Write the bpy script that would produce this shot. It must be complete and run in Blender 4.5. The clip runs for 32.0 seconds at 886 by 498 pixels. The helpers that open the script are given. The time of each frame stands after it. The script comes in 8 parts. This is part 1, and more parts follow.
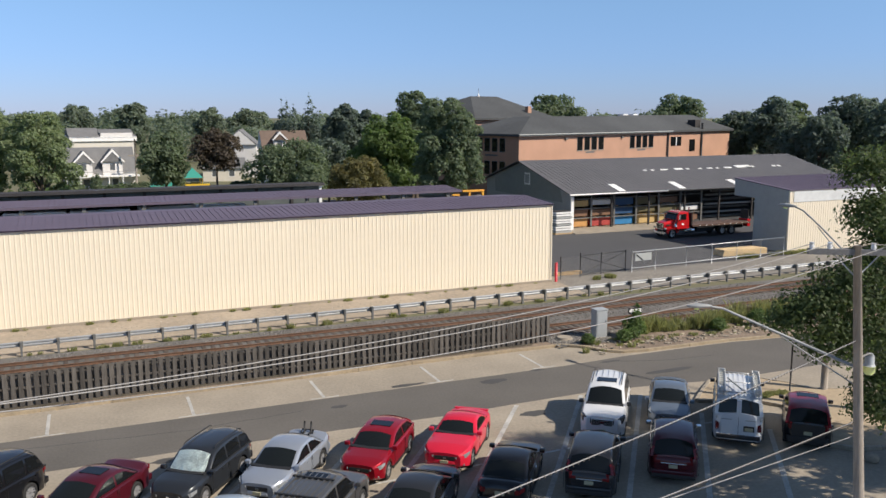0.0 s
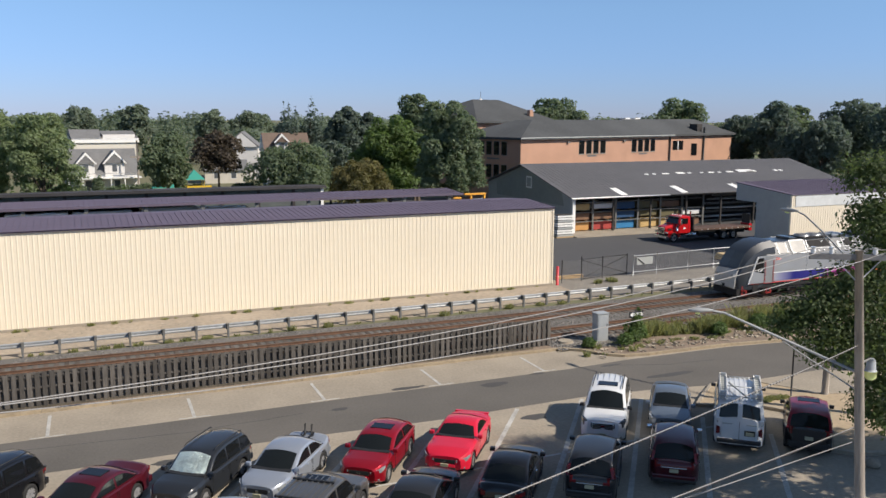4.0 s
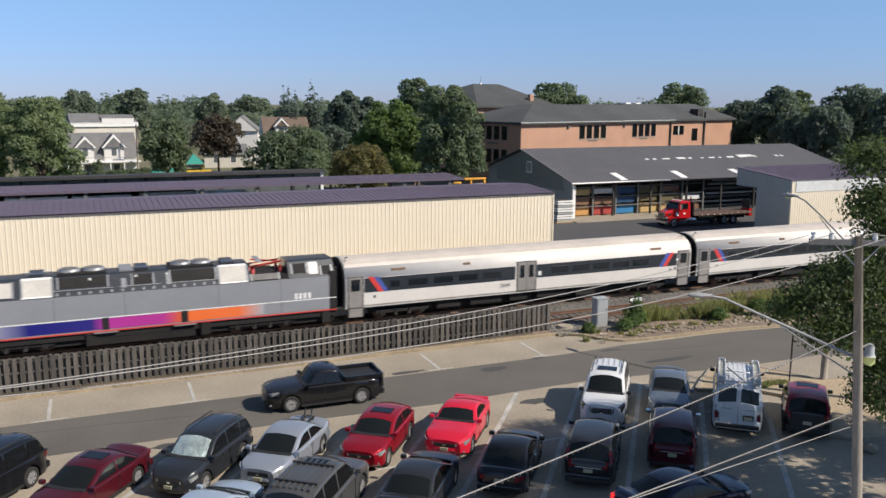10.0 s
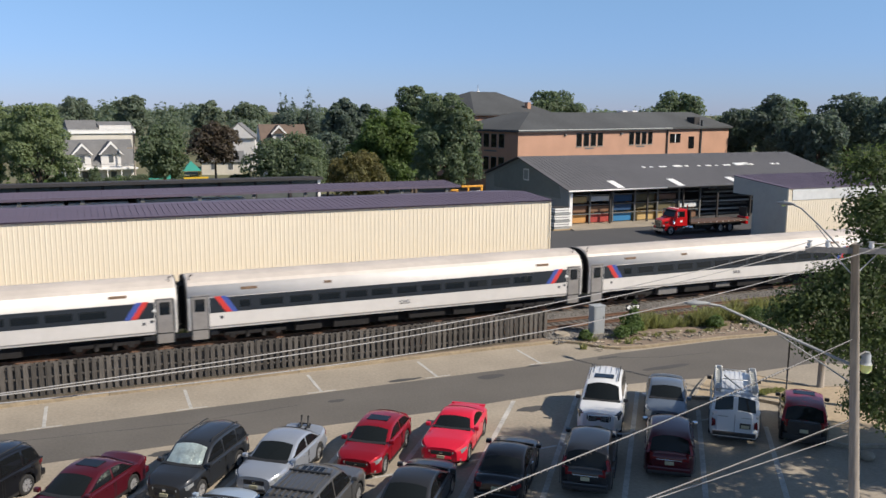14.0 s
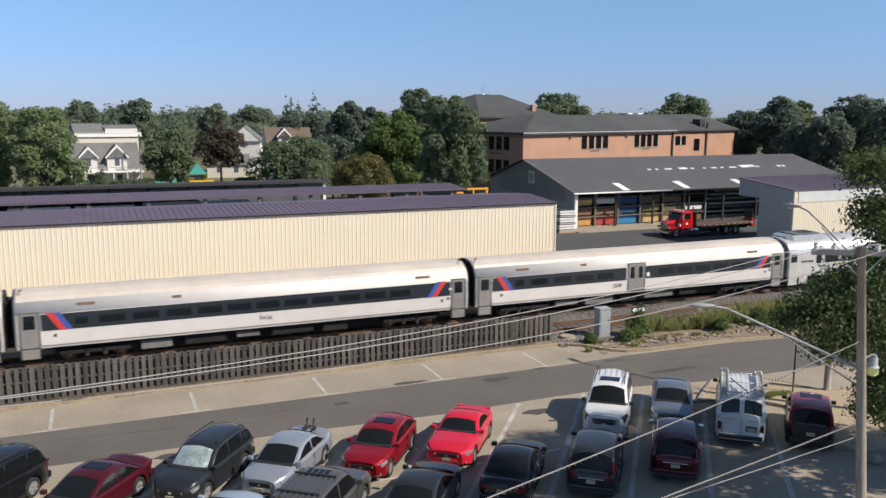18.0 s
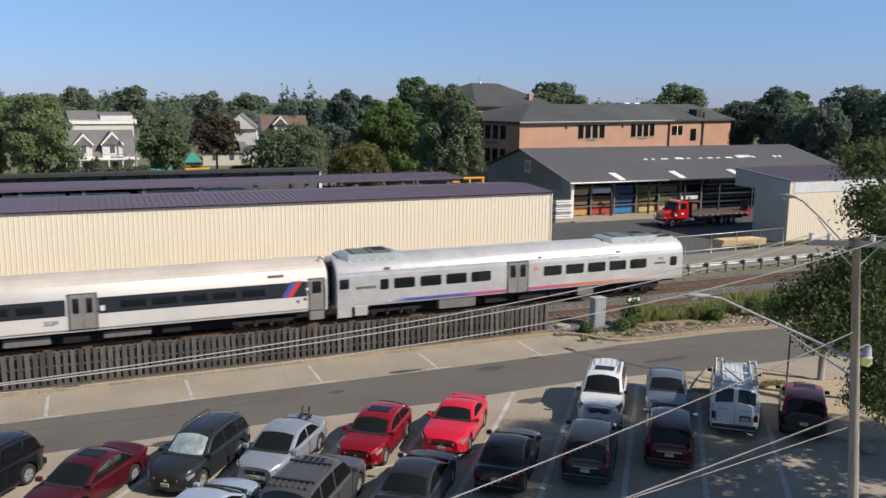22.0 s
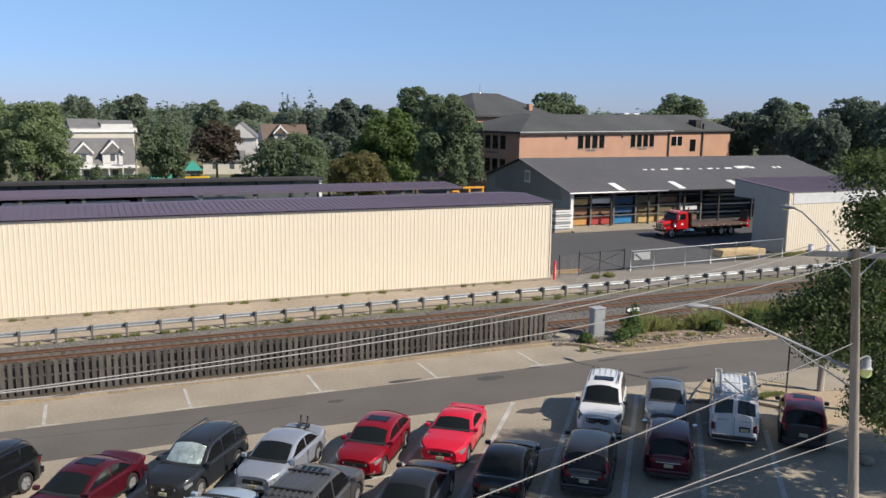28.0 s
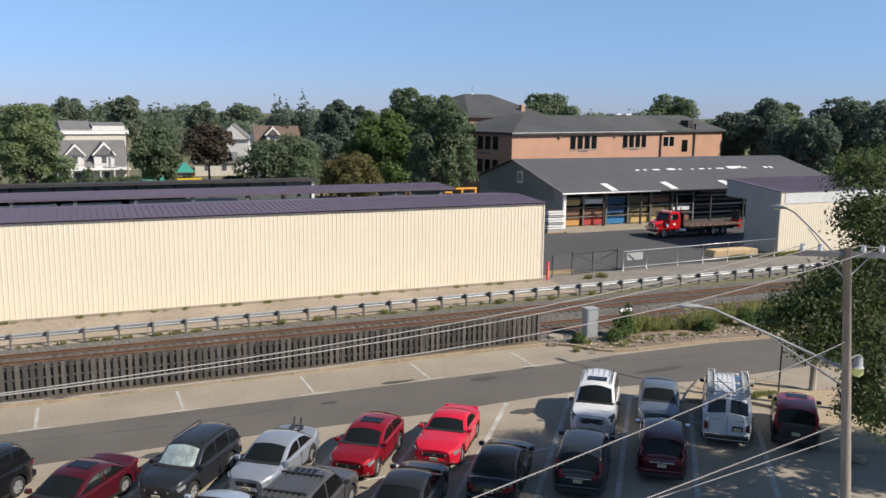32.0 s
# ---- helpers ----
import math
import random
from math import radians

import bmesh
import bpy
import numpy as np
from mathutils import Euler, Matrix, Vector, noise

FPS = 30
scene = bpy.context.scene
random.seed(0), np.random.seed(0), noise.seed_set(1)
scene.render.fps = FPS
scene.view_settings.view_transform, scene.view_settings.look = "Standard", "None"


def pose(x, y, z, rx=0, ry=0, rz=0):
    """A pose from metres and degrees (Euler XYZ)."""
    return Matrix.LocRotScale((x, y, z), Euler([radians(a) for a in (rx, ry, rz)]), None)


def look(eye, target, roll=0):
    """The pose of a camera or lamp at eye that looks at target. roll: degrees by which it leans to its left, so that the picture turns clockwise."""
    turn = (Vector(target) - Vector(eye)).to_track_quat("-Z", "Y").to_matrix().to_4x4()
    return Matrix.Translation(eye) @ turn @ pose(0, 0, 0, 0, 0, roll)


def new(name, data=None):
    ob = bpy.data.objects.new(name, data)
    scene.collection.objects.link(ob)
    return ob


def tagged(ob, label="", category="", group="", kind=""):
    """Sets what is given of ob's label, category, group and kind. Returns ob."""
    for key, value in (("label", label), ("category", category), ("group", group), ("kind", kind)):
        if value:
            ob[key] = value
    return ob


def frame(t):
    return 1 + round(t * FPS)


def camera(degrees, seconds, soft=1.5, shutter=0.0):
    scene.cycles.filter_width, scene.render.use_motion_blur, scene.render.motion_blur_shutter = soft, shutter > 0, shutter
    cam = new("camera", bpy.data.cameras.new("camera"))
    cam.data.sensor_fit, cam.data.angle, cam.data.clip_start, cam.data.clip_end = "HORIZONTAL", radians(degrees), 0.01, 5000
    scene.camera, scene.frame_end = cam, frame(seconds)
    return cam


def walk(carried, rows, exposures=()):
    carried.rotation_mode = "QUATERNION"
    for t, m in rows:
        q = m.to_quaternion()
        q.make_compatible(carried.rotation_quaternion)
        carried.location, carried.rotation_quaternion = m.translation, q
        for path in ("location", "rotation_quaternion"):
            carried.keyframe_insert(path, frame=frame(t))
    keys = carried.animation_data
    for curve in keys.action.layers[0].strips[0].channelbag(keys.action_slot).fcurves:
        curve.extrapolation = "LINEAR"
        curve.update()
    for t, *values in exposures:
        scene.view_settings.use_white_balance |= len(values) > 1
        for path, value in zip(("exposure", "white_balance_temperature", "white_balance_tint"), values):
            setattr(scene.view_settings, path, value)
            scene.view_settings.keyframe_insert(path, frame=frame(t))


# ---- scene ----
# x runs along the railway to the right, y away from the window where the camera stands
cam = camera(55.19, 32.0, soft=1.5, shutter=0.5)
EYE = (0.0, 0.0, 13.504)
ROWS = [
    (0, 80.914, 0.075, -23.561),
    (0.5, 80.951, -0.013, -23.561),
    (1, 80.989, -0.068, -23.552),
    (1.5, 80.984, -0.055, -23.560),
    (2, 80.989, -0.003, -23.557),
    (2.5, 81.030, -0.030, -23.490),
    (3, 81.040, -0.055, -23.491),
    (3.5, 81.114, -0.155, -23.454),
    (5.5, 80.964, -0.226, -23.384),
    (6, 80.776, -0.302, -23.337),
    (6.5, 80.664, -0.291, -23.355),
    (7, 80.542, -0.298, -23.337),
    (7.5, 80.355, -0.378, -23.260),
    (8, 80.183, -0.382, -23.253),
    (8.5, 80.087, -0.296, -23.273),
    (9, 80.064, -0.332, -23.317),
    (9.5, 80.062, -0.208, -23.368),
    (10, 80.088, -0.278, -23.420),
    (10.5, 80.244, -0.386, -23.423),
    (11, 80.476, -0.377, -23.493),
    (11.5, 80.616, -0.476, -23.514),
    (12, 80.646, -0.398, -23.550),
    (12.5, 80.654, -0.387, -23.547),
    (13, 80.647, -0.388, -23.547),
    (13.5, 80.647, -0.399, -23.566),
    (14, 80.590, -0.395, -23.602),
    (14.5, 80.486, -0.230, -23.610),
    (16.5, 80.652, -0.199, -23.377),
    (17, 80.750, -0.242, -23.280),
    (17.5, 80.782, -0.253, -23.267),
    (18, 80.769, -0.286, -23.262),
    (18.5, 80.709, -0.243, -23.263),
    (19, 80.581, -0.379, -23.229),
    (19.5, 80.457, -0.436, -23.219),
    (20, 80.338, -0.499, -23.256),
    (20.5, 80.204, -0.573, -23.340),
    (21, 80.085, -0.564, -23.404),
    (21.5, 79.975, -0.603, -23.457),
    (22, 80.023, -0.576, -23.494),
    (22.5, 80.105, -0.670, -23.502),
    (23, 80.148, -0.704, -23.520),
    (23.5, 80.119, -0.801, -23.498),
    (24, 79.984, -0.852, -23.442),
    (24.5, 79.931, -0.861, -23.435),
    (25, 79.978, -0.863, -23.474),
    (25.5, 80.046, -0.780, -23.465),
    (27.5, 80.620, -0.820, -23.453),
    (28, 80.663, -0.807, -23.487),
    (28.5, 80.630, -0.774, -23.529),
    (29, 80.610, -0.855, -23.526),
    (29.5, 80.697, -0.819, -23.612),
    (30, 80.809, -0.816, -23.769),
    (30.5, 80.843, -0.904, -23.904),
    (31, 80.851, -0.874, -23.972),
    (31.5, 80.768, -0.824, -23.988),
    (32, 80.738, -0.670, -23.993),
]
walk(cam, [(t, pose(*EYE, a, b, c)) for t, a, b, c in ROWS], exposures=[(t, e, 6660, 12) for t, e in ((0, 0.60), (3, 0.60), (6, 0.54), (12, 0.55), (17, 0.56), (19.5, 0.52), (21, 0.46), (23, 0.50), (25, 0.56), (28, 0.59), (32, 0.60))])

# ---- light ----
SUN_TO = Vector((0.545, -0.525, 0.652)).normalized()
world = bpy.data.worlds.new("sky")
scene.world = world
world.use_nodes = True
wn = world.node_tree.nodes
sky = wn.new("ShaderNodeTexSky")
sky.sky_type = "NISHITA"
sky.sun_disc = False
sky.sun_elevation = math.asin(SUN_TO.z)
sky.sun_rotation = math.atan2(SUN_TO.x, SUN_TO.y)
sky.altitude = 1500
sky.air_density, sky.dust_density, sky.ozone_density = 1.0, 0.0, 3.0
wn["Background"].inputs["Strength"].default_value = 0.086
tint = wn.new("ShaderNodeMix")
tint.data_type, tint.blend_type = "RGBA", "MULTIPLY"
tint.inputs[0].default_value = 1.0
geo = wn.new("ShaderNodeTexCoord")
sep = wn.new("ShaderNodeSeparateXYZ")
ramp = wn.new("ShaderNodeValToRGB")
world.node_tree.links.new(geo.outputs["Generated"], sep.inputs[0])
world.node_tree.links.new(sep.outputs[2], ramp.inputs[0])
for pos, col in ((0.0, (0.39, 0.48, 0.84)), (0.06, (0.53, 0.65, 0.94)), (0.12, (0.70, 0.82, 0.98)), (0.25, (0.88, 0.95, 1.02)), (0.6, (1.2, 1.08, 0.92))):
    el = ramp.color_ramp.elements[0] if pos == 0 else ramp.color_ramp.elements.new(pos)
    el.position, el.color = pos, (*col, 1)
ramp.color_ramp.elements[-1].color = (1.15, 1.05, 0.9, 1)
world.node_tree.links.new(ramp.outputs[0], tint.inputs[7])
world.node_tree.links.new(sky.outputs[0], tint.inputs[6])
world.node_tree.links.new(tint.outputs[2], wn["Background"].inputs[0])
sun = new("sun", bpy.data.lights.new("sun", "SUN"))
sun.data.energy, sun.data.angle, sun.data.color = 4.0, radians(0.53), (1.0, 0.93, 0.82)
sun.matrix_basis = look(SUN_TO * 200, (0, 0, 0))


# ---- building helpers ----
def mat(name, col, rough=0.6, metal=0.0, vary=0.12, scale=6.0, big=0.4, bump=0.1, col2=None, rand=0.0, island=0.0, spec=0.5, coat=0.0, stretch=(1, 1, 1), obj=True, fine=1.0):
    """A surface: grain and large stains over one base colour, with fine relief."""
    m = bpy.data.materials.new(name)
    m.use_nodes = True
    nt = m.node_tree
    n, lk = nt.nodes, nt.links
    b = n["Principled BSDF"]
    b.inputs["Roughness"].default_value = rough
    b.inputs["Metallic"].default_value = metal
    b.inputs["Specular IOR Level"].default_value = spec
    b.inputs["Coat Weight"].default_value = coat
    b.inputs["Coat Roughness"].default_value = 0.05
    c1 = (*col, 1)
    c2 = (*(col2 or tuple(max(0, c * (1 - 2.2 * vary)) for c in col)), 1)
    tc = n.new("ShaderNodeTexCoord")
    mp = n.new("ShaderNodeMapping")
    mp.inputs["Scale"].default_value = stretch
    lk.new(tc.outputs["Object"], mp.inputs[0])
    src = mp.outputs[0]
    if rand:
        oi = n.new("ShaderNodeObjectInfo")
        ad = n.new("ShaderNodeVectorMath")
        ad.operation = "MULTIPLY_ADD"
        lk.new(oi.outputs["Random"], ad.inputs[0])
        ad.inputs[1].default_value = (37, 23, 11)
        lk.new(mp.outputs[0], ad.inputs[2])
        src = ad.outputs[0]
    fi = n.new("ShaderNodeTexNoise")
    fi.inputs["Scale"].default_value = scale
    fi.inputs["Detail"].default_value = 6
    fi.inputs["Roughness"].default_value = 0.65
    lk.new(src, fi.inputs[0])
    bg = n.new("ShaderNodeTexNoise")
    bg.inputs["Scale"].default_value = big
    bg.inputs["Detail"].default_value = 4
    lk.new(src, bg.inputs[0])
    mix = n.new("ShaderNodeMix")
    mix.data_type = "FLOAT"
    mix.inputs[0].default_value = 0.45
    lk.new(fi.outputs[0], mix.inputs[2])
    lk.new(bg.outputs[0], mix.inputs[3])
    rp = n.new("ShaderNodeValToRGB")
    rp.color_ramp.elements[0].position, rp.color_ramp.elements[1].position = 0.36, 0.62
    rp.color_ramp.elements[0].color, rp.color_ramp.elements[1].color = c2, c1
    lk.new(mix.outputs[0], rp.inputs[0])
    out = rp.outputs[0]
    if rand or island:
        hv = n.new("ShaderNodeHueSaturation")
        mr = n.new("ShaderNodeMapRange")
        amt = rand or island
        mr.inputs["To Min"].default_value, mr.inputs["To Max"].default_value = 1 - amt, 1 + amt
        if rand:
            lk.new(oi.outputs["Random"], mr.inputs[0])
        else:
            ge = n.new("ShaderNodeNewGeometry")
            lk.new(ge.outputs["Random Per Island"], mr.inputs[0])
        lk.new(mr.outputs[0], hv.inputs["Value"])
        lk.new(out, hv.inputs["Color"])
        out = hv.outputs[0]
    lk.new(out, b.inputs["Base Color"])
    if bump:
        bp = n.new("ShaderNodeBump")
        bp.inputs["Strength"].default_value = bump
        bp.inputs["Distance"].default_value = 0.02 * fine
        lk.new(fi.outputs[0], bp.inputs["Height"])
        lk.new(bp.outputs[0], b.inputs["Normal"])
    return m


def plain(name, col, rough=0.4, metal=0.0, coat=0.0, emit=0.0, trans=0.0, spec=0.5):
    m = bpy.data.materials.new(name)
    m.use_nodes = True
    b = m.node_tree.nodes["Principled BSDF"]
    b.inputs["Base Color"].default_value = (*col, 1)
    b.inputs["Roughness"].default_value = rough
    b.inputs["Metallic"].default_value = metal
    b.inputs["Coat Weight"].default_value = coat
    b.inputs["Coat Roughness"].default_value = 0.04
    b.inputs["Specular IOR Level"].default_value = spec
    b.inputs["Transmission Weight"].default_value = trans
    if emit:
        b.inputs["Emission Color"].default_value = (*col, 1)
        b.inputs["Emission Strength"].default_value = emit
    return m


def part(name, bm, material, parent=None, label="", smooth=False, at=None):
    """Links a bmesh as one mesh object, under a thing or a part."""
    me = bpy.data.meshes.new(name)
    bm.normal_update()
    if smooth:
        for fc in bm.faces:
            fc.smooth = True
    bm.to_mesh(me)
    bm.free()
    if material is not None:
        for mt in material if isinstance(material, (list, tuple)) else (material,):
            me.materials.append(mt)
    return place(name, me, parent, at, label)


def place(name, me, parent=None, at=None, label=""):
    ob = new(name, me)
    if parent is not None:
        ob.parent = parent
    if at is not None:
        ob.matrix_basis = at
    if label:
        ob["label"] = label
    return ob


def thing(name, m, label, category, group="", kind=""):
    ob = new(name)
    ob.empty_display_size = 0.2
    ob.matrix_basis = m
    return tagged(ob, label, category, group, kind)


def add_box(bm, x0, x1, y0, y1, z0, z1, bevel=0.0, mi=0):
    vs = [bm.verts.new((x, y, z)) for z in (z0, z1) for y in (y0, y1) for x in (x0, x1)]
    fs = [bm.faces.new([vs[i] for i in q]) for q in ((0, 2, 3, 1), (4, 5, 7, 6), (0, 1, 5, 4), (2, 6, 7, 3), (0, 4, 6, 2), (1, 3, 7, 5))]
    for q in fs:
        q.material_index = mi
    if bevel:
        es = {e for q in fs for e in q.edges}
        bmesh.ops.bevel(bm, geom=list(es), offset=bevel, segments=2, affect="EDGES", profile=0.6)
    return vs


def box(x0, x1, y0, y1, z0, z1, bevel=0.0):
    bm = bmesh.new()
    add_box(bm, x0, x1, y0, y1, z0, z1, bevel)
    return bm


def add_tube(bm, pts, radii, seg=8, cap=True):
    """A round bar along pts."""
    rings = []
    n = len(pts)
    for i, p in enumerate(pts):
        p = Vector(p)
        a = Vector(pts[max(i - 1, 0)])
        b = Vector(pts[min(i + 1, n - 1)])
        d = (b - a).normalized()
        u = d.orthogonal().normalized() if abs(d.z) > 0.95 else d.cross(Vector((0, 0, 1))).normalized()
        v = d.cross(u)
        r = radii[i] if isinstance(radii, (list, tuple)) else radii
        rings.append([bm.verts.new(p + r * (math.cos(t) * u + math.sin(t) * v)) for t in [2 * math.pi * k / seg for k in range(seg)]])
    for a, b in zip(rings, rings[1:]):
        for k in range(seg):
            bm.faces.new((a[k], a[(k + 1) % seg], b[(k + 1) % seg], b[k])).smooth = True
    if cap:
        bm.faces.new(rings[0])
        bm.faces.new(rings[-1][::-1])
    return rings


def tube(pts, radii, seg=8):
    bm = bmesh.new()
    add_tube(bm, pts, radii, seg)
    return bm


def add_prism(bm, poly, a, b, axis="y"):
    """Extrudes the polygon (two coordinates) from a to b along an axis."""
    def v(p, t):
        return {"x": (t, p[0], p[1]), "y": (p[0], t, p[1]), "z": (p[0], p[1], t)}[axis]
    A = [bm.verts.new(v(p, a)) for p in poly]
    B = [bm.verts.new(v(p, b)) for p in poly]
    n = len(poly)
    bm.faces.new(A)
    bm.faces.new(B[::-1])
    for i in range(n):
        bm.faces.new((A[i], B[i], B[(i + 1) % n], A[(i + 1) % n]))
    return bm


def prism(poly, a, b, axis="y"):
    bm = add_prism(bmesh.new(), poly, a, b, axis)
    bmesh.ops.recalc_face_normals(bm, faces=bm.faces)
    return bm


def loft(rings, cap=True, close=True):
    bm = bmesh.new()
    R = [[bm.verts.new(p) for p in r] for r in rings]
    k = len(rings[0])
    for a, b in zip(R, R[1:]):
        for i in range(k if close else k - 1):
            j = (i + 1) % k
            bm.faces.new((a[i], a[j], b[j], b[i]))
    if cap and close:
        bm.faces.new(R[0][::-1])
        bm.faces.new(R[-1])
    bmesh.ops.recalc_face_normals(bm, faces=bm.faces)
    return bm


def slab(poly, z0, z1):
    """A flat piece of ground with vertical edges."""
    return prism(poly, z0, z1, "z")


# ---- materials ----
M = {}
M["lot"] = mat("lot_asphalt", (0.35, 0.302, 0.236), 0.9, vary=0.15, scale=7, big=0.3, bump=0.25)
M["road"] = mat("road_asphalt", (0.128, 0.117, 0.103), 0.88, vary=0.14, scale=9, big=0.25, bump=0.25)
M["yard"] = mat("yard_asphalt", (0.074, 0.073, 0.075), 0.9, vary=0.10, scale=5, big=0.12, bump=0.2)
M["apron"] = mat("apron_asphalt", (0.235, 0.215, 0.185), 0.92, vary=0.16, scale=4, big=0.35, bump=0.25)
M["kerb_stone"] = mat("stained_curb_concrete", (0.37, 0.295, 0.195), 0.9, vary=0.18, scale=5, big=0.6, bump=0.25, rand=0.12)
M["dirt"] = mat("dark_leaf_dirt", (0.11, 0.09, 0.062), 0.95, vary=0.25, scale=5, big=0.8, bump=0.8)
M["patch"] = mat("asphalt_patch", (0.07, 0.068, 0.066), 0.85, vary=0.12, scale=9, big=0.6, bump=0.2)
M["concrete"] = mat("concrete", (0.36, 0.31, 0.24), 0.9, vary=0.14, scale=7, big=0.5, bump=0.2, rand=0.08)
M["sand"] = mat("sandy_verge", (0.37, 0.31, 0.24), 0.95, vary=0.17, scale=3, big=0.25, bump=0.4)
M["ballast"] = mat("ballast", (0.165, 0.155, 0.14), 0.95, vary=0.24, scale=14, big=0.3, bump=0.9)
M["ground"] = mat("earth_and_grass", (0.11, 0.12, 0.055), 0.95, vary=0.2, scale=1.2, big=0.05, bump=0.5, col2=(0.15, 0.13, 0.08))
M["mulch"] = mat("dry_mulch", (0.27, 0.205, 0.15), 0.95, vary=0.25, scale=9, big=0.8, bump=0.9)
M["white_line"] = mat("worn_line_paint", (0.50, 0.485, 0.45), 0.8, vary=0.2, scale=7, big=1.2, bump=0.1)
M["steel"] = mat("galvanised_steel", (0.50, 0.51, 0.51), 0.45, 0.6, vary=0.1, scale=5, big=0.5, bump=0.05, rand=0.08)
M["darkpost"] = mat("dark_steel_post", (0.18, 0.18, 0.17), 0.7, 0.3, vary=0.15, scale=8, bump=0.1)
M["rail"] = mat("rusty_rail", (0.20, 0.115, 0.075), 0.6, 0.3, vary=0.2, scale=6, bump=0.2)
M["sleeper"] = mat("tarred_sleeper", (0.12, 0.092, 0.074), 0.9, vary=0.2, scale=7, bump=0.5, rand=0.3)
M["fencewood"] = mat("weathered_fence_board", (0.112, 0.1, 0.087), 0.9, vary=0.22, scale=5, big=0.8, bump=0.6, rand=0.35, stretch=(3, 3, 0.5))
M["cream"] = mat("cream_sheet_metal", (0.76, 0.672, 0.52), 0.6, vary=0.03, scale=2.0, big=0.15, bump=0.02)
M["cream_rib"] = mat("cream_rib", (0.76, 0.672, 0.52), 0.6, vary=0.03, scale=2.0, big=0.15, bump=0.02)
M["purple"] = mat("purple_sheet_metal", (0.12, 0.095, 0.132), 0.6, 0.0, vary=0.07, scale=1.0, big=0.2, bump=0.03)
M["greyroof"] = mat("grey_sheet_metal", (0.115, 0.112, 0.115), 0.6, vary=0.1, scale=0.8, big=0.15, bump=0.05)
# grey lowered so that the sunless walls' shade sits partly in the colour
M["greywall"] = mat("grey_wall_with_shade", (0.36, 0.375, 0.36), 0.7, vary=0.06, scale=1.5, big=0.3, bump=0.05)
# near-black stands in for unlit interior shade; also plain dark for posts, chimney
M["shade_black"] = mat("shaded_interior_dark", (0.05, 0.045, 0.042), 0.9, vary=0.2, scale=2, bump=0.1)
M["brick"] = mat("orange_brick", (0.47, 0.27, 0.18), 0.9, vary=0.10, scale=11, big=0.3, bump=0.3)
M["shingle"] = mat("grey_shingle", (0.074, 0.078, 0.080), 0.9, vary=0.2, scale=3, big=0.12, bump=0.4)
M["white"] = mat("white_paint", (0.80, 0.79, 0.76), 0.5, vary=0.04, scale=4, bump=0.03)
M["glass"] = plain("dark_window_glass", (0.008, 0.009, 0.010), 0.04, spec=0.34)
M["wood"] = mat("raw_timber", (0.52, 0.36, 0.19), 0.8, vary=0.14, scale=6, bump=0.2, rand=0.15, stretch=(0.4, 3, 3))
M["pole"] = mat("weathered_pole", (0.35, 0.305, 0.255), 0.9, vary=0.2, scale=5, big=1.0, bump=0.5, stretch=(3, 3, 0.3))
M["wire"] = plain("bare_cable", (0.30, 0.29, 0.28), 0.6, 0.3)
M["lash"] = plain("lashing_wire", (0.09, 0.085, 0.08), 0.7)
M["bark"] = mat("bark", (0.13, 0.10, 0.075), 0.95, vary=0.2, scale=8, bump=0.8, stretch=(2, 2, 0.5))
M["rubber"] = mat("tyre_rubber", (0.02, 0.02, 0.02), 0.85, vary=0.1, scale=20, bump=0.1)
M["black"] = plain("black_plastic", (0.018, 0.018, 0.018), 0.55)
M["chrome"] = plain("bright_metal", (0.78, 0.78, 0.78), 0.18, 1.0)
M["alloy"] = plain("alloy", (0.42, 0.42, 0.43), 0.35, 0.5)
M["windscreen"] = plain("tinted_windscreen", (0.010, 0.012, 0.012), 0.04, spec=0.32)
M["red_lens"] = plain("red_lens", (0.14, 0.006, 0.008), 0.2, coat=0.3)
M["clear_lens"] = plain("clear_lens", (0.34, 0.36, 0.37), 0.12, 0.3, coat=1.0)


def leaf_mat(name, c1, c2):
    m = mat(name, c1, 0.6, vary=0.2, scale=1.5, big=0.25, bump=0.0, col2=c2, island=0.35, spec=0.3)
    b = m.node_tree.nodes["Principled BSDF"]
    nt = m.node_tree
    tr = nt.nodes.new("ShaderNodeBsdfTranslucent")
    tr.inputs[0].default_value = (min(1, c1[0] * 1.5), min(1, c1[1] * 1.6), c1[2] * 1.2, 1)
    mx = nt.nodes.new("ShaderNodeMixShader")
    mx.inputs[0].default_value = 0.45
    nt.links.new(b.outputs[0], mx.inputs[1])
    nt.links.new(tr.outputs[0], mx.inputs[2])
    nt.links.new(mx.outputs[0], nt.nodes["Material Output"].inputs[0])
    return m


M["leaf"] = leaf_mat("green_leaf", (0.115, 0.17, 0.055), (0.07, 0.108, 0.04))
# lifted paler than near leaves: distance haze is put into the colour
M["leaf_dark"] = leaf_mat("haze_lifted_dark_leaf", (0.138, 0.178, 0.108), (0.095, 0.126, 0.078))
M["leaf_yellow"] = leaf_mat("yellowing_leaf", (0.165, 0.142, 0.06), (0.10, 0.105, 0.045))
M["leaf_red"] = leaf_mat("bronze_leaf", (0.105, 0.082, 0.062), (0.07, 0.06, 0.05))
# next three carry distance haze in their colour, paler than the leaves
M["leaf_hazed"] = leaf_mat("hazed_far_leaf", (0.155, 0.19, 0.14), (0.11, 0.14, 0.105))
M["needle"] = leaf_mat("hazed_dark_conifer", (0.118, 0.152, 0.128), (0.08, 0.108, 0.09))
M["leaf_pale"] = leaf_mat("pale_green_leaf", (0.201, 0.248, 0.130), (0.142, 0.177, 0.094))
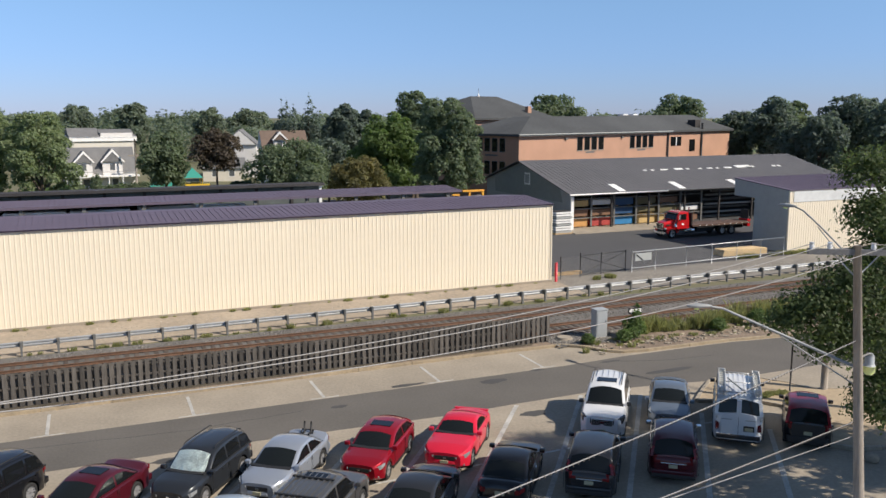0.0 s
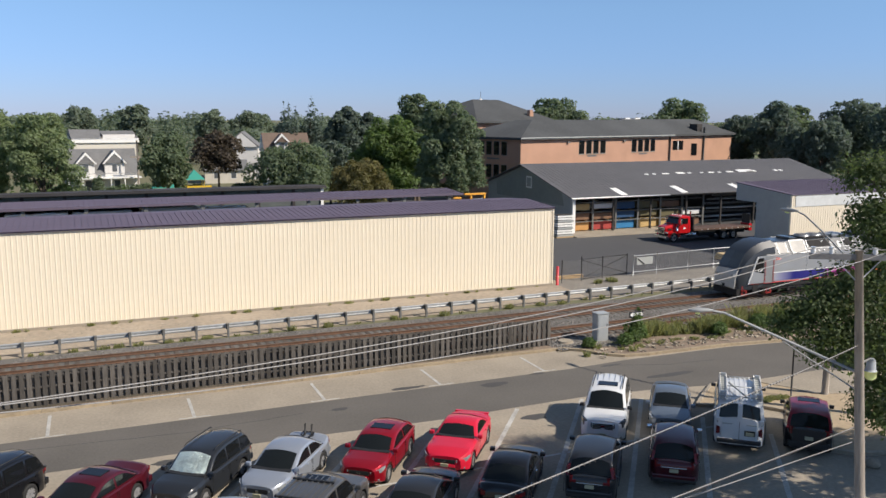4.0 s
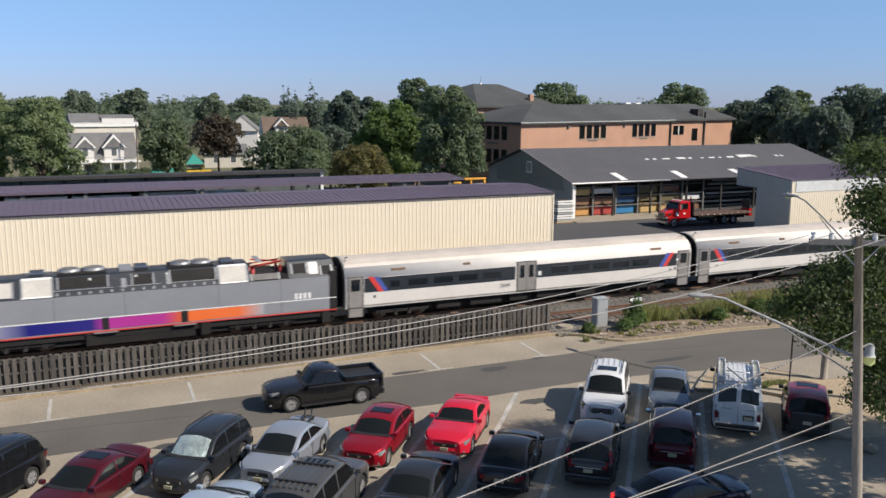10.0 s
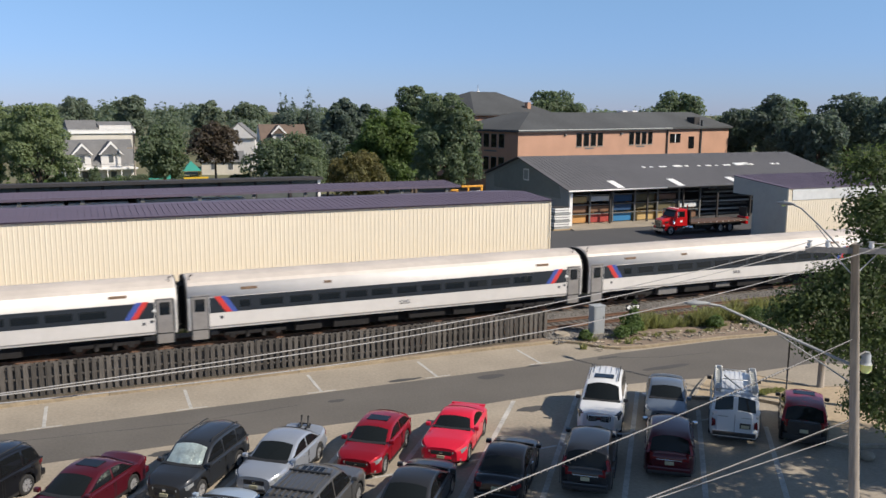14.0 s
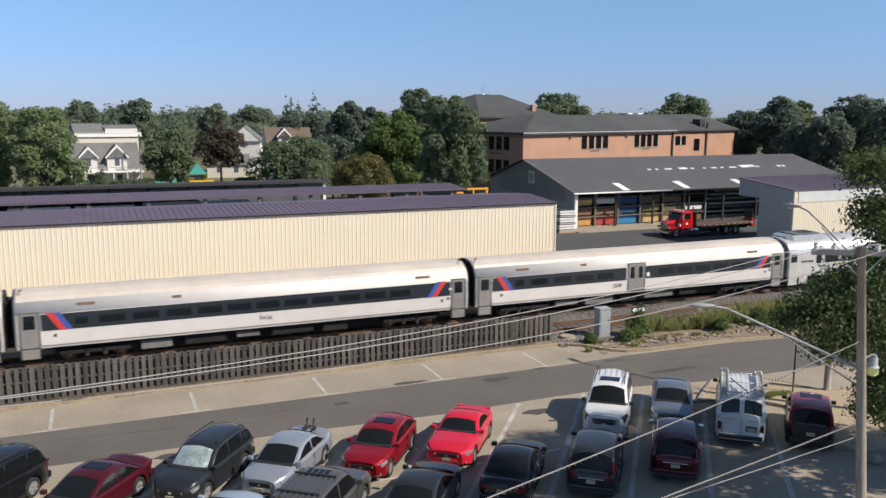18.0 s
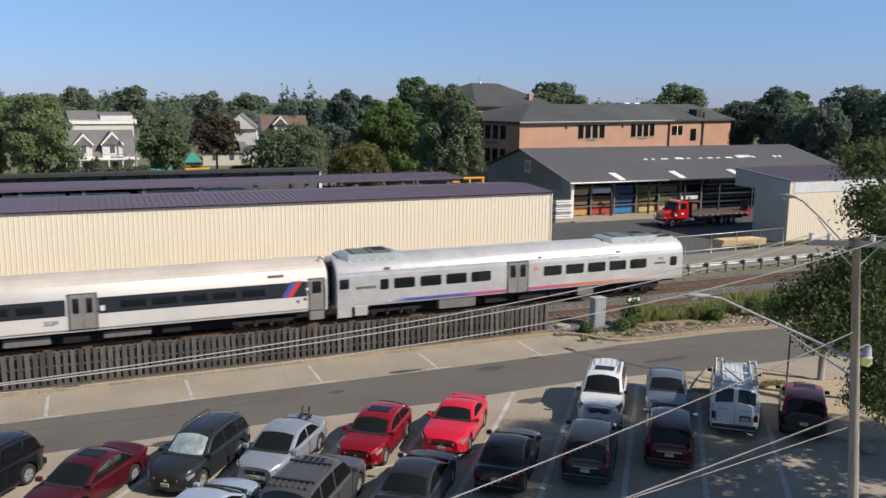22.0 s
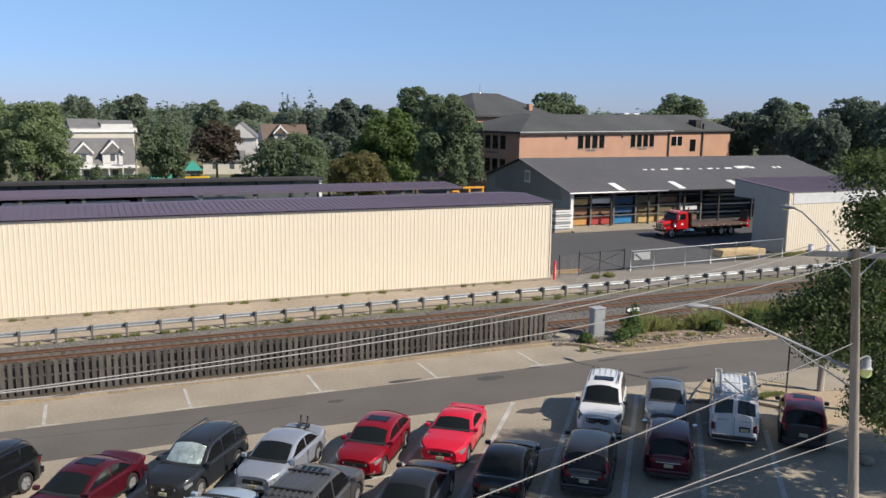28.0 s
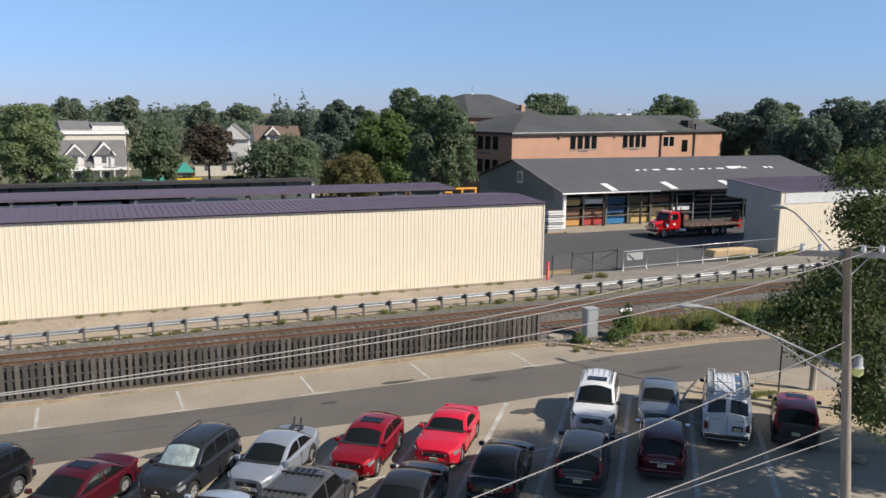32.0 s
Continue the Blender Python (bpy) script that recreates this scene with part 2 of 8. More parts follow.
M["leaf_street"] = leaf_mat("street_tree_leaf", (0.092, 0.125, 0.05), (0.058, 0.082, 0.034))
M["weed"] = leaf_mat("weed_grass", (0.24, 0.24, 0.11), (0.15, 0.165, 0.075))

# ---- ground ----
def structure(ob, label, category):
    return tagged(ob, label, category, kind="structure")


structure(part("ground", box(-900, 1500, -60, 2600, -1.0, -0.03), M["ground"]), "open ground of dry grass and earth reaching the horizon", "ground")
structure(part("parking_lot", slab([(-60, -12), (80, -12), (80, 41.7), (-60, 41.7)], -0.4, 0.0), M["lot"]), "pale worn asphalt parking lot", "parking lot")
structure(part("road", slab([(-60, 34.1), (3, 34.15), (8, 33.92), (15, 33.55), (18.5, 33.7), (22.5, 33.75), (26.5, 33.3), (30, 32.6), (36.5, 32.6), (39, 31.0), (80, 28.5), (80, 37.0), (38.8, 37.7), (35.3, 38.15), (27.8, 38.25), (24, 38.0), (-60, 38.2)], -0.2, 0.004), M["road"]), "dark asphalt lane between parking strips", "road")
structure(part("yard", slab([(35.6, 60.4), (120, 60.4), (120, 130), (35.6, 130)], -0.4, 0.0), M["yard"]), "dark asphalt yard of the lumber depot", "yard")
structure(part("verge", slab([(-60, 50.5), (35.3, 53.0), (120, 54.5), (120, 60.4), (-60, 60.4)], -0.4, -0.006), M["sand"]), "sandy gravel verge along the shed", "verge")
structure(part("yard_apron", slab([(35.2, 53.3), (120, 54.8), (120, 60.4), (36.4, 60.4), (35.5, 58.2)], -0.4, 0.0), M["apron"]), "grey worn asphalt apron before the yard gate", "apron")

# painted stall marks
STALL = radians(51.5)
DX, DY = math.cos(STALL), math.sin(STALL)


def stroke(x0, y0, x1, y1, w, z=0.006):
    d = Vector((x1 - x0, y1 - y0))
    n = Vector((-d.y, d.x)).normalized() * w / 2
    return slab([(x0 + n.x, y0 + n.y), (x0 - n.x, y0 - n.y), (x1 - n.x, y1 - n.y), (x1 + n.x, y1 + n.y)], -0.01, z)


for k in range(-8, 8):
    x = 18.35 + 3.55 * k
    if k < 1 or k > 5:
        top = 33.5
    else:
        top = (33.5, 33.5, 32.4, 29.2, 26.4, 26.0)[k]
    if k <= 4:
        bot = 14.0
        structure(part("stall_line", stroke(x + (top - 33.5) * DX / DY, top, x + (bot - 33.5) * DX / DY, bot, 0.2), M["white_line"]), "worn white slanted parking line", "parking line")
for k in range(-7, 5):
    x = 16.5 + 3.55 * k + (28.1 - 33.5) * DX / DY
    structure(part("stall_cross_line", stroke(x - 1.7, 28.1, x + 1.7, 28.1, 0.12), M["white_line"]), "worn white line between the two rows", "parking line")
for k in range(-7, 4):
    x = 4.36 + 6.07 * k
    structure(part("curb_stall_line", stroke(x + 0.02, 41.0, x - 0.03, 38.2, 0.15), M["white_line"]), "white mark between curbside parking bays", "parking line")
    structure(part("curb_stall_line", stroke(x - 0.7, 38.2, x + 0.7, 38.2, 0.08, 0.008), M["white_line"]), "white foot of a curbside parking mark", "parking line")

# ---- kerb ----
kerb_path = [(-60 + 3.05 * i, 41.5) for i in range(28)] + [(25.6, 41.35), (26.5, 40.6), (27.2, 39.4), (28.1, 38.75), (29.6, 38.5), (32.5, 38.42), (35.4, 38.3), (38.9, 37.8)] + [(42 + 3 * i, 37.62 - 0.06 * i) for i in range(10)]
kerb = thing("curb", pose(0, 0, 0), "pale concrete curb beside the railway strip", "curb", kind="structure")
for a, b in zip(kerb_path, kerb_path[1:]):
    d = Vector((b[0] - a[0], b[1] - a[1]))
    bm = box(0.008, d.length - 0.008, -0.02, 0.18, -0.2, 0.15, 0.02)
    part("curb_stone", bm, M["kerb_stone"], kerb, at=pose(a[0], a[1], 0, 0, 0, math.degrees(math.atan2(d.y, d.x))))
rk = random.Random(8)
structure(part("dirt_line", slab([(-60 + 1.5 * i, 41.98) for i in range(57)] + [(24.2 - 1.5 * i, 42.25 + rk.uniform(0, 0.3)) for i in range(57)], 0.0, 0.106), M["dirt"]), "dark line of leaf dirt along the foot of the fence", "dirt")
structure(part("planting_strip", slab([(-60, 41.62), (25.6, 41.5), (26.7, 40.65), (27.4, 39.5), (28.2, 38.9), (29.6, 38.66), (35.4, 38.46), (38.9, 37.96), (80, 37.0), (80, 43.2), (-60, 43.2)], -0.3, 0.1), M["mulch"]), "strip of dry mulch and earth between curb and tracks", "planting strip")

# ---- railway ----
bed = [(42.9, 0.0), (43.3, 0.16), (51.2, 0.16), (52.0, -0.05), (52.0, -0.4), (42.9, -0.4)]
structure(part("track_bed", prism(bed, -80, 140, "x"), M["ballast"]), "grey crushed-stone track bed", "track bed")


def rail_profile():
    return [(-0.07, 0), (0.07, 0), (0.07, 0.015), (0.012, 0.035), (0.012, 0.12), (0.036, 0.13), (0.036, 0.16), (-0.036, 0.16), (-0.036, 0.13), (-0.012, 0.12), (-0.012, 0.035), (-0.07, 0.015)]


TRACKS = (44.35, 48.65)
sl_me = bpy.data.meshes.new("sleeper")
bm = box(-0.115, 0.115, -1.28, 1.28, -0.1, 0.03, 0.012)
bm.to_mesh(sl_me)
bm.free()
sl_me.materials.append(M["sleeper"])
for yc in TRACKS:
    tr = thing("railway_track", pose(0, yc, 0.16), "railway track with rusty rails on dark wooden sleepers", "railway track", "railway tracks", kind="structure")
    for sy in (-0.72, 0.72):
        bm = bmesh.new()
        add_prism(bm, rail_profile(), -80, 140, "x")
        bmesh.ops.recalc_face_normals(bm, faces=bm.faces)
        part("rail", bm, M["rail"], tr, at=pose(0, sy, 0.045))
    for i in range(160):
        place("sleeper", sl_me, tr, pose(-14 + 0.52 * i, 0, 0, 0, 0, random.uniform(-0.8, 0.8)))

# ---- long shed beside the railway ----
SHED_Y, SHED_X1, SHED_H = 58.5, 35.05, 6.3
shed = thing("storage_shed", pose(0, 0, 0), "long cream ribbed-metal storage shed with a purple roof", "shed")
part("wall", box(-60, SHED_X1, SHED_Y, SHED_Y + 0.15, -0.2, SHED_H), M["cream"], shed)
part("wall", box(SHED_X1 - 0.15, SHED_X1, SHED_Y + 0.15, SHED_Y + 9, -0.2, SHED_H - 0.02), M["cream"], shed)
part("wall", box(-60, SHED_X1 - 0.15, SHED_Y + 8.85, SHED_Y + 9, -0.2, SHED_H - 0.02), M["cream"], shed)
rib_me = bpy.data.meshes.new("wall_rib")
bm = bmesh.new()
add_prism(bm, [(-0.05, 0), (-0.03, -0.018), (0.03, -0.018), (0.05, 0)], 0.15, SHED_H - 0.12, "z")
bmesh.ops.recalc_face_normals(bm, faces=bm.faces)
bm.to_mesh(rib_me)
bm.free()
rib_me.materials.append(M["cream_rib"])
for i in range(150):
    place("wall_rib", rib_me, shed, pose(SHED_X1 - 0.2 - 0.305 * i, SHED_Y, 0))
part("corner_trim", box(SHED_X1 - 0.08, SHED_X1 + 0.02, SHED_Y - 0.06, SHED_Y + 0.1, 0, SHED_H - 0.1), M["cream"], shed)
part("base_trim", box(-60, SHED_X1 + 0.02, SHED_Y - 0.07, SHED_Y - 0.003, -0.1, 0.16), M["concrete"], shed, "dusty concrete base")
part("eave_trim", box(-60, SHED_X1 + 0.06, SHED_Y - 0.14, SHED_Y - 0.05, SHED_H - 0.05, SHED_H + 0.04), M["purple"], shed, "purple metal eave trim")


def sheet_roof(parent, x0, x1, y0, z0, y1, z1, step, material, name="roof", lift=0.026, thick=0.08, ribs=True):
    """A sloping sheet-metal roof with standing ribs across it."""
    bm = bmesh.new()
    poly = [(y0, z0), (y1, z1), (y1, z1 - thick), (y0, z0 - thick)]
    add_prism(bm, poly, x0, x1, "x")
    bmesh.ops.recalc_face_normals(bm, faces=bm.faces)
    rf = part(name, bm, material, parent)
    bm = prism([(y0, z0 - 0.01), (y0, z0 + lift), (y1, z1 + lift), (y1, z1 - 0.01)], -0.025, 0.025, "x")
    me = bpy.data.meshes.new("roof_seam")
    bm.to_mesh(me)
    bm.free()
    me.materials.append(material)
    if ribs:
        for i in range(min(int((x1 - x0) / step), 180)):
            place("roof_seam", me, rf, pose(x1 - 0.03 - i * step, 0, 0))
    return rf


sheet_roof(shed, -60, SHED_X1 + 0.06, SHED_Y - 0.14, SHED_H + 0.06, SHED_Y + 4.6, SHED_H + 0.35, 0.41, M["purple"])
sheet_roof(shed, -60, SHED_X1 + 0.06, SHED_Y + 9.1, SHED_H + 0.0, SHED_Y + 4.6, SHED_H + 0.35, 0.41, M["purple"], ribs=False)
part("gable", prism([(SHED_Y + 0.15, SHED_H - 0.02), (SHED_Y + 8.9, SHED_H - 0.02), (SHED_Y + 4.6, SHED_H + 0.22)], SHED_X1 - 0.15, SHED_X1 - 0.02, "x"), M["cream"], shed)

# ---- lumber warehouse across the yard ----
WX0, WX1, WY0, WH = 52.7, 97.5, 83.6, 4.2
ware = thing("lumber_warehouse", pose(0, 0, 0), "open-fronted lumber warehouse under a grey sheet-metal roof", "warehouse")
WYR, WZR, WY1 = 95.6, 7.55, 105.6
sheet_roof(ware, WX0 - 0.6, WX1, WY0 - 0.5, WH + 0.1, WYR, WZR, 0.61, M["greyroof"])
sheet_roof(ware, WX0 - 0.6, WX1, WY1, 4.75, WYR, WZR, 0.61, M["greyroof"], ribs=False)
part("gable_wall", prism([(WY0, -0.1), (WY1, -0.1), (WY1, 4.6), (WYR, WZR - 0.12), (WY0, WH)], WX0, WX0 + 0.25, "x"), M["greywall"], ware, "pale grey gable wall")
# back wall coloured near-black in place of the shade inside the bays
part("back_wall", box(WX0 + 0.25, WX1, 93.0, 93.2, -0.1, 6.4), M["shade_black"], ware)
part("end_wall", prism([(WY0, -0.1), (WY1, -0.1), (WY1, 4.6), (WYR, WZR - 0.12), (WY0, WH)], WX1 - 0.3, WX1 - 0.05, "x"), M["greywall"], ware)
part("front_beam", box(WX0 + 0.25, WX1, WY0, WY0 + 0.25, WH - 0.2, WH), M["darkpost"], ware)
part("dock_curb", box(WX0 - 1.2, 66.5, 80.8, WY0 + 9.3, -0.2, 0.12, 0.03), M["concrete"], ware, "pale concrete apron")
for i in range(12):
    x = WX0 + 0.3 + i * 5.4
    part("post", box(x, x + 0.2, WY0 + 0.3, WY0 + 0.5, 0, WH - 0.3), M["shade_black"], ware)

# ---- small shed by the gate ----
SX, SY, SH = 63.4, 61.5, 6.1
small = thing("gate_shed", pose(0, 0, 0), "small cream metal shed with a purple roof by the gate", "shed")
part("wall", box(SX, SX + 26, SY, SY + 0.15, -0.2, SH), M["cream"], small)
# side walls grey beside the cream front: their shade is put into the colour
part("wall", prism([(SY + 0.15, -0.2), (SY + 4.6, -0.2), (SY + 4.6, 5.0), (SY + 7.5, 5.0), (SY + 7.5, SH + 0.7), (SY + 0.15, SH)], SX, SX + 0.15, "x"), M["greywall"], small)
part("wall", box(SX + 25.8, SX + 26, SY + 0.15, SY + 7.5, -0.2, SH), M["greywall"], small)
sheet_roof(small, SX - 0.1, SX + 26.1, SY - 0.12, SH + 0.06, SY + 7.6, SH + 0.76, 0.41, M["purple"])
for i in range(84):
    place("wall_rib", rib_me, small, pose(SX + 0.3 + 0.305 * i, SY, -0.2))
M["clear_sheet"] = mat("translucent_sheet", (0.64, 0.65, 0.63), 0.6, vary=0.08, scale=1.5, big=0.3, bump=0.05)
part("clear_panel", box(SX + 0.5, SX + 25.8, SY - 0.05, SY - 0.046, SH - 1.15, SH - 0.1), M["clear_sheet"], small, "translucent white panel under the eave")
part("corner_trim", box(SX - 0.03, SX + 0.12, SY - 0.06, SY + 0.1, 0, SH), M["cream"], small)

# ---- school ----
school = thing("school_building", pose(0, 0, 0), "two-storey orange brick school with dark shingled hip roofs", "school")


def hip_roof(x0, x1, y0, y1, z, h, ov=0.7, ridge=None, ridge2=None):
    r = ridge if ridge is not None else (y1 - y0) / 2
    bm = bmesh.new()
    b = [bm.verts.new(p) for p in ((x0 - ov, y0 - ov, z), (x1 + ov, y0 - ov, z), (x1 + ov, y1 + ov, z), (x0 - ov, y1 + ov, z))]
    c = [bm.verts.new(p) for p in ((x0 - ov, y0 - ov, z - 0.35), (x1 + ov, y0 - ov, z - 0.35), (x1 + ov, y1 + ov, z - 0.35), (x0 - ov, y1 + ov, z - 0.35))]
    ym = (y0 + y1) / 2
    a0, a1 = bm.verts.new((x0 + r, ym, z + h)), bm.verts.new((x1 - (r if ridge2 is None else ridge2), ym, z + h))
    for q in ((b[0], b[1], a1, a0), (b[1], b[2], a1), (b[2], b[3], a0, a1), (b[3], b[0], a0), c[::-1]):
        bm.faces.new(q)
    for i in range(4):
        bm.faces.new((b[i], b[(i + 1) % 4], c[(i + 1) % 4], c[i]))
    bmesh.ops.recalc_face_normals(bm, faces=bm.faces)
    return bm


# ---- train ----
M["coach_white"] = mat("coach_white", (0.68, 0.645, 0.60), 0.5, vary=0.05, scale=1.5, big=0.3, bump=0.02, coat=0.3)
M["coach_roof"] = mat("coach_roof", (0.56, 0.50, 0.44), 0.5, vary=0.08, scale=1.2, big=0.3, bump=0.02)
M["coach_band"] = mat("coach_window_band", (0.028, 0.034, 0.042), 0.3, vary=0.05, scale=2, bump=0.0)
M["coach_glass"] = plain("coach_window", (0.012, 0.016, 0.02), 0.06, spec=0.6)
M["coach_door"] = mat("coach_door", (0.36, 0.335, 0.31), 0.45, 0.3, vary=0.1, scale=3, bump=0.02)
M["under"] = mat("grimy_underframe", (0.016, 0.014, 0.014), 0.85, vary=0.25, scale=4, bump=0.3)
M["underbox"] = mat("grey_underfloor_box", (0.20, 0.19, 0.18), 0.7, vary=0.2, scale=3, bump=0.1)
M["stripe_red"] = plain("red_stripe", (0.62, 0.055, 0.045), 0.4)
M["stripe_blue"] = plain("blue_stripe", (0.06, 0.10, 0.34), 0.4)
M["stainless"] = mat("stainless_steel", (0.86, 0.84, 0.81), 0.30, 0.5, vary=0.1, scale=1.2, big=0.4, bump=0.02)
M["loco_grey"] = mat("locomotive_grey", (0.36, 0.375, 0.40), 0.3, 0.3, vary=0.04, scale=1.0, bump=0.01, coat=0.4)
M["loco_black"] = mat("locomotive_black", (0.030, 0.034, 0.040), 0.42, 0.1, vary=0.06, scale=1.5, bump=0.02, coat=0.6)
M["loco_silver"] = mat("silver_panel", (0.30, 0.31, 0.32), 0.35, 0.3, vary=0.06, scale=2, bump=0.02)
M["rust_vent"] = mat("rusty_vent", (0.26, 0.17, 0.11), 0.8, vary=0.2, scale=5, bump=0.1)
# grey base colour paints the sky's reflection into the glass
M["nose_sky_glass"] = plain("sky_grey_windscreen", (0.085, 0.09, 0.088), 0.12, spec=0.6)
M["vent_mesh"] = mat("pale_vent_mesh", (0.56, 0.53, 0.48), 0.75, vary=0.12, scale=9, big=1.0, bump=0.3)
M["pod_grey"] = mat("blue_grey_pod", (0.25, 0.30, 0.33), 0.5, vary=0.1, scale=2, bump=0.05)
M["pod_top"] = mat("grey_green_pod_top", (0.13, 0.155, 0.155), 0.6, vary=0.1, scale=3, bump=0.05)
M["panto_red"] = plain("red_insulator", (0.38, 0.035, 0.03), 0.5)
M["tread"] = plain("dark_lettering", (0.06, 0.06, 0.065), 0.5)


def ramp_mat(name, stops, rough=0.35, metal=0.0):
    """A livery stripe whose colour changes along its length."""
    m = bpy.data.materials.new(name)
    m.use_nodes = True
    n, lk = m.node_tree.nodes, m.node_tree.links
    b = n["Principled BSDF"]
    b.inputs["Roughness"].default_value, b.inputs["Metallic"].default_value = rough, metal
    b.inputs["Coat Weight"].default_value = 0.3
    tc = n.new("ShaderNodeTexCoord")
    sp = n.new("ShaderNodeSeparateXYZ")
    mr = n.new("ShaderNodeMapRange")
    rp = n.new("ShaderNodeValToRGB")
    mr.inputs["From Min"].default_value, mr.inputs["From Max"].default_value = stops[0][0], stops[-1][0]
    lk.new(tc.outputs["Object"], sp.inputs[0])
    lk.new(sp.outputs[0], mr.inputs[0])
    lk.new(mr.outputs[0], rp.inputs[0])
    el = rp.color_ramp.elements
    span = stops[-1][0] - stops[0][0]
    while len(el) < len(stops):
        el.new(0.5)
    for e, (x, c) in zip(el, stops):
        e.position, e.color = (x - stops[0][0]) / span, (*c, 1)
    lk.new(rp.outputs[0], b.inputs["Base Color"])
    return m


GREY3 = (0.36, 0.375, 0.40)
M["loco_stripe"] = ramp_mat("locomotive_stripe", [(3.2, GREY3), (4.2, (0.20, 0.20, 0.34)), (5.3, (0.014, 0.016, 0.17)), (8.3, (0.03, 0.025, 0.19)), (9.0, (0.42, 0.04, 0.28)), (11.9, (0.42, 0.04, 0.26)), (12.7, (0.62, 0.10, 0.06)), (13.4, (0.80, 0.16, 0.04)), (16.0, (0.78, 0.17, 0.05)), (17.4, GREY3)])
ST = (0.55, 0.55, 0.55)
M["cab_stripe"] = ramp_mat("cab_car_stripe", [(3.4, ST), (4.8, (0.10, 0.10, 0.36)), (8.4, (0.12, 0.10, 0.38)), (9.4, (0.50, 0.10, 0.30)), (14.5, (0.52, 0.10, 0.28)), (17.0, (0.66, 0.16, 0.10)), (20.5, (0.66, 0.26, 0.16)), (24.0, ST)])


def bars(parent, x, z, n, w, h, gap, y, material, name="lettering"):
    """Lettering too small to read: plain upright bars."""
    bm = bmesh.new()
    for i in range(n):
        add_box(bm, x + i * (w + gap), x + i * (w + gap) + w, y - 0.004, y + 0.01, z, z + h)
    return part(name, bm, material, parent)


def text(parent, s, x, y, z, size, material, rx=90, rz=0, name="number"):
    cu = bpy.data.curves.new("number", "FONT")
    cu.body, cu.size, cu.extrude, cu.align_x, cu.align_y = s, size, 0.002, "CENTER", "CENTER"
    cu.materials.append(material)
    ob = new(name, cu)
    ob.parent = parent
    ob.matrix_basis = pose(x, y, z, rx, 0, rz)
    return ob


def bogie(parent, x, wheelbase=2.6, r=0.43):
    """A truck with two axles, side frames and springs."""
    bg = part("truck_frame", box(-wheelbase / 2 - 0.7, wheelbase / 2 + 0.7, -1.1, 1.1, 0.5, 0.72, 0.04), M["under"], parent, at=pose(x, 0, 0))
    for sy in (-1.22, 1.22):
        bm = bmesh.new()
        add_box(bm, -wheelbase / 2 - 0.45, wheelbase / 2 + 0.45, sy - 0.08, sy + 0.08, 0.42, 0.66, 0.03)
        for sx in (-wheelbase / 2, wheelbase / 2):
            add_box(bm, sx - 0.16, sx + 0.16, sy - 0.1, sy + 0.1, 0.28, 0.6, 0.03)
        for sx in (-0.45, 0.45):
            add_tube(bm, [(sx, sy, 0.25), (sx, sy, 0.7)], 0.13, 8)
        part("side_frame", bm, M["under"], bg)
    for sx in (-wheelbase / 2, wheelbase / 2):
        bm = bmesh.new()
        for sy in (-1, 1):
            add_tube(bm, [(sx, sy * 0.66, r), (sx, sy * 0.69, r), (sx, sy * 0.69, r), (sx, sy * 0.79, r)], [r + 0.02, r + 0.02, r, r], 20)
        add_tube(bm, [(sx, -0.66, r), (sx, 0.66, r)], 0.08, 8)
        part("wheelset", bm, M["rail"], bg)
    return bg


def shell(L0, L1, ring, nose=None):
    return loft([[(x, y, z) for y, z in ring] for x in (L0, L1)])


def coach_ring(w=1.6, sill=0.95, inset=0.0):
    r = [(-w + 0.03, sill), (-w, sill + 0.2), (-w, 2.75), (-w + 0.05, 3.0), (-w + 0.16, 3.25), (-w + 0.42, 3.52), (-w + 0.85, 3.72), (-0.35, 3.81)]
    return r + [(-y, z) for y, z in r[::-1]]


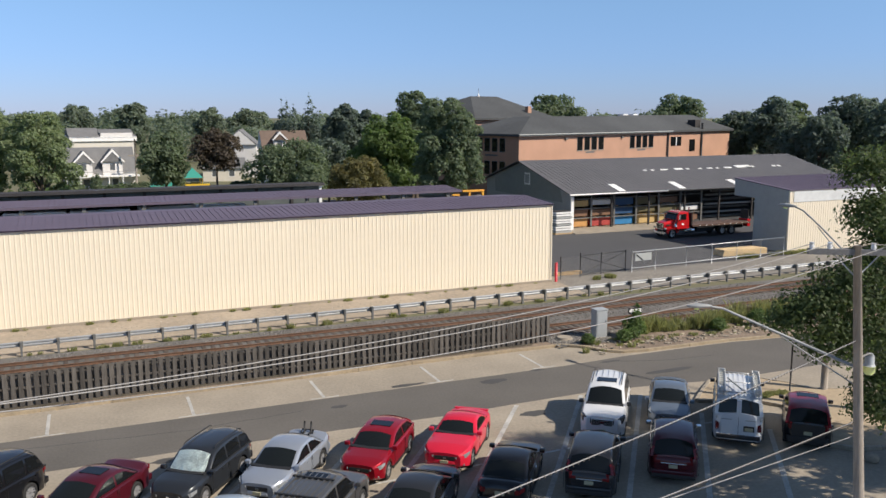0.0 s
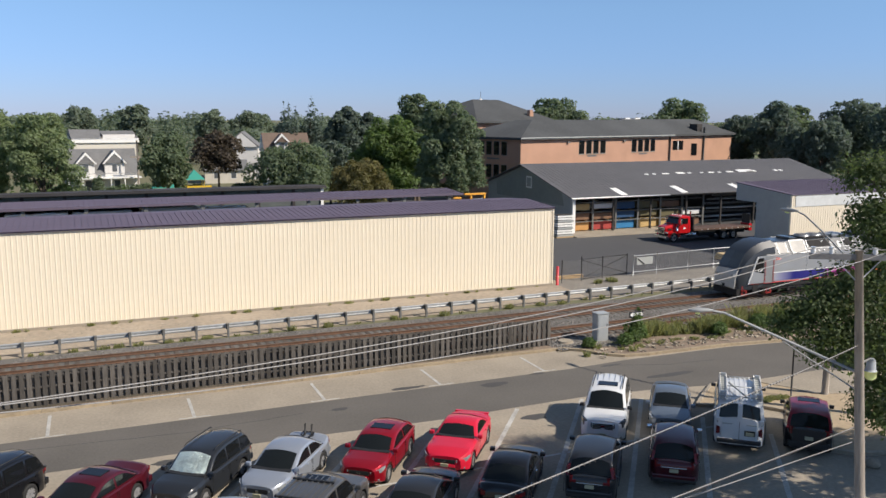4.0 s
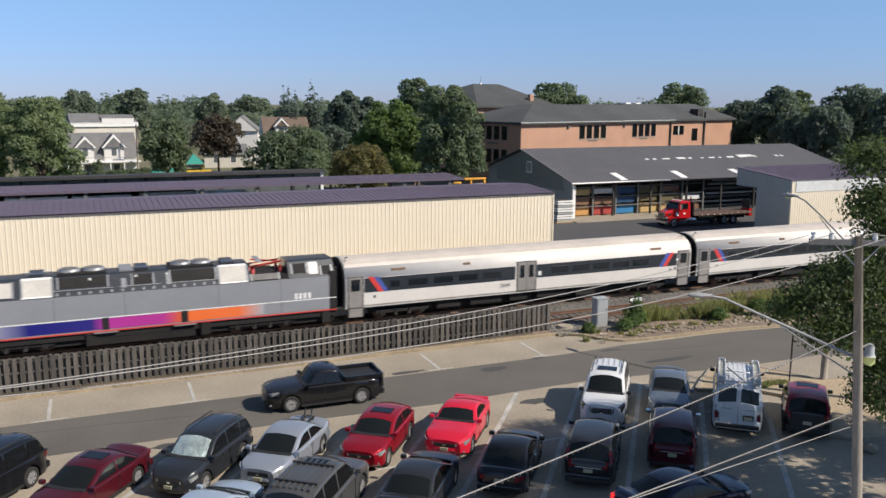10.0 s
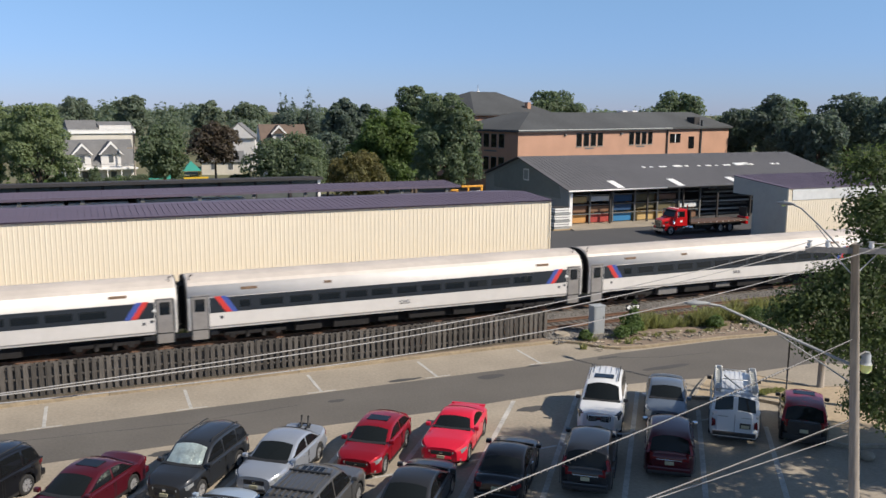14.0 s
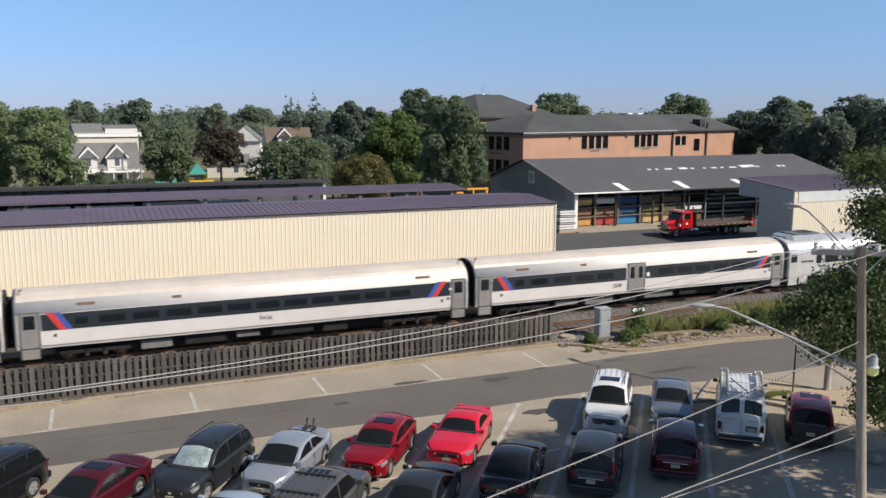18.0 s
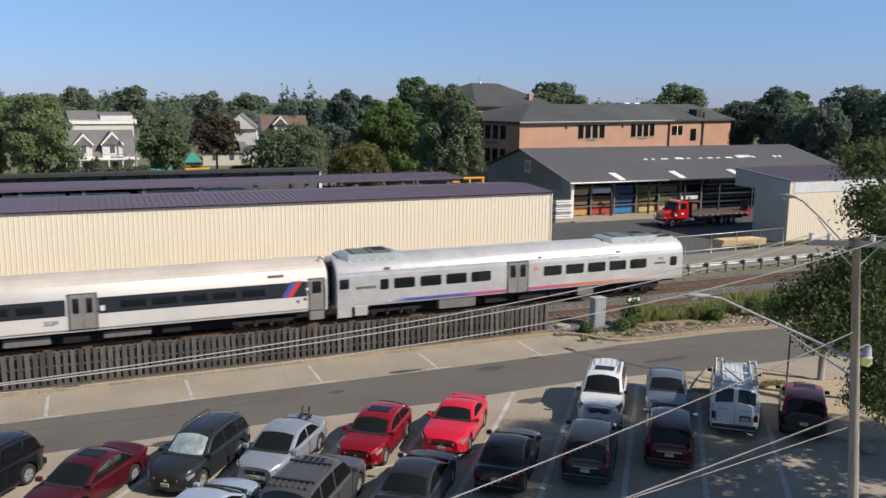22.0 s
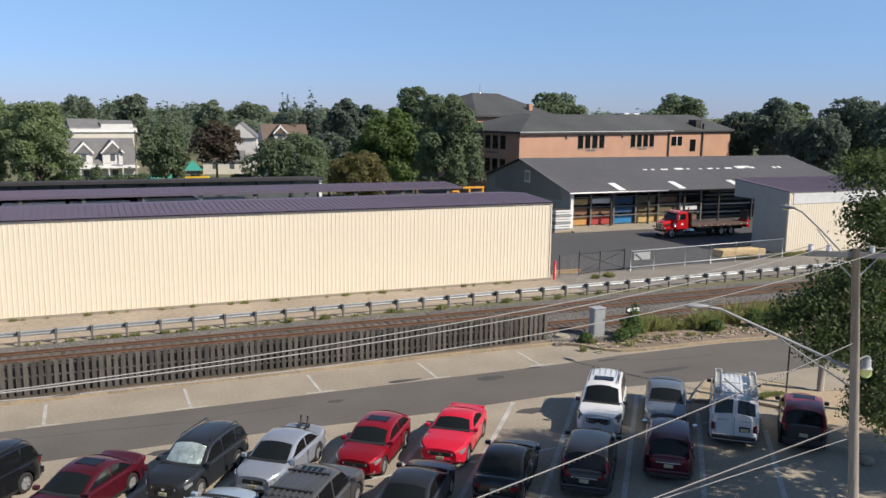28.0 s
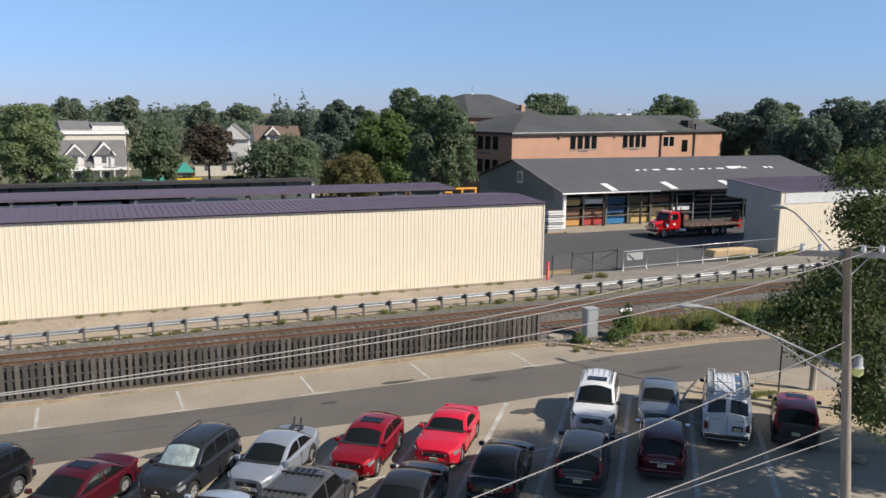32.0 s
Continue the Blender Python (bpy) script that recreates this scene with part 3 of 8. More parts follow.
def coach(number, mid_doors):
    t = thing("passenger_coach", pose(0, 0, 0), "white passenger coach with a dark window band", "train car", "coaches of the train")
    L = 25.91
    body = part("body", shell(0.28, L - 0.28, coach_ring()), M["coach_white"], t)
    for fc in body.data.polygons:
        fc.use_smooth = abs(fc.normal.z) > 0.15 and abs(fc.normal.x) < 0.5
    part("roof", loft([[(x, y, z) for y, z in ((-1.36, 3.31), (-1.19, 3.56), (-0.75, 3.752), (-0.3, 3.835), (0.3, 3.835), (0.75, 3.752), (1.19, 3.56), (1.36, 3.31))] for x in (0.34, L - 0.34)], cap=True), M["coach_roof"], t, "beige dusty roof", smooth=False)
    for side in (-1, 1):
        def panel(name, x0, x1, z0, z1, material, proud=0.012, deep=0.03, label="", bevel=0.0, slant=0.0, parent=t):
            y = side * 1.6
            ya, yb = (y - proud, y + deep) if side < 0 else (y - deep, y + proud)
            if slant:
                bm = prism([(x0, z1), (x1, z1), (x1 + slant, z0), (x0 + slant, z0)], ya, yb, "y")
            else:
                bm = box(x0, x1, ya, yb, z0, z1, bevel)
            return part(name, bm, material, parent, label)
        spans = ((1.46, 11.62), (13.2, L - 1.46)) if mid_doors else ((1.46, L - 1.46),)
        for a, b in spans:
            panel("window_band", a, b, 1.86, 2.72, M["coach_band"], label="dark window band")
        xs = (3.1, 4.25, 5.95, 7.65, 9.3, 14.3, 15.9, 17.5, 19.1, 20.7) if mid_doors else (3.1, 4.25, 5.95, 7.65, 9.3, 10.9, 12.5, 14.1, 15.7, 17.3, 18.9, 20.5)
        for i, x in enumerate(xs):
            panel("window", x, x + (0.6 if i == 0 else 1.3), 2.08, 2.5, M["coach_glass"], proud=0.02, bevel=0.008)
        for x0, dr in ((0.5, 1), (L - 1.34, -1)):
            panel("door_seal", x0 - 0.07, x0 + 0.91, 0.42, 2.88, M["coach_band"], proud=0.01)
            d = panel("vestibule_door", x0, x0 + 0.84, 0.42, 2.82, M["coach_door"], proud=0.02, label="grey-brown end door with a dark window", bevel=0.008)
            panel("window", x0 + 0.14, x0 + 0.7, 2.0, 2.7, M["coach_glass"], proud=0.032, parent=d)
            panel("step_edge", x0, x0 + 0.84, 0.95, 1.0, M["under"], proud=0.03, parent=d)
            panel("gutter", x0 - 0.06, x0 + 0.9, 2.86, 2.9, M["coach_door"], proud=0.03, parent=d)
        for x0, sl in ((1.72, 0.62), (L - 2.4, -0.62)):
            k = 1 if sl > 0 else -1
            panel("livery_stripe", x0, x0 + 0.34, 1.86, 2.78, M["stripe_red" if sl > 0 else "stripe_blue"], proud=0.02, slant=sl, label="slanted red and blue livery stripe")
            if sl < 0:
                panel("flag_decal", x0 + 0.85, x0 + 1.02, 2.2, 2.34, M["white"], proud=0.022)
            panel("vent_label", x0 + 0.3, x0 + 0.46, 1.5, 1.66, M["tread"], proud=0.008)
            panel("livery_stripe", x0 + 0.34, x0 + 0.66, 1.86, 2.78, M["stripe_blue" if sl > 0 else "stripe_red"], proud=0.02, slant=sl)
        panel("side_notice", L - 1.7 if side < 0 else 1.5, L - 1.52 if side < 0 else 1.68, 1.6, 1.75, M["tread"], proud=0.008)
        if mid_doors:
            panel("door_seal", 11.72, 13.17, 1.04, 3.0, M["coach_band"], proud=0.012)
            for x0 in (11.8, 12.46):
                d = panel("sliding_door", x0, x0 + 0.63, 1.1, 2.95, M["coach_door"], proud=0.025, label="grey sliding door with a dark window", bevel=0.008)
                panel("window", x0 + 0.15, x0 + 0.48, 1.95, 2.75, M["coach_glass"], proud=0.036, parent=d)
            panel("white_notice", 13.3, 13.52, 2.0, 2.28, M["white"], proud=0.024)
        if side < 0:
            text(t, number, 10.9 if mid_doors else 13.0, -1.616, 1.52, 0.34, M["tread"])
        for x in (3.2, 8.0, 22.2):
            panel("roof_vent", x, x + (0.9 if x != 8.0 else 0.45), 3.06, 3.2, M["rust_vent"], proud=-0.06, deep=0.2)
        panel("sill_line", 1.4, L - 1.4, 1.06, 1.1, M["coach_door"], proud=0.012)
    for x, d in ((0.02, 1), (L - 0.32, -1)):
        bm = box(x, x + 0.3, -0.75, 0.75, 1.1, 3.35, 0.05)
        part("gangway", bm, M["under"], t, "black folding gangway")
        part("end_frame", loft([[(xx, y * 0.985, z) for y, z in coach_ring(1.61, 0.95)] for xx in ((0.2, 0.32) if d > 0 else (L - 0.32, L - 0.2))]), M["under"], t)
    part("underframe", box(1.6, L - 1.6, -1.35, 1.35, 0.78, 1.0), M["under"], t)
    # black block added to close the view and stand in for underfloor shade
    part("underfloor_shade_block", box(5.6, L - 5.6, -1.0, 1.0, 0.28, 0.8), M["under"], t)
    for x in (0.36, L - 0.4):
        for sy in (-1.5, 1.5):
            part("end_handrail", tube([(x, sy, 1.0), (x, sy * 1.09, 1.15), (x, sy * 1.09, 2.7), (x, sy, 2.85)], 0.022, 5), M["steel"], t)
    for x in (0.5, L - 0.6):
        part("roof_aerial", tube([(x, -0.9, 3.68), (x, -0.9, 3.9), (x + 0.15, -0.9, 3.95)], 0.04, 6), M["under"], t)
    part("coupler", box(0.0, L, -0.12, 0.12, 0.75, 0.95), M["under"], t)
    random.seed(number)
    for x, w in ((6.3, 1.6), (8.6, 2.2), (11.4, 1.3), (13.4, 2.4), (16.4, 1.5)):
        part("equipment_box", box(x, x + w, -1.32, 1.32, 0.3 + random.random() * 0.15, 0.8, 0.03), M["underbox" if random.random() < 0.35 else "under"], t)
    for x in (4.0, L - 4.0):
        bogie(t, x)
    return t


def loco():
    t = thing("locomotive", pose(0, 0, 0), "grey and black locomotive with a blue, magenta and orange stripe", "locomotive")
    L = 21.7
    W = 1.47
    # lower side body
    low = [(-W + 0.02, 0.95), (-W, 1.1), (-W, 3.02), (W, 3.02), (W, 1.1), (W - 0.02, 0.95)]
    part("body", loft([[(x + (0.0 if z < 1.5 else 0.0), y, z) for y, z in low] for x in (2.3, L)]), M["loco_grey"], t)
    # nose: profile stations from the front to the cab's back
    prof = [(0.0, 0.62, 1.25, 1.1), (0.05, 0.62, 1.7, 1.22), (0.3, 0.6, 2.15, 1.32), (0.62, 0.6, 2.75, 1.38), (1.05, 0.6, 3.3, 1.42), (1.6, 0.62, 3.68, 1.45), (2.35, 0.9, 3.98, 1.462), (3.3, 0.95, 4.1, 1.468)]
    rings = []
    for x, zb, zt, w in prof:
        m = zb + (zt - zb) * 0.55
        rings.append([(x + 0.22, -w, zb), (x + 0.18, -w - 0.0, m), (x + 0.08, -w * 0.93, zb + (zt - zb) * 0.86), (x, -w * 0.68, zt), (x, 0, zt + 0.04), (x, w * 0.68, zt), (x + 0.08, w * 0.93, zb + (zt - zb) * 0.86), (x + 0.18, w, m), (x + 0.22, w, zb)])
    nose = part("nose", loft(rings), M["loco_black"], t, "black streamlined nose", smooth=True)
    nose.data.set_sharp_from_angle(angle=radians(24))
    def face(name, rows_, material, label):
        """A curved panel over the nose, from (x, z, half width) rows."""
        return part(name, loft([[(x - 0.05 + 0.06 * f * f, f * w, z + 0.045 - 0.05 * f * f) for f in (-1, -0.6, 0, 0.6, 1)] + [(x + 0.05 + 0.06 * f * f, f * w, z - 0.04 - 0.05 * f * f) for f in (1, 0.6, 0, -0.6, -1)] for x, z, w in rows_]), material, t, label)
    face("windscreen", ((0.33, 2.2, 1.02), (0.62, 2.74, 1.02), (1.0, 3.24, 0.98)), M["nose_sky_glass"], "wraparound windscreen with the sky's reflection in its grey colour")
    face("windscreen_post", ((0.32, 2.2, 0.05), (0.61, 2.75, 0.05), (0.99, 3.26, 0.05)), M["loco_black"], "")
    face("front_panel", ((0.0, 0.72, 1.05), (0.0, 1.25, 1.08), (0.05, 1.7, 1.08), (0.24, 2.04, 1.06)), M["vent_mesh"], "pale grey front panel")
    for sy in (-1.25, 1.25):
        for x in (0.55, 2.9):
            st_ = part("cab_step", box(x - 0.03, x + 0.03, sy - 0.08, sy + 0.08, 0.12, 0.95), M["panto_red"], t, "red cab step frame")
            part("step_side", box(x + 0.34, x + 0.4, sy - 0.08, sy + 0.08, 0.12, 0.95), M["panto_red"], st_)
            for z in (0.2, 0.5):
                part("tread_plate", box(x, x + 0.37, sy - 0.1, sy + 0.1, z, z + 0.04), M["panto_red"], st_)
    part("snow_plough", prism([(0.1, 0.15), (0.9, 0.15), (0.9, 0.66), (0.1, 0.66)], -1.25, 1.25, "y"), M["under"], t)
    for sy in (-0.85, 0.85):
        part("headlamp", loft([[(x, sy + 0.16 * math.cos(a), 1.62 + 0.1 * math.sin(a)) for a in [k * math.pi / 5 for k in range(10)]] for x in (-0.05, 0.15)]), M["clear_lens"], t)
    for side in (-1, 1):
        def panel(name, x0, x1, z0, z1, material, proud=0.015, deep=0.04, label="", bevel=0.0, parent=t, poly=None, off=W):
            y = side * off
            ya, yb = (y - proud, y + deep) if side < 0 else (y - deep, y + proud)
            return part(name, prism(poly, ya, yb, "y") if poly else box(x0, x1, ya, yb, z0, z1, bevel), material, parent, label)
        panel("cab_side", 0, 0, 0, 0, M["loco_grey"], poly=[(0.95, 0.98), (2.42, 0.98), (2.42, 3.02), (1.75, 3.02)], proud=0.012, label="grey cab side")
        panel("cab_window", 0, 0, 0, 0, M["glass"], poly=[(1.3, 1.95), (2.35, 1.75), (2.35, 2.9), (1.82, 2.9)], proud=0.022, label="dark side window")
        panel("cab_white_line", 0, 0, 0, 0, M["white"], poly=[(0.9, 0.98), (0.98, 0.98), (1.8, 3.0), (1.72, 3.0)], proud=0.025)
        d = panel("cab_door", 2.5, 3.24, 1.0, 3.0, M["loco_silver"], proud=0.018, label="pale grey cab door")
        for x in (2.47, 3.27):
            panel("door_rail", x - 0.02, x + 0.02, 1.1, 2.7, M["panto_red"], proud=0.06, parent=d)
        panel("livery_stripe", 3.4, 17.4, 1.1, 1.68, M["loco_stripe"], proud=0.008, label="stripe fading from blue through magenta to orange")
        panel("white_line", 1.2, L - 0.02, 1.7, 1.75, M["white"], proud=0.01)
        panel("red_line", 1.0, L - 0.02, 0.97, 1.03, M["stripe_red"], proud=0.012)
        for x in (9.0, 13.05):
            panel("step_recess", x - 0.18, x + 0.18, 1.08, 1.72, M["under"], proud=0.014)
            panel("step_plate", x - 0.6, x + 0.6, 0.9, 0.96, M["loco_silver"], proud=0.1)
        bars(t, 19.2, 1.8, 4, 0.16, 0.34, 0.1, side * (W + 0.004), M["white"], "logo")
        for x in (6.55, 10.0, 14.9, 18.4):
            panel("panel_joint", x, x + 0.015, 1.1, 3.0, M["loco_black"], proud=0.004)
        # upper chamfer: black with framed vents
        def upper(name, x0, x1, z0, z1, material, proud=0.02, label=""):
            def yy(z):
                return W - (z - 3.02) * 0.6
            a, b = yy(z0), yy(z1)
            s = side
            bm = loft([[(x, s * (b - 0.05), z1), (x, s * (b + proud), z1), (x, s * (a + proud), z0), (x, s * (a - 0.05), z0)] for x in (x0, x1)])
            return part(name, bm, material, t, label)
        for x0, x1, z0, z1, mt, pr in ((3.85, 4.65, 3.15, 3.85, "loco_silver", 0.03), (5.15, 6.5, 3.12, 3.95, "loco_silver", 0.05), (6.85, 9.2, 3.4, 3.9, "under", 0.03), (10.5, 11.5, 3.35, 3.85, "under", 0.03), (12.45, 14.8, 3.35, 3.9, "under", 0.03), (15.05, 16.5, 3.1, 3.9, "loco_silver", 0.05), (16.8, 18.3, 3.1, 3.4, "underbox", 0.03), (19.15, 19.95, 3.3, 3.8, "under", 0.03), (20.85, 21.4, 3.15, 3.6, "under", 0.03)):
            v = upper("side_vent", x0, x1, z0, z1, M["vent_mesh" if mt == "loco_silver" else mt], pr, "framed ventilation grille" if mt == "loco_silver" else "")
            for xa_, xb_ in ((x0 - 0.09, x0), (x1, x1 + 0.09)):
                upper("vent_edge", xa_, xb_, z0 - 0.03, z1 + 0.03, M["loco_silver"], pr + 0.02)
        for k in range(19):
            upper("bracket", 6.7 + 0.53 * k, 6.82 + 0.53 * k, 3.08, 3.2, M["loco_silver"], 0.05)
        upper("grab_rail", 6.5, 16.7, 3.3, 3.33, M["loco_silver"], 0.03)
        panel("side_decal", 3.5, 3.95, 2.66, 2.86, M["stripe_red"], proud=0.006)
        for z in (2.7, 2.78):
            panel("side_decal", 3.62, 3.95, z, z + 0.035, M["white"], proud=0.008)
        for x0, x1 in ((5.1, 6.55), (15.0, 16.55)):
            for za, zb in ((3.92, 4.0), (3.06, 3.12)):
                upper("vent_frame", x0, x1, za, zb, M["white"], 0.07)
        for x in (9.5, 9.9, 11.9, 12.2, 14.9):
            upper("hatch", x, x + 0.25, 3.25, 3.7, M["loco_silver" if x in (9.9, 12.2) else "loco_black"], 0.04)
    def up_ring(x):
        r = [(-W, 3.025), (-0.93, 3.92), (-0.7, 3.98)]
        return [(x, y, z) for y, z in r + [(-y, z) for y, z in r[::-1]]]
    part("hood", loft([up_ring(2.6), up_ring(16.7)]), M["loco_black"], t, "black upper hood")
    part("rear_hood", loft([up_ring(18.9), up_ring(L - 0.1)]), M["loco_black"], t)
    part("pantograph_well", box(16.7, 18.9, -1.3, 1.3, 3.0, 3.3), M["under"], t)
    for side in (-1, 1):
        part("rear_panel", loft([[(x, side * (0.97 + 0.03), 3.85), (x, side * (1.36 + 0.03), 3.2), (x, side * 1.3, 3.2), (x, side * 0.92, 3.85)] for x in (20.1, 20.65)]), M["coach_white"], t)
    for x0, x1 in ((6.8, 9.2), (12.4, 14.8)):
        part("roof_fan_deck", box(x0, x1, -0.75, 0.75, 3.98, 4.1, 0.03), M["under"], t)
    for x in (7.4, 8.6, 13.1, 14.2):
        fan = part("roof_fan", tube([(x, 0, 4.08), (x, 0, 4.2), (x, 0, 4.24)], [0.56, 0.56, 0.5], 18), M["loco_silver"], t, "round roof fan")
        part("fan_grille", tube([(x, 0, 4.235), (x, 0, 4.26)], 0.42, 14), M["underbox"], fan)
    for x in (5.8, 10.2, 11.0, 15.6):
        part("roof_hatch", box(x - 0.35, x + 0.35, -0.7, 0.7, 3.98, 4.16, 0.04), M["loco_silver" if x in (8.6, 10.2, 13.1) else "loco_black"], t)
    # folded pantograph
    pg = part("pantograph", tube([(16.9, -0.6, 3.75), (18.6, -0.5, 3.95), (17.0, 0, 4.05)], 0.05, 6), M["panto_red"], t, "folded red pantograph")
    for sy in (-0.6, 0.6):
        part("arm", tube([(16.9, sy, 3.7), (18.7, sy * 0.7, 3.9)], 0.045, 6), M["panto_red"], pg)
        for x in (17.0, 18.6):
            part("insulator", tube([(x, sy, 3.3), (x, sy, 3.5), (x, sy, 3.52), (x, sy, 3.7)], [0.09, 0.12, 0.09, 0.11], 8), M["panto_red"], pg)
    part("contact_strip", box(17.2, 17.5, -0.95, 0.95, 4.02, 4.08, 0.01), M["steel"], pg)
    part("underframe", box(0.9, L, -1.38, 1.38, 0.62, 0.98), M["under"], t)
    # full-length black filler added where the underfloor lies in shade
    part("underfloor_shade_filler", box(1.0, L - 0.1, -1.2, 1.2, 0.3, 0.95), M["under"], t, "black block standing in for the shade under the floor")
    part("fuel_tank", box(8.4, 13.6, -1.36, 1.36, 0.2, 0.64, 0.06), M["under"], t)
    for x in (1.4, 8.0, 13.9, 20.8):
        part("side_step", box(x, x + 0.5, -1.46, -1.2, 0.25, 0.95), M["under"], t)
    part("coupler", box(-0.1, L + 0.2, -0.12, 0.12, 0.75, 0.95), M["under"], t)
    part("rear_gangway", box(L - 0.02, L + 0.2, -0.9, 0.9, 1.0, 3.4), M["under"], t)
    text(t, "4558", 1.92, -W - 0.028, 1.98, 0.3, M["white"], name="cab_number")
    part("rear_end_frame", box(L - 0.45, L + 0.02, -W - 0.006, W + 0.006, 0.9, 3.3, 0.03), M["under"], t, "black rear end")
    for x in (8.3, 10.6, 12.2):
        part("roof_clamp", box(x, x + 0.12, -1.1, -1.02, 3.72, 3.84, 0.02), M["white"], t)
    for x in (4.6, 17.3):
        bogie(t, x, 2.8, 0.5)
    return t


def cab_car():
    t = thing("cab_car", pose(0, 0, 0), "stainless steel cab car with separate dark windows", "train car")
    L = 25.91
    body = part("body", loft([[(x, y * k, z if z < 3 else 3 + (z - 3) * kz) for y, z in coach_ring()] for x, k, kz in ((0.25, 0.97, 0.9), (0.4, 1, 1), (L - 1.1, 1, 1), (L - 0.5, 0.985, 0.93), (L - 0.32, 0.93, 0.8))]), M["stainless"], t)
    for fc in body.data.polygons:
        fc.use_smooth = abs(fc.normal.z) > 0.15 and abs(fc.normal.x) < 0.5
    for side in (-1, 1):
        def panel(name, x0, x1, z0, z1, material, proud=0.012, deep=0.03, label="", bevel=0.0, parent=t):
            y = side * 1.6
            ya, yb = (y - proud, y + deep) if side < 0 else (y - deep, y + proud)
            return part(name, box(x0, x1, ya, yb, z0, z1, bevel), material, parent, label)
        for x0, x1 in ((3.0, 3.55), (3.88, 5.25), (5.6, 7.0), (7.33, 8.72), (9.05, 10.42), (14.27, 15.63), (15.95, 17.34), (17.66, 19.05), (19.36, 20.72), (21.05, 22.42), (24.42, 25.0)):
            ya, yb = (side * 1.6 - 0.012, side * 1.6 + 0.03) if side < 0 else (side * 1.6 - 0.03, side * 1.6 + 0.012)
            rim_pts = [((x1 - 0.1 if cx > 0 else x0 + 0.1) + 0.1 * math.cos(a0 + k * math.pi / 6), (2.42 if cz > 0 else 1.98) + 0.1 * math.sin(a0 + k * math.pi / 6)) for cx, cz, a0 in ((1, 1, 0), (-1, 1, math.pi / 2), (-1, -1, math.pi), (1, -1, 1.5 * math.pi)) for k in range(4)]
            part("window", prism(rim_pts, ya, yb, "y"), M["coach_glass"], t, "dark rounded window in a steel body")
        d = panel("vestibule_door", 0.32, 1.2, 0.35, 2.84, M["stainless"], proud=0.02, label="steel end door", bevel=0.01)
        panel("window", 0.46, 1.05, 2.08, 2.66, M["coach_glass"], proud=0.032, parent=d)
        panel("door_seal", 11.58, 13.14, 0.97, 2.98, M["coach_band"], proud=0.008)
        for x0 in (11.66, 12.38):
            d = panel("sliding_door", x0, x0 + 0.68, 0.95, 2.92, M["coach_door"], proud=0.02, label="grey sliding door with a dark window", bevel=0.01)
            panel("window", x0 + 0.14, x0 + 0.54, 1.95, 2.75, M["coach_glass"], proud=0.032, parent=d)
        panel("livery_stripe", 3.4, 11.6, 1.05, 1.22, M["cab_stripe"], proud=0.008, label="thin blue, magenta and orange stripe")
        panel("livery_stripe", 13.12, 24.0, 1.05, 1.22, M["cab_stripe"], proud=0.008)
        for z in (1.3, 1.42, 1.54, 1.66):
            panel("flute", 1.3, 11.6, z, z + 0.02, M["stainless"], proud=0.008)
            panel("flute", 13.1, L - 0.8, z, z + 0.02, M["stainless"], proud=0.008)
        bars(t, 1.5, 2.0, 6, 0.16, 0.16, 0.05, side * 1.603, M["tread"], "logo")
        bars(t, 23.1, 2.05, 6, 0.12, 0.16, 0.04, side * 1.603, M["tread"], "logo")
        panel("fairing", 1.4, 2.2, 0.4, 0.97, M["stainless"], proud=0.005)
        panel("underfloor_box", 6.9, 9.4, 0.32, 0.9, M["underbox"], proud=-0.08, deep=0.5)
        panel("underfloor_box", 17.0, 18.2, 0.35, 0.9, M["underbox"], proud=-0.08, deep=0.5)
        for x, w in ((3.3, 0.35), (13.9, 0.28), (19.9, 0.45)):
            panel("roof_vent", x, x + w, 3.06, 3.2, M["rust_vent"], proud=-0.05, deep=0.2)
        panel("number_board", 19.3, 20.15, 2.68, 2.84, M["vent_mesh"], proud=0.01)
        panel("flag_decal", 13.55, 13.9, 2.3, 2.5, M["stripe_red"], proud=0.006)
        panel("flag_decal", 13.62, 13.9, 2.38, 2.42, M["white"], proud=0.008)
        for x in (4.6, 8.0, 16.2, 20.0):
            panel("step_light", x, x + 0.45, 1.78, 1.83, M["white"], proud=0.008)
        panel("drip_rail", 0.5, L - 1.2, 2.98, 3.02, M["stainless"], proud=-0.02, deep=0.06)
    for a, b in ((0.7, 4.6), (19.4, 23.9)):
        pod = part("roof_pod", loft([[(x, y, 3.6 + z) for y, z in ((-1.05 * k, 0), (-0.9 * k, 0.38 * k), (0.9 * k, 0.38 * k), (1.05 * k, 0))] for x, k in ((a, 0.75), (a + 0.5, 1), (b - 0.4, 1), (b, 0.8))]), M["pod_grey"], t, "blue-grey roof air-conditioning pod")
        for k in range(6):
            part("pod_bolt", box(a + 0.5 + k * (b - a - 1.0) / 5, a + 0.58 + k * (b - a - 1.0) / 5, -1.09, -1.0, 3.58, 3.66), M["white"], pod)
        part("pod_cover", box(a + 0.9, (a + b) / 2, -0.8, 0.8, 3.97, 4.06, 0.02), M["pod_top"], pod)
        fan = part("pod_cover", box((a + b) / 2 + 0.06, b - 0.6, -0.8, 0.8, 3.97, 4.1, 0.02), M["pod_top"], pod)
        part("pod_grille", box((a + b) / 2 + 0.3, b - 0.8, -0.55, 0.55, 4.08, 4.115), M["under"], fan)
    # same added black block for the shade below the cab car
    part("underfloor_shade_block", box(5.6, L - 5.6, -1.0, 1.0, 0.28, 0.8), M["under"], t)
    text(t, "6047", 23.6, -1.606, 2.42, 0.28, M["tread"])
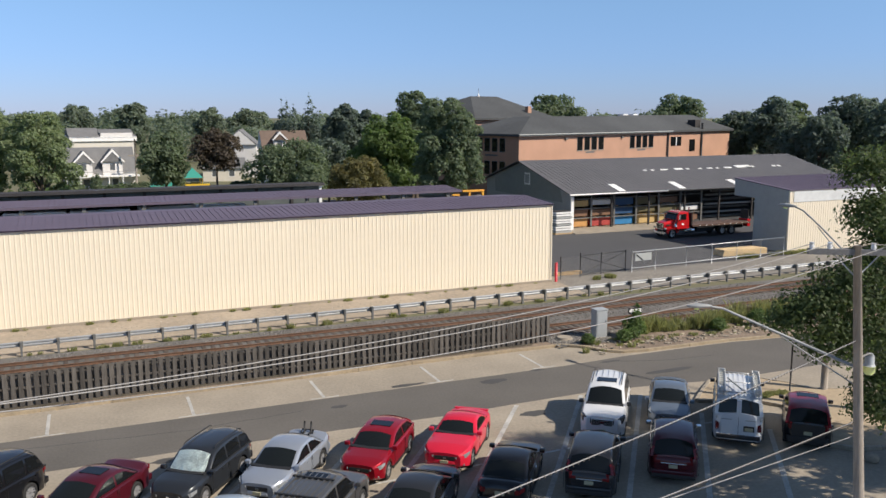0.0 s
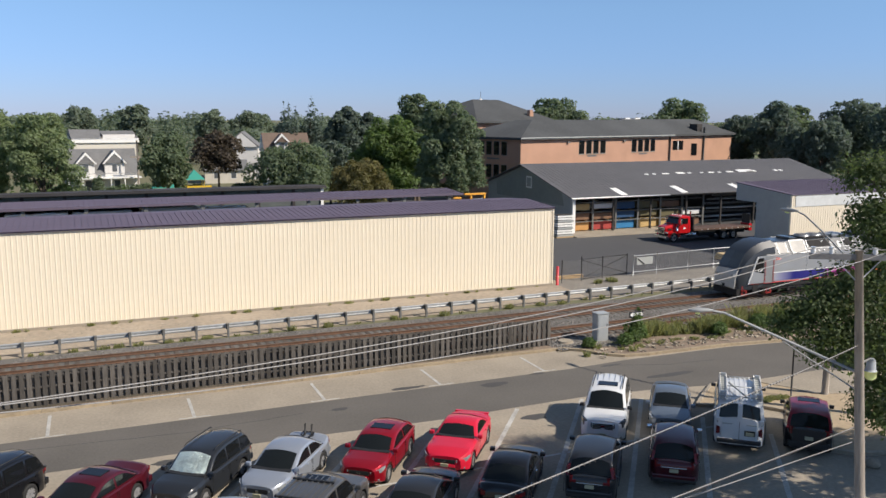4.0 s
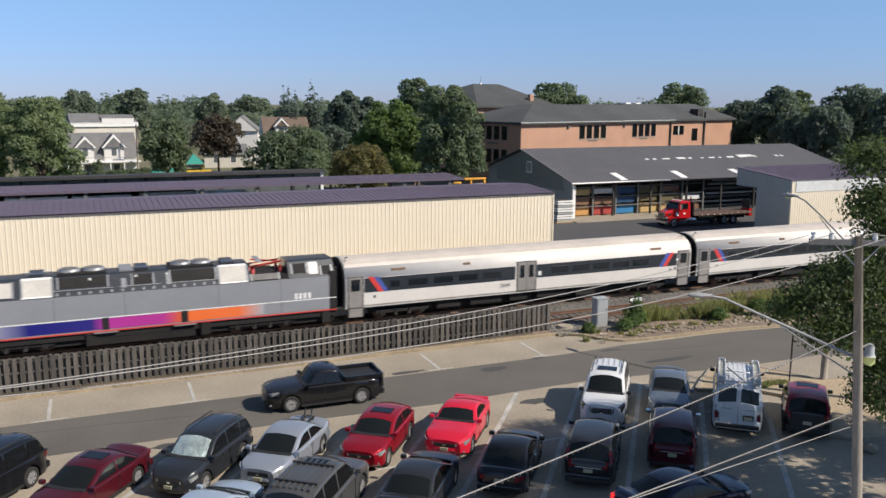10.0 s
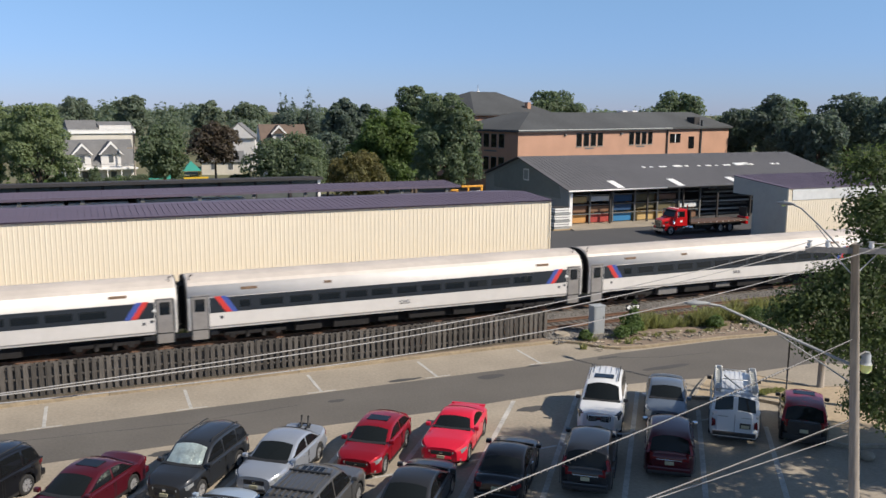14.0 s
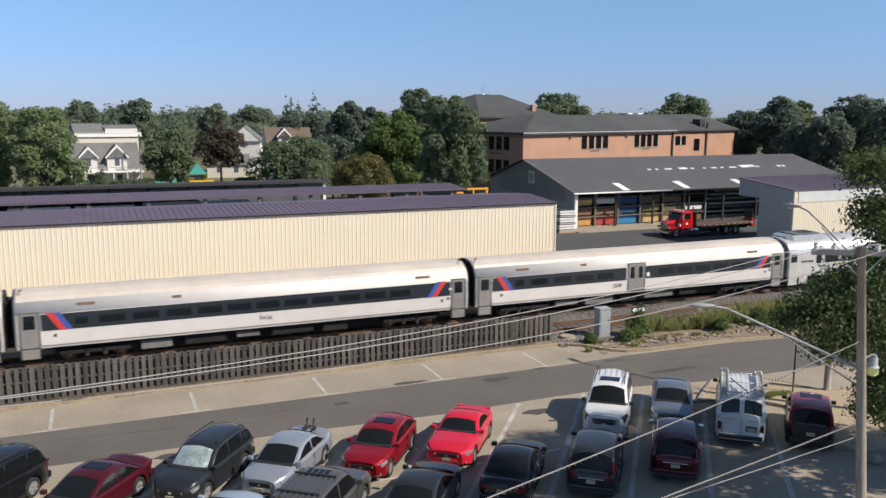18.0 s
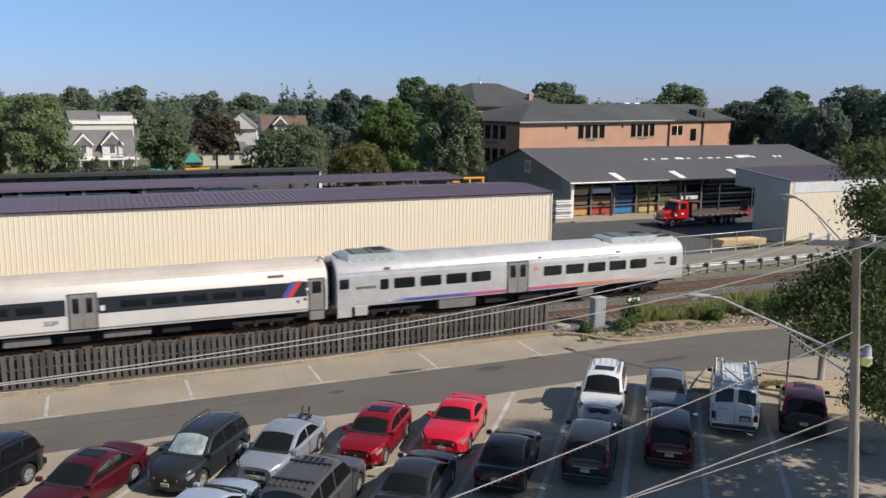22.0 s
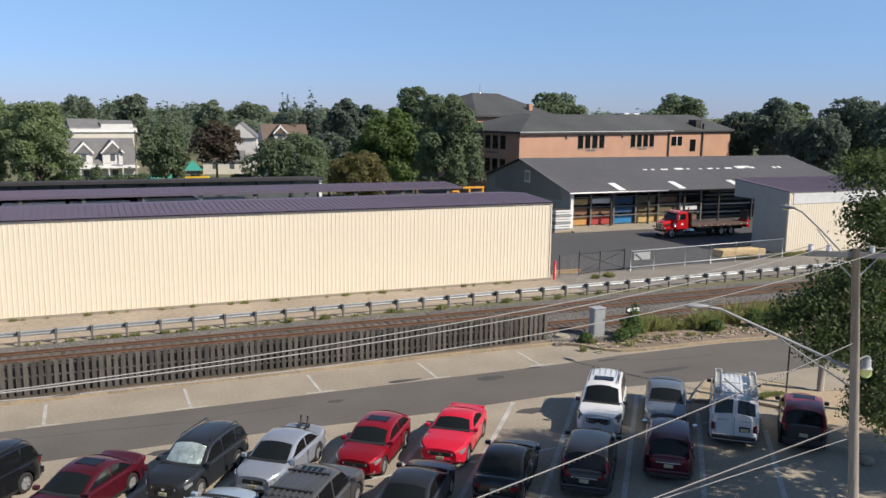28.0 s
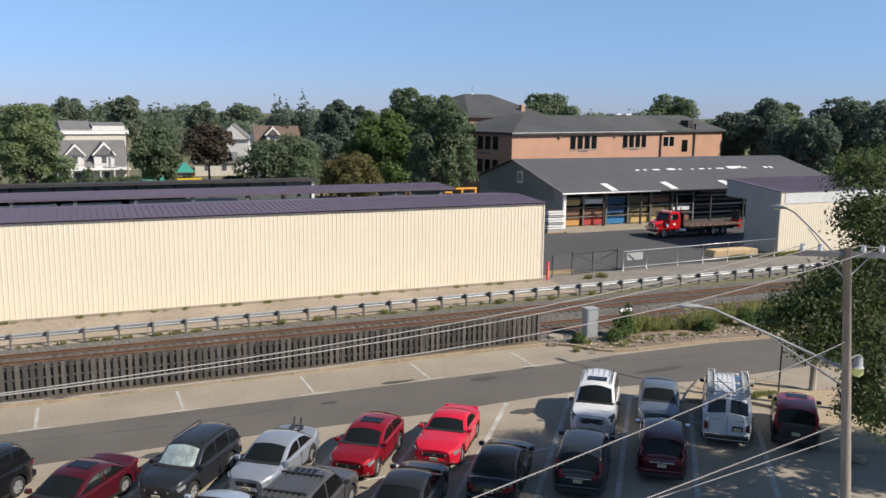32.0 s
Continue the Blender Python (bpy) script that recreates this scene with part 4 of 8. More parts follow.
    for sy in (-0.5, 0.5):
        part("roof_bracket", box(L - 1.9, L - 0.8, sy - 0.04, sy + 0.04, 3.7, 3.9), M["under"], t)
    part("horn", tube([(L - 1.4, 0.2, 3.8), (L - 1.4, 0.2, 4.05), (L - 0.95, 0.2, 4.08)], 0.05, 6), M["under"], t)
    part("end_door", box(L - 0.33, L - 0.28, -0.42, 0.42, 1.0, 2.9), M["coach_door"], t)
    for sy in (-1, 1):
        part("end_window", box(L - 0.33, L - 0.29, sy * 0.95 - 0.32, sy * 0.95 + 0.32, 1.95, 2.6), M["coach_glass"], t)
        part("marker_lamp", box(L - 0.33, L - 0.27, sy * 1.2 - 0.1, sy * 1.2 + 0.1, 1.35, 1.5), M["red_lens"], t)
    part("gangway", box(0.0, 0.27, -0.75, 0.75, 1.1, 3.35, 0.04), M["under"], t, "black folding gangway")
    part("underframe", box(1.4, L - 0.9, -1.35, 1.35, 0.78, 1.0), M["under"], t)
    part("coupler", box(0.0, L, -0.12, 0.12, 0.75, 0.95), M["under"], t)
    for x, w in ((10.2, 1.5), (12.6, 2.0), (15.0, 1.5)):
        part("equipment_box", box(x, x + w, -1.3, 1.3, 0.35, 0.8, 0.03), M["under"], t)
    for x in (4.0, L - 4.0):
        bogie(t, x)
    return t


TRAIN_V = 8.67
TRAIN_X0 = 22.54 + 9 * TRAIN_V
TRAIN = [(loco(), -21.9)] + [(coach(n, d), 25.91 * i) for i, (n, d) in enumerate((("5549", True), ("5355", False), ("5416", False), ("5539", True)))] + [(cab_car(), 25.91 * 4)]

# ---- vehicles ----
def paint(name, col, metal=0.3, rough=0.32):
    return mat(name, col, rough, metal, vary=0.02, scale=2, bump=0.0, coat=0.7, spec=0.15)


P_BLACK = paint("black_paint", (0.012, 0.012, 0.014))
P_DKRED = paint("dark_red_paint", (0.068, 0.007, 0.013), 0.15)
P_CHAR = paint("charcoal_paint", (0.028, 0.031, 0.036), 0.3)
P_SILV = paint("silver_paint", (0.40, 0.43, 0.48), 0.55)
P_RED = paint("red_paint", (0.27, 0.007, 0.016), 0.3)
P_JEEP = paint("deep_red_paint", (0.20, 0.010, 0.018), 0.0)
P_BRED = paint("bright_red_paint", (0.56, 0.016, 0.04), 0.0)
P_WHITE = paint("white_car_paint", (0.64, 0.65, 0.66), 0.0)
P_CIV = paint("grey_silver_paint", (0.17, 0.205, 0.25), 0.45)
P_GREY = paint("dark_grey_paint", (0.028, 0.029, 0.032), 0.25)
P_BROWN = paint("pewter_paint", (0.10, 0.098, 0.095), 0.4)
P_ICE = paint("pale_blue_paint", (0.42, 0.50, 0.58), 0.4)
P_NAVY = paint("navy_paint", (0.012, 0.016, 0.04), 0.3)
M["shade"] = mat("silver_sunshade", (0.80, 0.92, 0.84), 0.3, 0.6, vary=0.25, scale=2.2, big=1.5, bump=0.9, fine=6)
M["plate"] = plain("licence_plate", (0.36, 0.35, 0.24), 0.5)
M["lamp_dark"] = plain("smoked_lamp", (0.10, 0.10, 0.105), 0.12, 0.3, coat=1.0)


def rounded_ring(x0, x1, w, z, c, cz=0.0):
    """A rounded rectangle seen from above, front end at x1."""
    pts = []
    for sx, sy in ((1, 1), (-1, 1), (-1, -1), (1, -1)):
        cxx, cyy = (x1 - c if sx > 0 else x0 + c), sy * (w - c)
        a0 = {(1, 1): 0, (-1, 1): 90, (-1, -1): 180, (1, -1): 270}[(sx, sy)]
        for k in range(4):
            a = radians(a0 + 30 * k)
            pts.append((cxx + c * math.cos(a), cyy + c * math.sin(a), z))
    return pts


def sharp(ob, deg=38):
    for p in ob.data.polygons:
        p.use_smooth = True
    ob.data.set_sharp_from_angle(angle=radians(deg))
    return ob


WHEELS = {}


def wheel(parent, x, y, r, wd=0.21, rim=None, name="wheel"):
    """A tyre with a spoked alloy rim."""
    key = (round(r, 3), wd, rim.name if rim else "")
    if key not in WHEELS:
        bm = bmesh.new()
        ring = [(-wd / 2, r * 0.66), (-wd / 2, r * 0.9), (-wd / 2 + 0.03, r), (wd / 2 - 0.03, r), (wd / 2, r * 0.9), (wd / 2, r * 0.66)]
        rows = []
        for k in range(22):
            a = 2 * math.pi * k / 22
            rows.append([bm.verts.new((rr * math.cos(a), yy, rr * math.sin(a))) for yy, rr in ring])
        for k in range(22):
            A, B = rows[k], rows[(k + 1) % 22]
            for i in range(len(ring)):
                j = (i + 1) % len(ring)
                bm.faces.new((A[i], B[i], B[j], A[j]))
        bmesh.ops.recalc_face_normals(bm, faces=bm.faces)
        ty = bpy.data.meshes.new("tyre")
        bm.to_mesh(ty)
        bm.free()
        ty.materials.append(M["rubber"])
        bm = bmesh.new()
        rr = r * 0.67
        for k in range(10):
            a = 2 * math.pi * k / 10
            w2 = 0.11 if k % 2 == 0 else 0.05
            c, s = math.cos(a), math.sin(a)
            q = []
            for rad, hw in ((rr * 0.12, w2 * 0.35), (rr * 0.97, w2 * 0.5)):
                for sg in (-1, 1):
                    q.append((rad * c - sg * hw * s, rad * s + sg * hw * c))
            for yy in ((0.02, 0.075), (-0.075, -0.02)):
                vs = [bm.verts.new((p[0], yv, p[1])) for yv in yy for p in q]
                for f4 in ((0, 1, 3, 2), (4, 6, 7, 5), (0, 4, 5, 1), (2, 3, 7, 6), (0, 2, 6, 4), (1, 5, 7, 3)):
                    bm.faces.new([vs[i] for i in f4])
        seg = [(rr * math.cos(2 * math.pi * k / 20), rr * math.sin(2 * math.pi * k / 20)) for k in range(20)]
        sg2 = [(0.9 * p[0], 0.9 * p[1]) for p in seg]
        for yy in (-0.085, 0.085):
            A = [bm.verts.new((p[0], yy, p[1])) for p in seg]
            B = [bm.verts.new((p[0], yy, p[1])) for p in sg2]
            for k in range(20):
                bm.faces.new((A[k], A[(k + 1) % 20], B[(k + 1) % 20], B[k]))
        disc = [bm.verts.new((0.92 * p[0], 0, 0.92 * p[1])) for p in seg]
        bm.faces.new(disc).material_index = 1
        bmesh.ops.recalc_face_normals(bm, faces=bm.faces)
        ri = bpy.data.meshes.new("rim")
        bm.to_mesh(ri)
        bm.free()
        ri.materials.append(rim or M["alloy"])
        ri.materials.append(M["black"])
        WHEELS[key] = (ty, ri)
    ty, ri = WHEELS[key]
    w = place(name, ty, parent, pose(x, y, r))
    place("rim", ri, w)
    return w


def lerp3(a, b, t):
    return tuple(p + (q - p) * t for p, q in zip(a, b))


def pane(parent, name, a, b, c, d, material, label="", proud=0.008, deep=0.02, inset=0.0):
    """A flat pane with corners a b c d, a little proud of the body."""
    a, b, c, d = (Vector(p) for p in (a, b, c, d))
    n = (b - a).cross(d - a).normalized()
    m = (a + b + c + d) / 4
    pts = [p + (m - p) * inset for p in (a, b, c, d)]
    return part(name, loft([[p + n * proud for p in pts], [p - n * deep for p in pts]]), material, parent, label)


def car(name, label, category, m, L, W, H, wb, paintm, hood=0.95, belt=1.0, deck=1.05, xa=0.28, xb=0.08, xc=-0.2, xd=-0.36, wt=0.78, r=0.33, nose=0.79, tail=0.85, clear=0.2, rails=False, sunroof=False, glass=None, front_lamps="clear_lens", tail_tall=False, group="", doors=2, grille=True, trim=None, rim=None, facing_group="parked cars", spoiler=False, mirror=None, lit=False, low_tail=False, dark_rear=False, roofpaint=None, crown=0.045, big_lamps=False, wing=False, plate_y=0.0):
    """A car: x forward; xa to xd are the windscreen's foot and head, the roof's end and the rear window's foot, as parts of the length."""
    t = thing(name, m, label, category, group or facing_group)
    h2 = W / 2
    xw = (wb / 2 + 0.03 * L * 0.2, -wb / 2 + 0.03 * L * 0.2)
    R = r + 0.055
    st = {-L / 2, -L / 2 + 0.06, -L / 2 + 0.2, L / 2, L / 2 - 0.05, L / 2 - 0.14, L / 2 - 0.26, L / 2 - 0.42, -L / 2 + 0.36,  xa * L, xd * L, xa * L + 0.12, 0.0, xa * L * 0.5, xd * L * 0.5, (xa * L + L / 2) / 2}
    for c in xw:
        for q in (-1.0, -0.97, -0.82, -0.5, 0, 0.5, 0.82, 0.97, 1.0):
            st.add(c + q * R)
    xs = sorted(st)

    def top(x):
        u = x / L
        if u >= xa:
            s = (u - xa) / (0.5 - xa)
            return belt + (hood - belt) * min(1, s * 1.5) - 0.05 * s if s < 0.6 else hood - 0.03 + (nose - hood + 0.03) * ((s - 0.6) / 0.4) ** 1.5
        if u <= xd:
            s = (xd - u) / max(0.5 + xd, 0.02)
            return belt + (deck - belt) * min(1, s * 3) if s < 0.8 else deck + (tail - deck) * ((s - 0.8) / 0.2) ** 1.6
        return belt

    def half(x):
        u = abs(x) / (L / 2)
        return h2 * (1 - 0.02 * u * u - (0.30 * ((u - 0.76) / 0.24) ** 2.2 if u > 0.76 else 0))

    def low(x):
        z = clear + (0.12 * ((abs(x) / (L / 2) - 0.85) / 0.15) if abs(x) > 0.85 * L / 2 else 0)
        for c in xw:
            if abs(x - c) <= R:
                z = max(z, r + math.sqrt(max(R * R - (x - c) ** 2, 0)) - 0.01)
        return z
    rings = []
    for x in xs:
        zt, zb, w = top(x), low(x), half(x)
        zb = min(zb, zt - 0.1)
        zm = max(zb + 0.02, min(0.62 * zt, zt - 0.18))
        hp = [(w - 0.1, zb), (w - 0.015, zb + min(0.05, (zt - zb) * 0.2)), (w, max(zm, zb + (zt - zb) * 0.3)), (w - 0.025, zt - min(0.1, (zt - zb) * 0.3)), (w - 0.1, zt - 0.015), (w * 0.6, zt + 0.02), (w * 0.25, zt + 0.035)]
        rings.append([(x, y, z) for y, z in hp] + [(x, -y, z) for y, z in hp[::-1]])
    body = sharp(part("body", loft(rings), paintm, t), 34)
    part("underside", box(-L / 2 + 0.25, L / 2 - 0.25, -h2 + 0.28, h2 - 0.28, 0.16, 0.5), M["black"], t)
    # cabin
    bz = belt - 0.03
    base = (xd * L, xa * L, h2 - 0.07)
    head = (xc * L, xb * L, h2 * wt)
    zr = H - 0.07

    def prof(x):
        """The height of the cabin over the length."""
        if x >= head[1]:
            s = min(1.0, (x - head[1]) / (base[1] - head[1]))
            return bz + (zr - bz) * (1 - s ** 1.18)
        if x <= head[0]:
            s = min(1.0, (head[0] - x) / max(head[0] - base[0], 0.01))
            return bz + (zr - bz) * (1 - s ** 1.25)
        q = 2 * (x - head[0]) / (head[1] - head[0]) - 1
        return H - min(0.07, crown * 1.6) * (0.55 * q * q + 0.45 * q ** 4)

    def wide(z):
        k = max(0.0, min(1.0, (z - bz) / (zr - bz)))
        return base[2] + (head[2] - base[2]) * k ** 1.12

    def over(x, f):
        """The cabin's top at x, f of the half width from the middle."""
        mid = (head[0] + head[1]) / 2
        bow = min(0.16, abs(x - mid) * 0.2, 0.3 * (head[0] - base[0]) if x < mid else 1.0) * f * f
        return max(bz, prof(x + bow if x > mid else x - bow) - crown * f * f)
    n = 9
    cx_ = [base[0] + (head[0] - base[0]) * k / 5 for k in range(5)] + [head[0] + (head[1] - head[0]) * k / n for k in range(n)] + [head[1] + (base[1] - head[1]) * k / 6 for k in range(7)]
    rings = []
    for x in cx_:
        ze = over(x, 0.9)
        zs = max(bz, ze - 0.06)
        hp = [(base[2], bz - 0.06), (base[2], bz), (wide((bz + zs) / 2), (bz + zs) / 2), (wide(zs), zs), (wide(ze) - 0.025, max(bz, ze - 0.015))] + [(wide(ze) * f, over(x, f)) for f in (0.88, 0.6, 0.3)]
        rings.append([(x, y, z) for y, z in hp] + [(x, 0, over(x, 0))] + [(x, -y, z) for y, z in hp[::-1]])
    cab = sharp(part("cabin", loft(rings), roofpaint or paintm, t, "roof and pillars"), 34)
    gl = glass or M["glass"]

    def sheet(nm, grid, material):
        """A thin curved pane over a grid of points, standing on the cabin."""
        bm = bmesh.new()
        vs = [[bm.verts.new(p) for p in row] for row in grid]
        for ra, rb in zip(vs, vs[1:]):
            for k in range(len(ra) - 1):
                bm.faces.new((ra[k], ra[k + 1], rb[k + 1], rb[k]))
        bmesh.ops.recalc_face_normals(bm, faces=bm.faces)
        ob = part(nm, bm, material, t)
        for p in ob.data.polygons:
            p.use_smooth = True
        return ob
    for fr, nm in ((1, "windscreen"), (0, "rear_window")):
        x0, x1 = (head[1], base[1]) if fr else (head[0], base[0])
        lim = (0.06, 0.26, 0.46, 0.66, 0.9)
        grid = [[(x0 + (x1 - x0) * k + (0.014 if fr else -0.014), wide(over(x0 + (x1 - x0) * k, 0.85)) * f, over(x0 + (x1 - x0) * k, abs(f)) + 0.016) for f in (-0.86, -0.58, -0.3, 0, 0.3, 0.58, 0.86)] for k in lim]
        if glass and fr:
            sheet(nm, grid, M["glass"])
            sheet("sunshade", [[(x_ + 0.014, y_ * 0.97, z_ + 0.016 + 0.006 * math.sin(9 * y_ + 3 * k)) for x_, y_, z_ in row] for k, row in enumerate(grid)], gl)
        else:
            sheet(nm, grid, M["windscreen"])
    cuts = {1: (0.12, 0.20, 0.24, 0.80), 2: (0.08, 0.45, 0.48, 0.88), 3: (0.05, 0.25, 0.28, 0.54, 0.57, 0.9)}[doors]
    for s in (-1, 1):
        for u0, u1 in zip(cuts[::2], cuts[1::2]):
            grid = []
            for k in range(7):
                x = base[0] + (u0 + (u1 - u0) * k / 6) * (base[1] - base[0])
                zt_ = max(bz + 0.07, over(x, 0.9) - 0.085)
                grid.append([(x, s * (wide(z) + 0.012), z) for z in (bz + 0.05, (bz + 0.05 + zt_) / 2, zt_)])
            sheet("side_window", grid, M["glass"])
        # mirror, handles, sill
        mx = xa * L - 0.2
        mr = part("mirror", box(mx - 0.07, mx + 0.09, -0.1, 0.1, belt - 0.02, belt + 0.13, 0.035), mirror or paintm, t)
        mr.location.y = s * (h2 + 0.06)
        for u0, u1 in zip(cuts[::2], cuts[1::2]):
            if u1 - u0 < 0.15:
                continue
            hx = base[0] + (u0 + 0.08) * (base[1] - base[0])
            part("door_handle", box(hx, hx + 0.16, s * (h2 - 0.005) - 0.015, s * (h2 - 0.005) + 0.015, belt - 0.2, belt - 0.16), trim or paintm, t)
            for u in (u0, u1):
                jx = base[0] + u * (base[1] - base[0])
                if abs(jx - xw[0]) > R and abs(jx - xw[1]) > R:
                    part("door_gap", box(jx - 0.006, jx + 0.006, s * h2 - 0.012, s * h2 + 0.002, clear + 0.12, belt - 0.12), M["black"], t)
        # lamps
        drop = 0.13 if big_lamps else 0.0
        sec = ((L / 2 + 0.012, h2 * 0.48, nose - 0.17 - drop, nose - 0.09), (L / 2 - 0.05, h2 * 0.68, nose - 0.18 - drop, nose - 0.05), (L / 2 - 0.2, half(L / 2 - 0.2) + 0.01, nose - 0.15 - drop, nose - 0.0), (L / 2 - 0.42, half(L / 2 - 0.42) + 0.008, nose - 0.06, nose + 0.03))
        part("headlight", loft([[(x, s * y, z0), (x, s * y, z1), (x - 0.08, s * (y - 0.06), z1 + 0.012), (x - 0.08, s * (y - 0.06), z0)] for x, y, z0, z1 in sec]), M[front_lamps], t)
        y0, z0, z1 = (0.84, 0.72, 0.98) if low_tail else (0.58, deck - 0.32, deck - 0.15) if not tail_tall else (0.68, belt - 0.26, belt + 0.0)
        sec = ((-L / 2 - 0.012, h2 * y0), (-L / 2 - 0.008, h2 * max(0.755, y0 + 0.05)), (-L / 2 + 0.06, half(-L / 2 + 0.06) + 0.01), (-L / 2 + (0.11 if tail_tall else 0.26), half(-L / 2 + (0.11 if tail_tall else 0.26)) + 0.006))
        part("tail_light", loft([[(x, s * y, z0 + 0.04 * (k == 3)), (x, s * y, z1), (x + 0.08, s * (y - 0.06), z1), (x + 0.08, s * (y - 0.06), z0)] for k, (x, y) in enumerate(sec)]), M["lit_red"] if lit else M["red_lens"], t)
    x0 = xa * L
    fs_ = (-0.84, -0.5, 0, 0.5, 0.84)
    part("cowl", loft([[(x0 - 0.12 * f * f + dx, f * half(x0), top(x0 + dx) + 0.03 + dz) for dx, dz in ((-0.05, 0.03), (0.1, 0.012), (0.1, -0.04), (-0.05, -0.04))] for f in fs_]), M["black"], t, "black cowl below the windscreen")
    for s in (-1, 1):
        part("sill", box(xw[1] + R + 0.02, xw[0] - R - 0.02, s * h2 - 0.03, s * h2 + 0.004, clear + 0.02, clear + 0.12), M["black"], t)
    if wing:
        for s in (-1, 1):
            part("chrome_wing", loft([[(L / 2 + 0.04 - 0.3 * f ** 2.2 + dx, s * f * h2, nose - 0.14 + 0.08 * f + dz) for dx, dz in ((0, 0), (-0.01, 0.05), (-0.06, 0.05), (-0.05, 0))] for f in (0, 0.25, 0.5, 0.75, 0.9)]), M["chrome"], t, "chrome bar above the grille")
    if grille and big_lamps:
        gr = part("grille_surround", box(L / 2 - 0.15, L / 2 + 0.03, -h2 * 0.46, h2 * 0.46, nose - 0.36, nose - 0.08, 0.03), M["chrome"], t, "chrome grille surround")
        part("grille_mesh", box(L / 2 - 0.1, L / 2 + 0.036, -h2 * 0.43, h2 * 0.43, nose - 0.34, nose - 0.1, 0.02), M["black"], gr)
        for k in range(3):
            part("grille_bar", box(L / 2, L / 2 + 0.042, -h2 * 0.42, h2 * 0.42, nose - 0.29 + 0.06 * k, nose - 0.28 + 0.06 * k), M["steel"], gr)
        part("badge", box(L / 2, L / 2 + 0.05, -0.08, 0.08, nose - 0.23, nose - 0.19), M["red_lens"], gr, "red emblem bar")
    elif grille:
        part("grille", box(L / 2 - 0.2, L / 2 + 0.012, -h2 * 0.44, h2 * 0.44, nose - (0.34 if nose > 0.9 else 0.25), nose - 0.08, 0.03), M["black"], t)
        part("badge", box(L / 2, L / 2 + 0.02, -0.06, 0.06, nose - 0.2, nose - 0.12, 0.01), M["chrome"], t)
    fs_ = (-0.9, -0.72, -0.4, 0, 0.4, 0.72, 0.9)
    fb = part("front_bumper", loft([[(L / 2 + 0.05 - 0.42 * abs(f) ** 2.6 + dx, f * h2, z) for dx, z in ((-0.03, clear + 0.05), (0.0, clear + 0.1), (0.012, clear + 0.24), (-0.01, nose - 0.27), (-0.1, nose - 0.25), (-0.14, clear + 0.05))] for f in fs_]), paintm, t, "rounded front bumper")
    part("front_intake", loft([[(L / 2 + 0.061 - 0.42 * abs(f) ** 2.6 + dx, f * h2, z) for dx, z in ((0, clear + 0.1), (0, clear + 0.19), (-0.04, clear + 0.19), (-0.04, clear + 0.1))] for f in (-0.58, -0.4, 0, 0.4, 0.58)]), M["black"], fb)
    for s in (-1, 1):
        part("fog_lamp", box(L / 2 - 0.18, L / 2 - 0.1, s * 0.76 * h2 - 0.06, s * 0.76 * h2 + 0.06, clear + 0.13, clear + 0.21, 0.015), M["clear_lens"], fb)
    part("front_plate", box(L / 2 + 0.02, L / 2 + 0.072, -0.15, 0.15, clear + 0.22, clear + 0.33), M["plate"], fb)
    part("rear_bumper", box(-L / 2 - 0.035, -L / 2 + 0.25, -h2 + 0.14, h2 - 0.14, 0.32, 0.56, 0.05), M["black"] if dark_rear else paintm, t)
    if dark_rear:
        part("dark_tailgate", box(-L / 2 - 0.02, -L / 2 + 0.1, -h2 + 0.3, h2 - 0.3, 0.56, deck - 0.04, 0.02), M["black"], t)
    if tail_tall and not dark_rear and tail < 1.0:
        tg = part("tailgate", loft([[(-L / 2 - 0.03 + 0.1 * abs(f) ** 2.5 + dx, f * h2, z) for dx, z in ((0.03, 0.54), (0.0, 0.66), (-0.012, 0.8), (0.0, deck - 0.16), (0.05, deck - 0.05), (0.12, deck - 0.01), (0.2, deck - 0.02), (0.2, 0.54))] for f in (-0.8, -0.6, -0.3, 0, 0.3, 0.6, 0.8)]), paintm, t, smooth=True)
        part("tailgate_trim", box(-L / 2 - 0.055, -L / 2, -0.45, 0.45, 0.83, 0.86, 0.008), M["chrome"], tg, "chrome strip above the plate")
        part("bumper_cladding", box(-L / 2 - 0.05, -L / 2 + 0.25, -h2 + 0.12, h2 - 0.12, 0.28, 0.42, 0.03), M["black"], t)
        for s in (-1, 1):
            part("inner_tail_light", box(-L / 2 - 0.02, -L / 2 + 0.1, s * h2 * 0.61 - 0.1, s * h2 * 0.61 + 0.1, belt - 0.24, belt - 0.14, 0.012), M["red_lens"], tg)
            up = []
            for z in (bz - 0.02, bz + 0.14, bz + 0.3):
                q = max(0.0, min(1.0, 1 - (z - bz) / (zr - bz))) ** 0.8
                x, y = head[0] - q * (head[0] - base[0]), wide(z)
                up.append([(x - 0.03, s * (y - 0.11), z), (x - 0.03, s * (y - 0.02), z), (x + 0.1, s * (y + 0.02), z), (x + 0.12, s * (y - 0.08), z)])
            part("upper_tail_light", loft(up), M["red_lens"], t)
    part("licence_plate", box(-L / 2 - 0.045, -L / 2 + 0.02, plate_y - 0.16, plate_y + 0.16, 0.66 + 0.2 * abs(plate_y), 0.8 + 0.2 * abs(plate_y)), M["plate"], t)
    if rails:
        for s in (-1, 1):
            y = s * (head[2] - 0.1)
            part("roof_rail", tube([(head[0] + 0.15, y, H - 0.03), (head[0] + 0.3, y, H + 0.03), (head[1] - 0.35, y, H + 0.03), (head[1] - 0.2, y, H - 0.03)], 0.022, 6), M["black"], t)
    if sunroof:
        part("sunroof", box(head[1] - 0.95, head[1] - 0.42, -0.42, 0.42, H - 0.035, H + 0.008, 0.01), M["glass"], t)
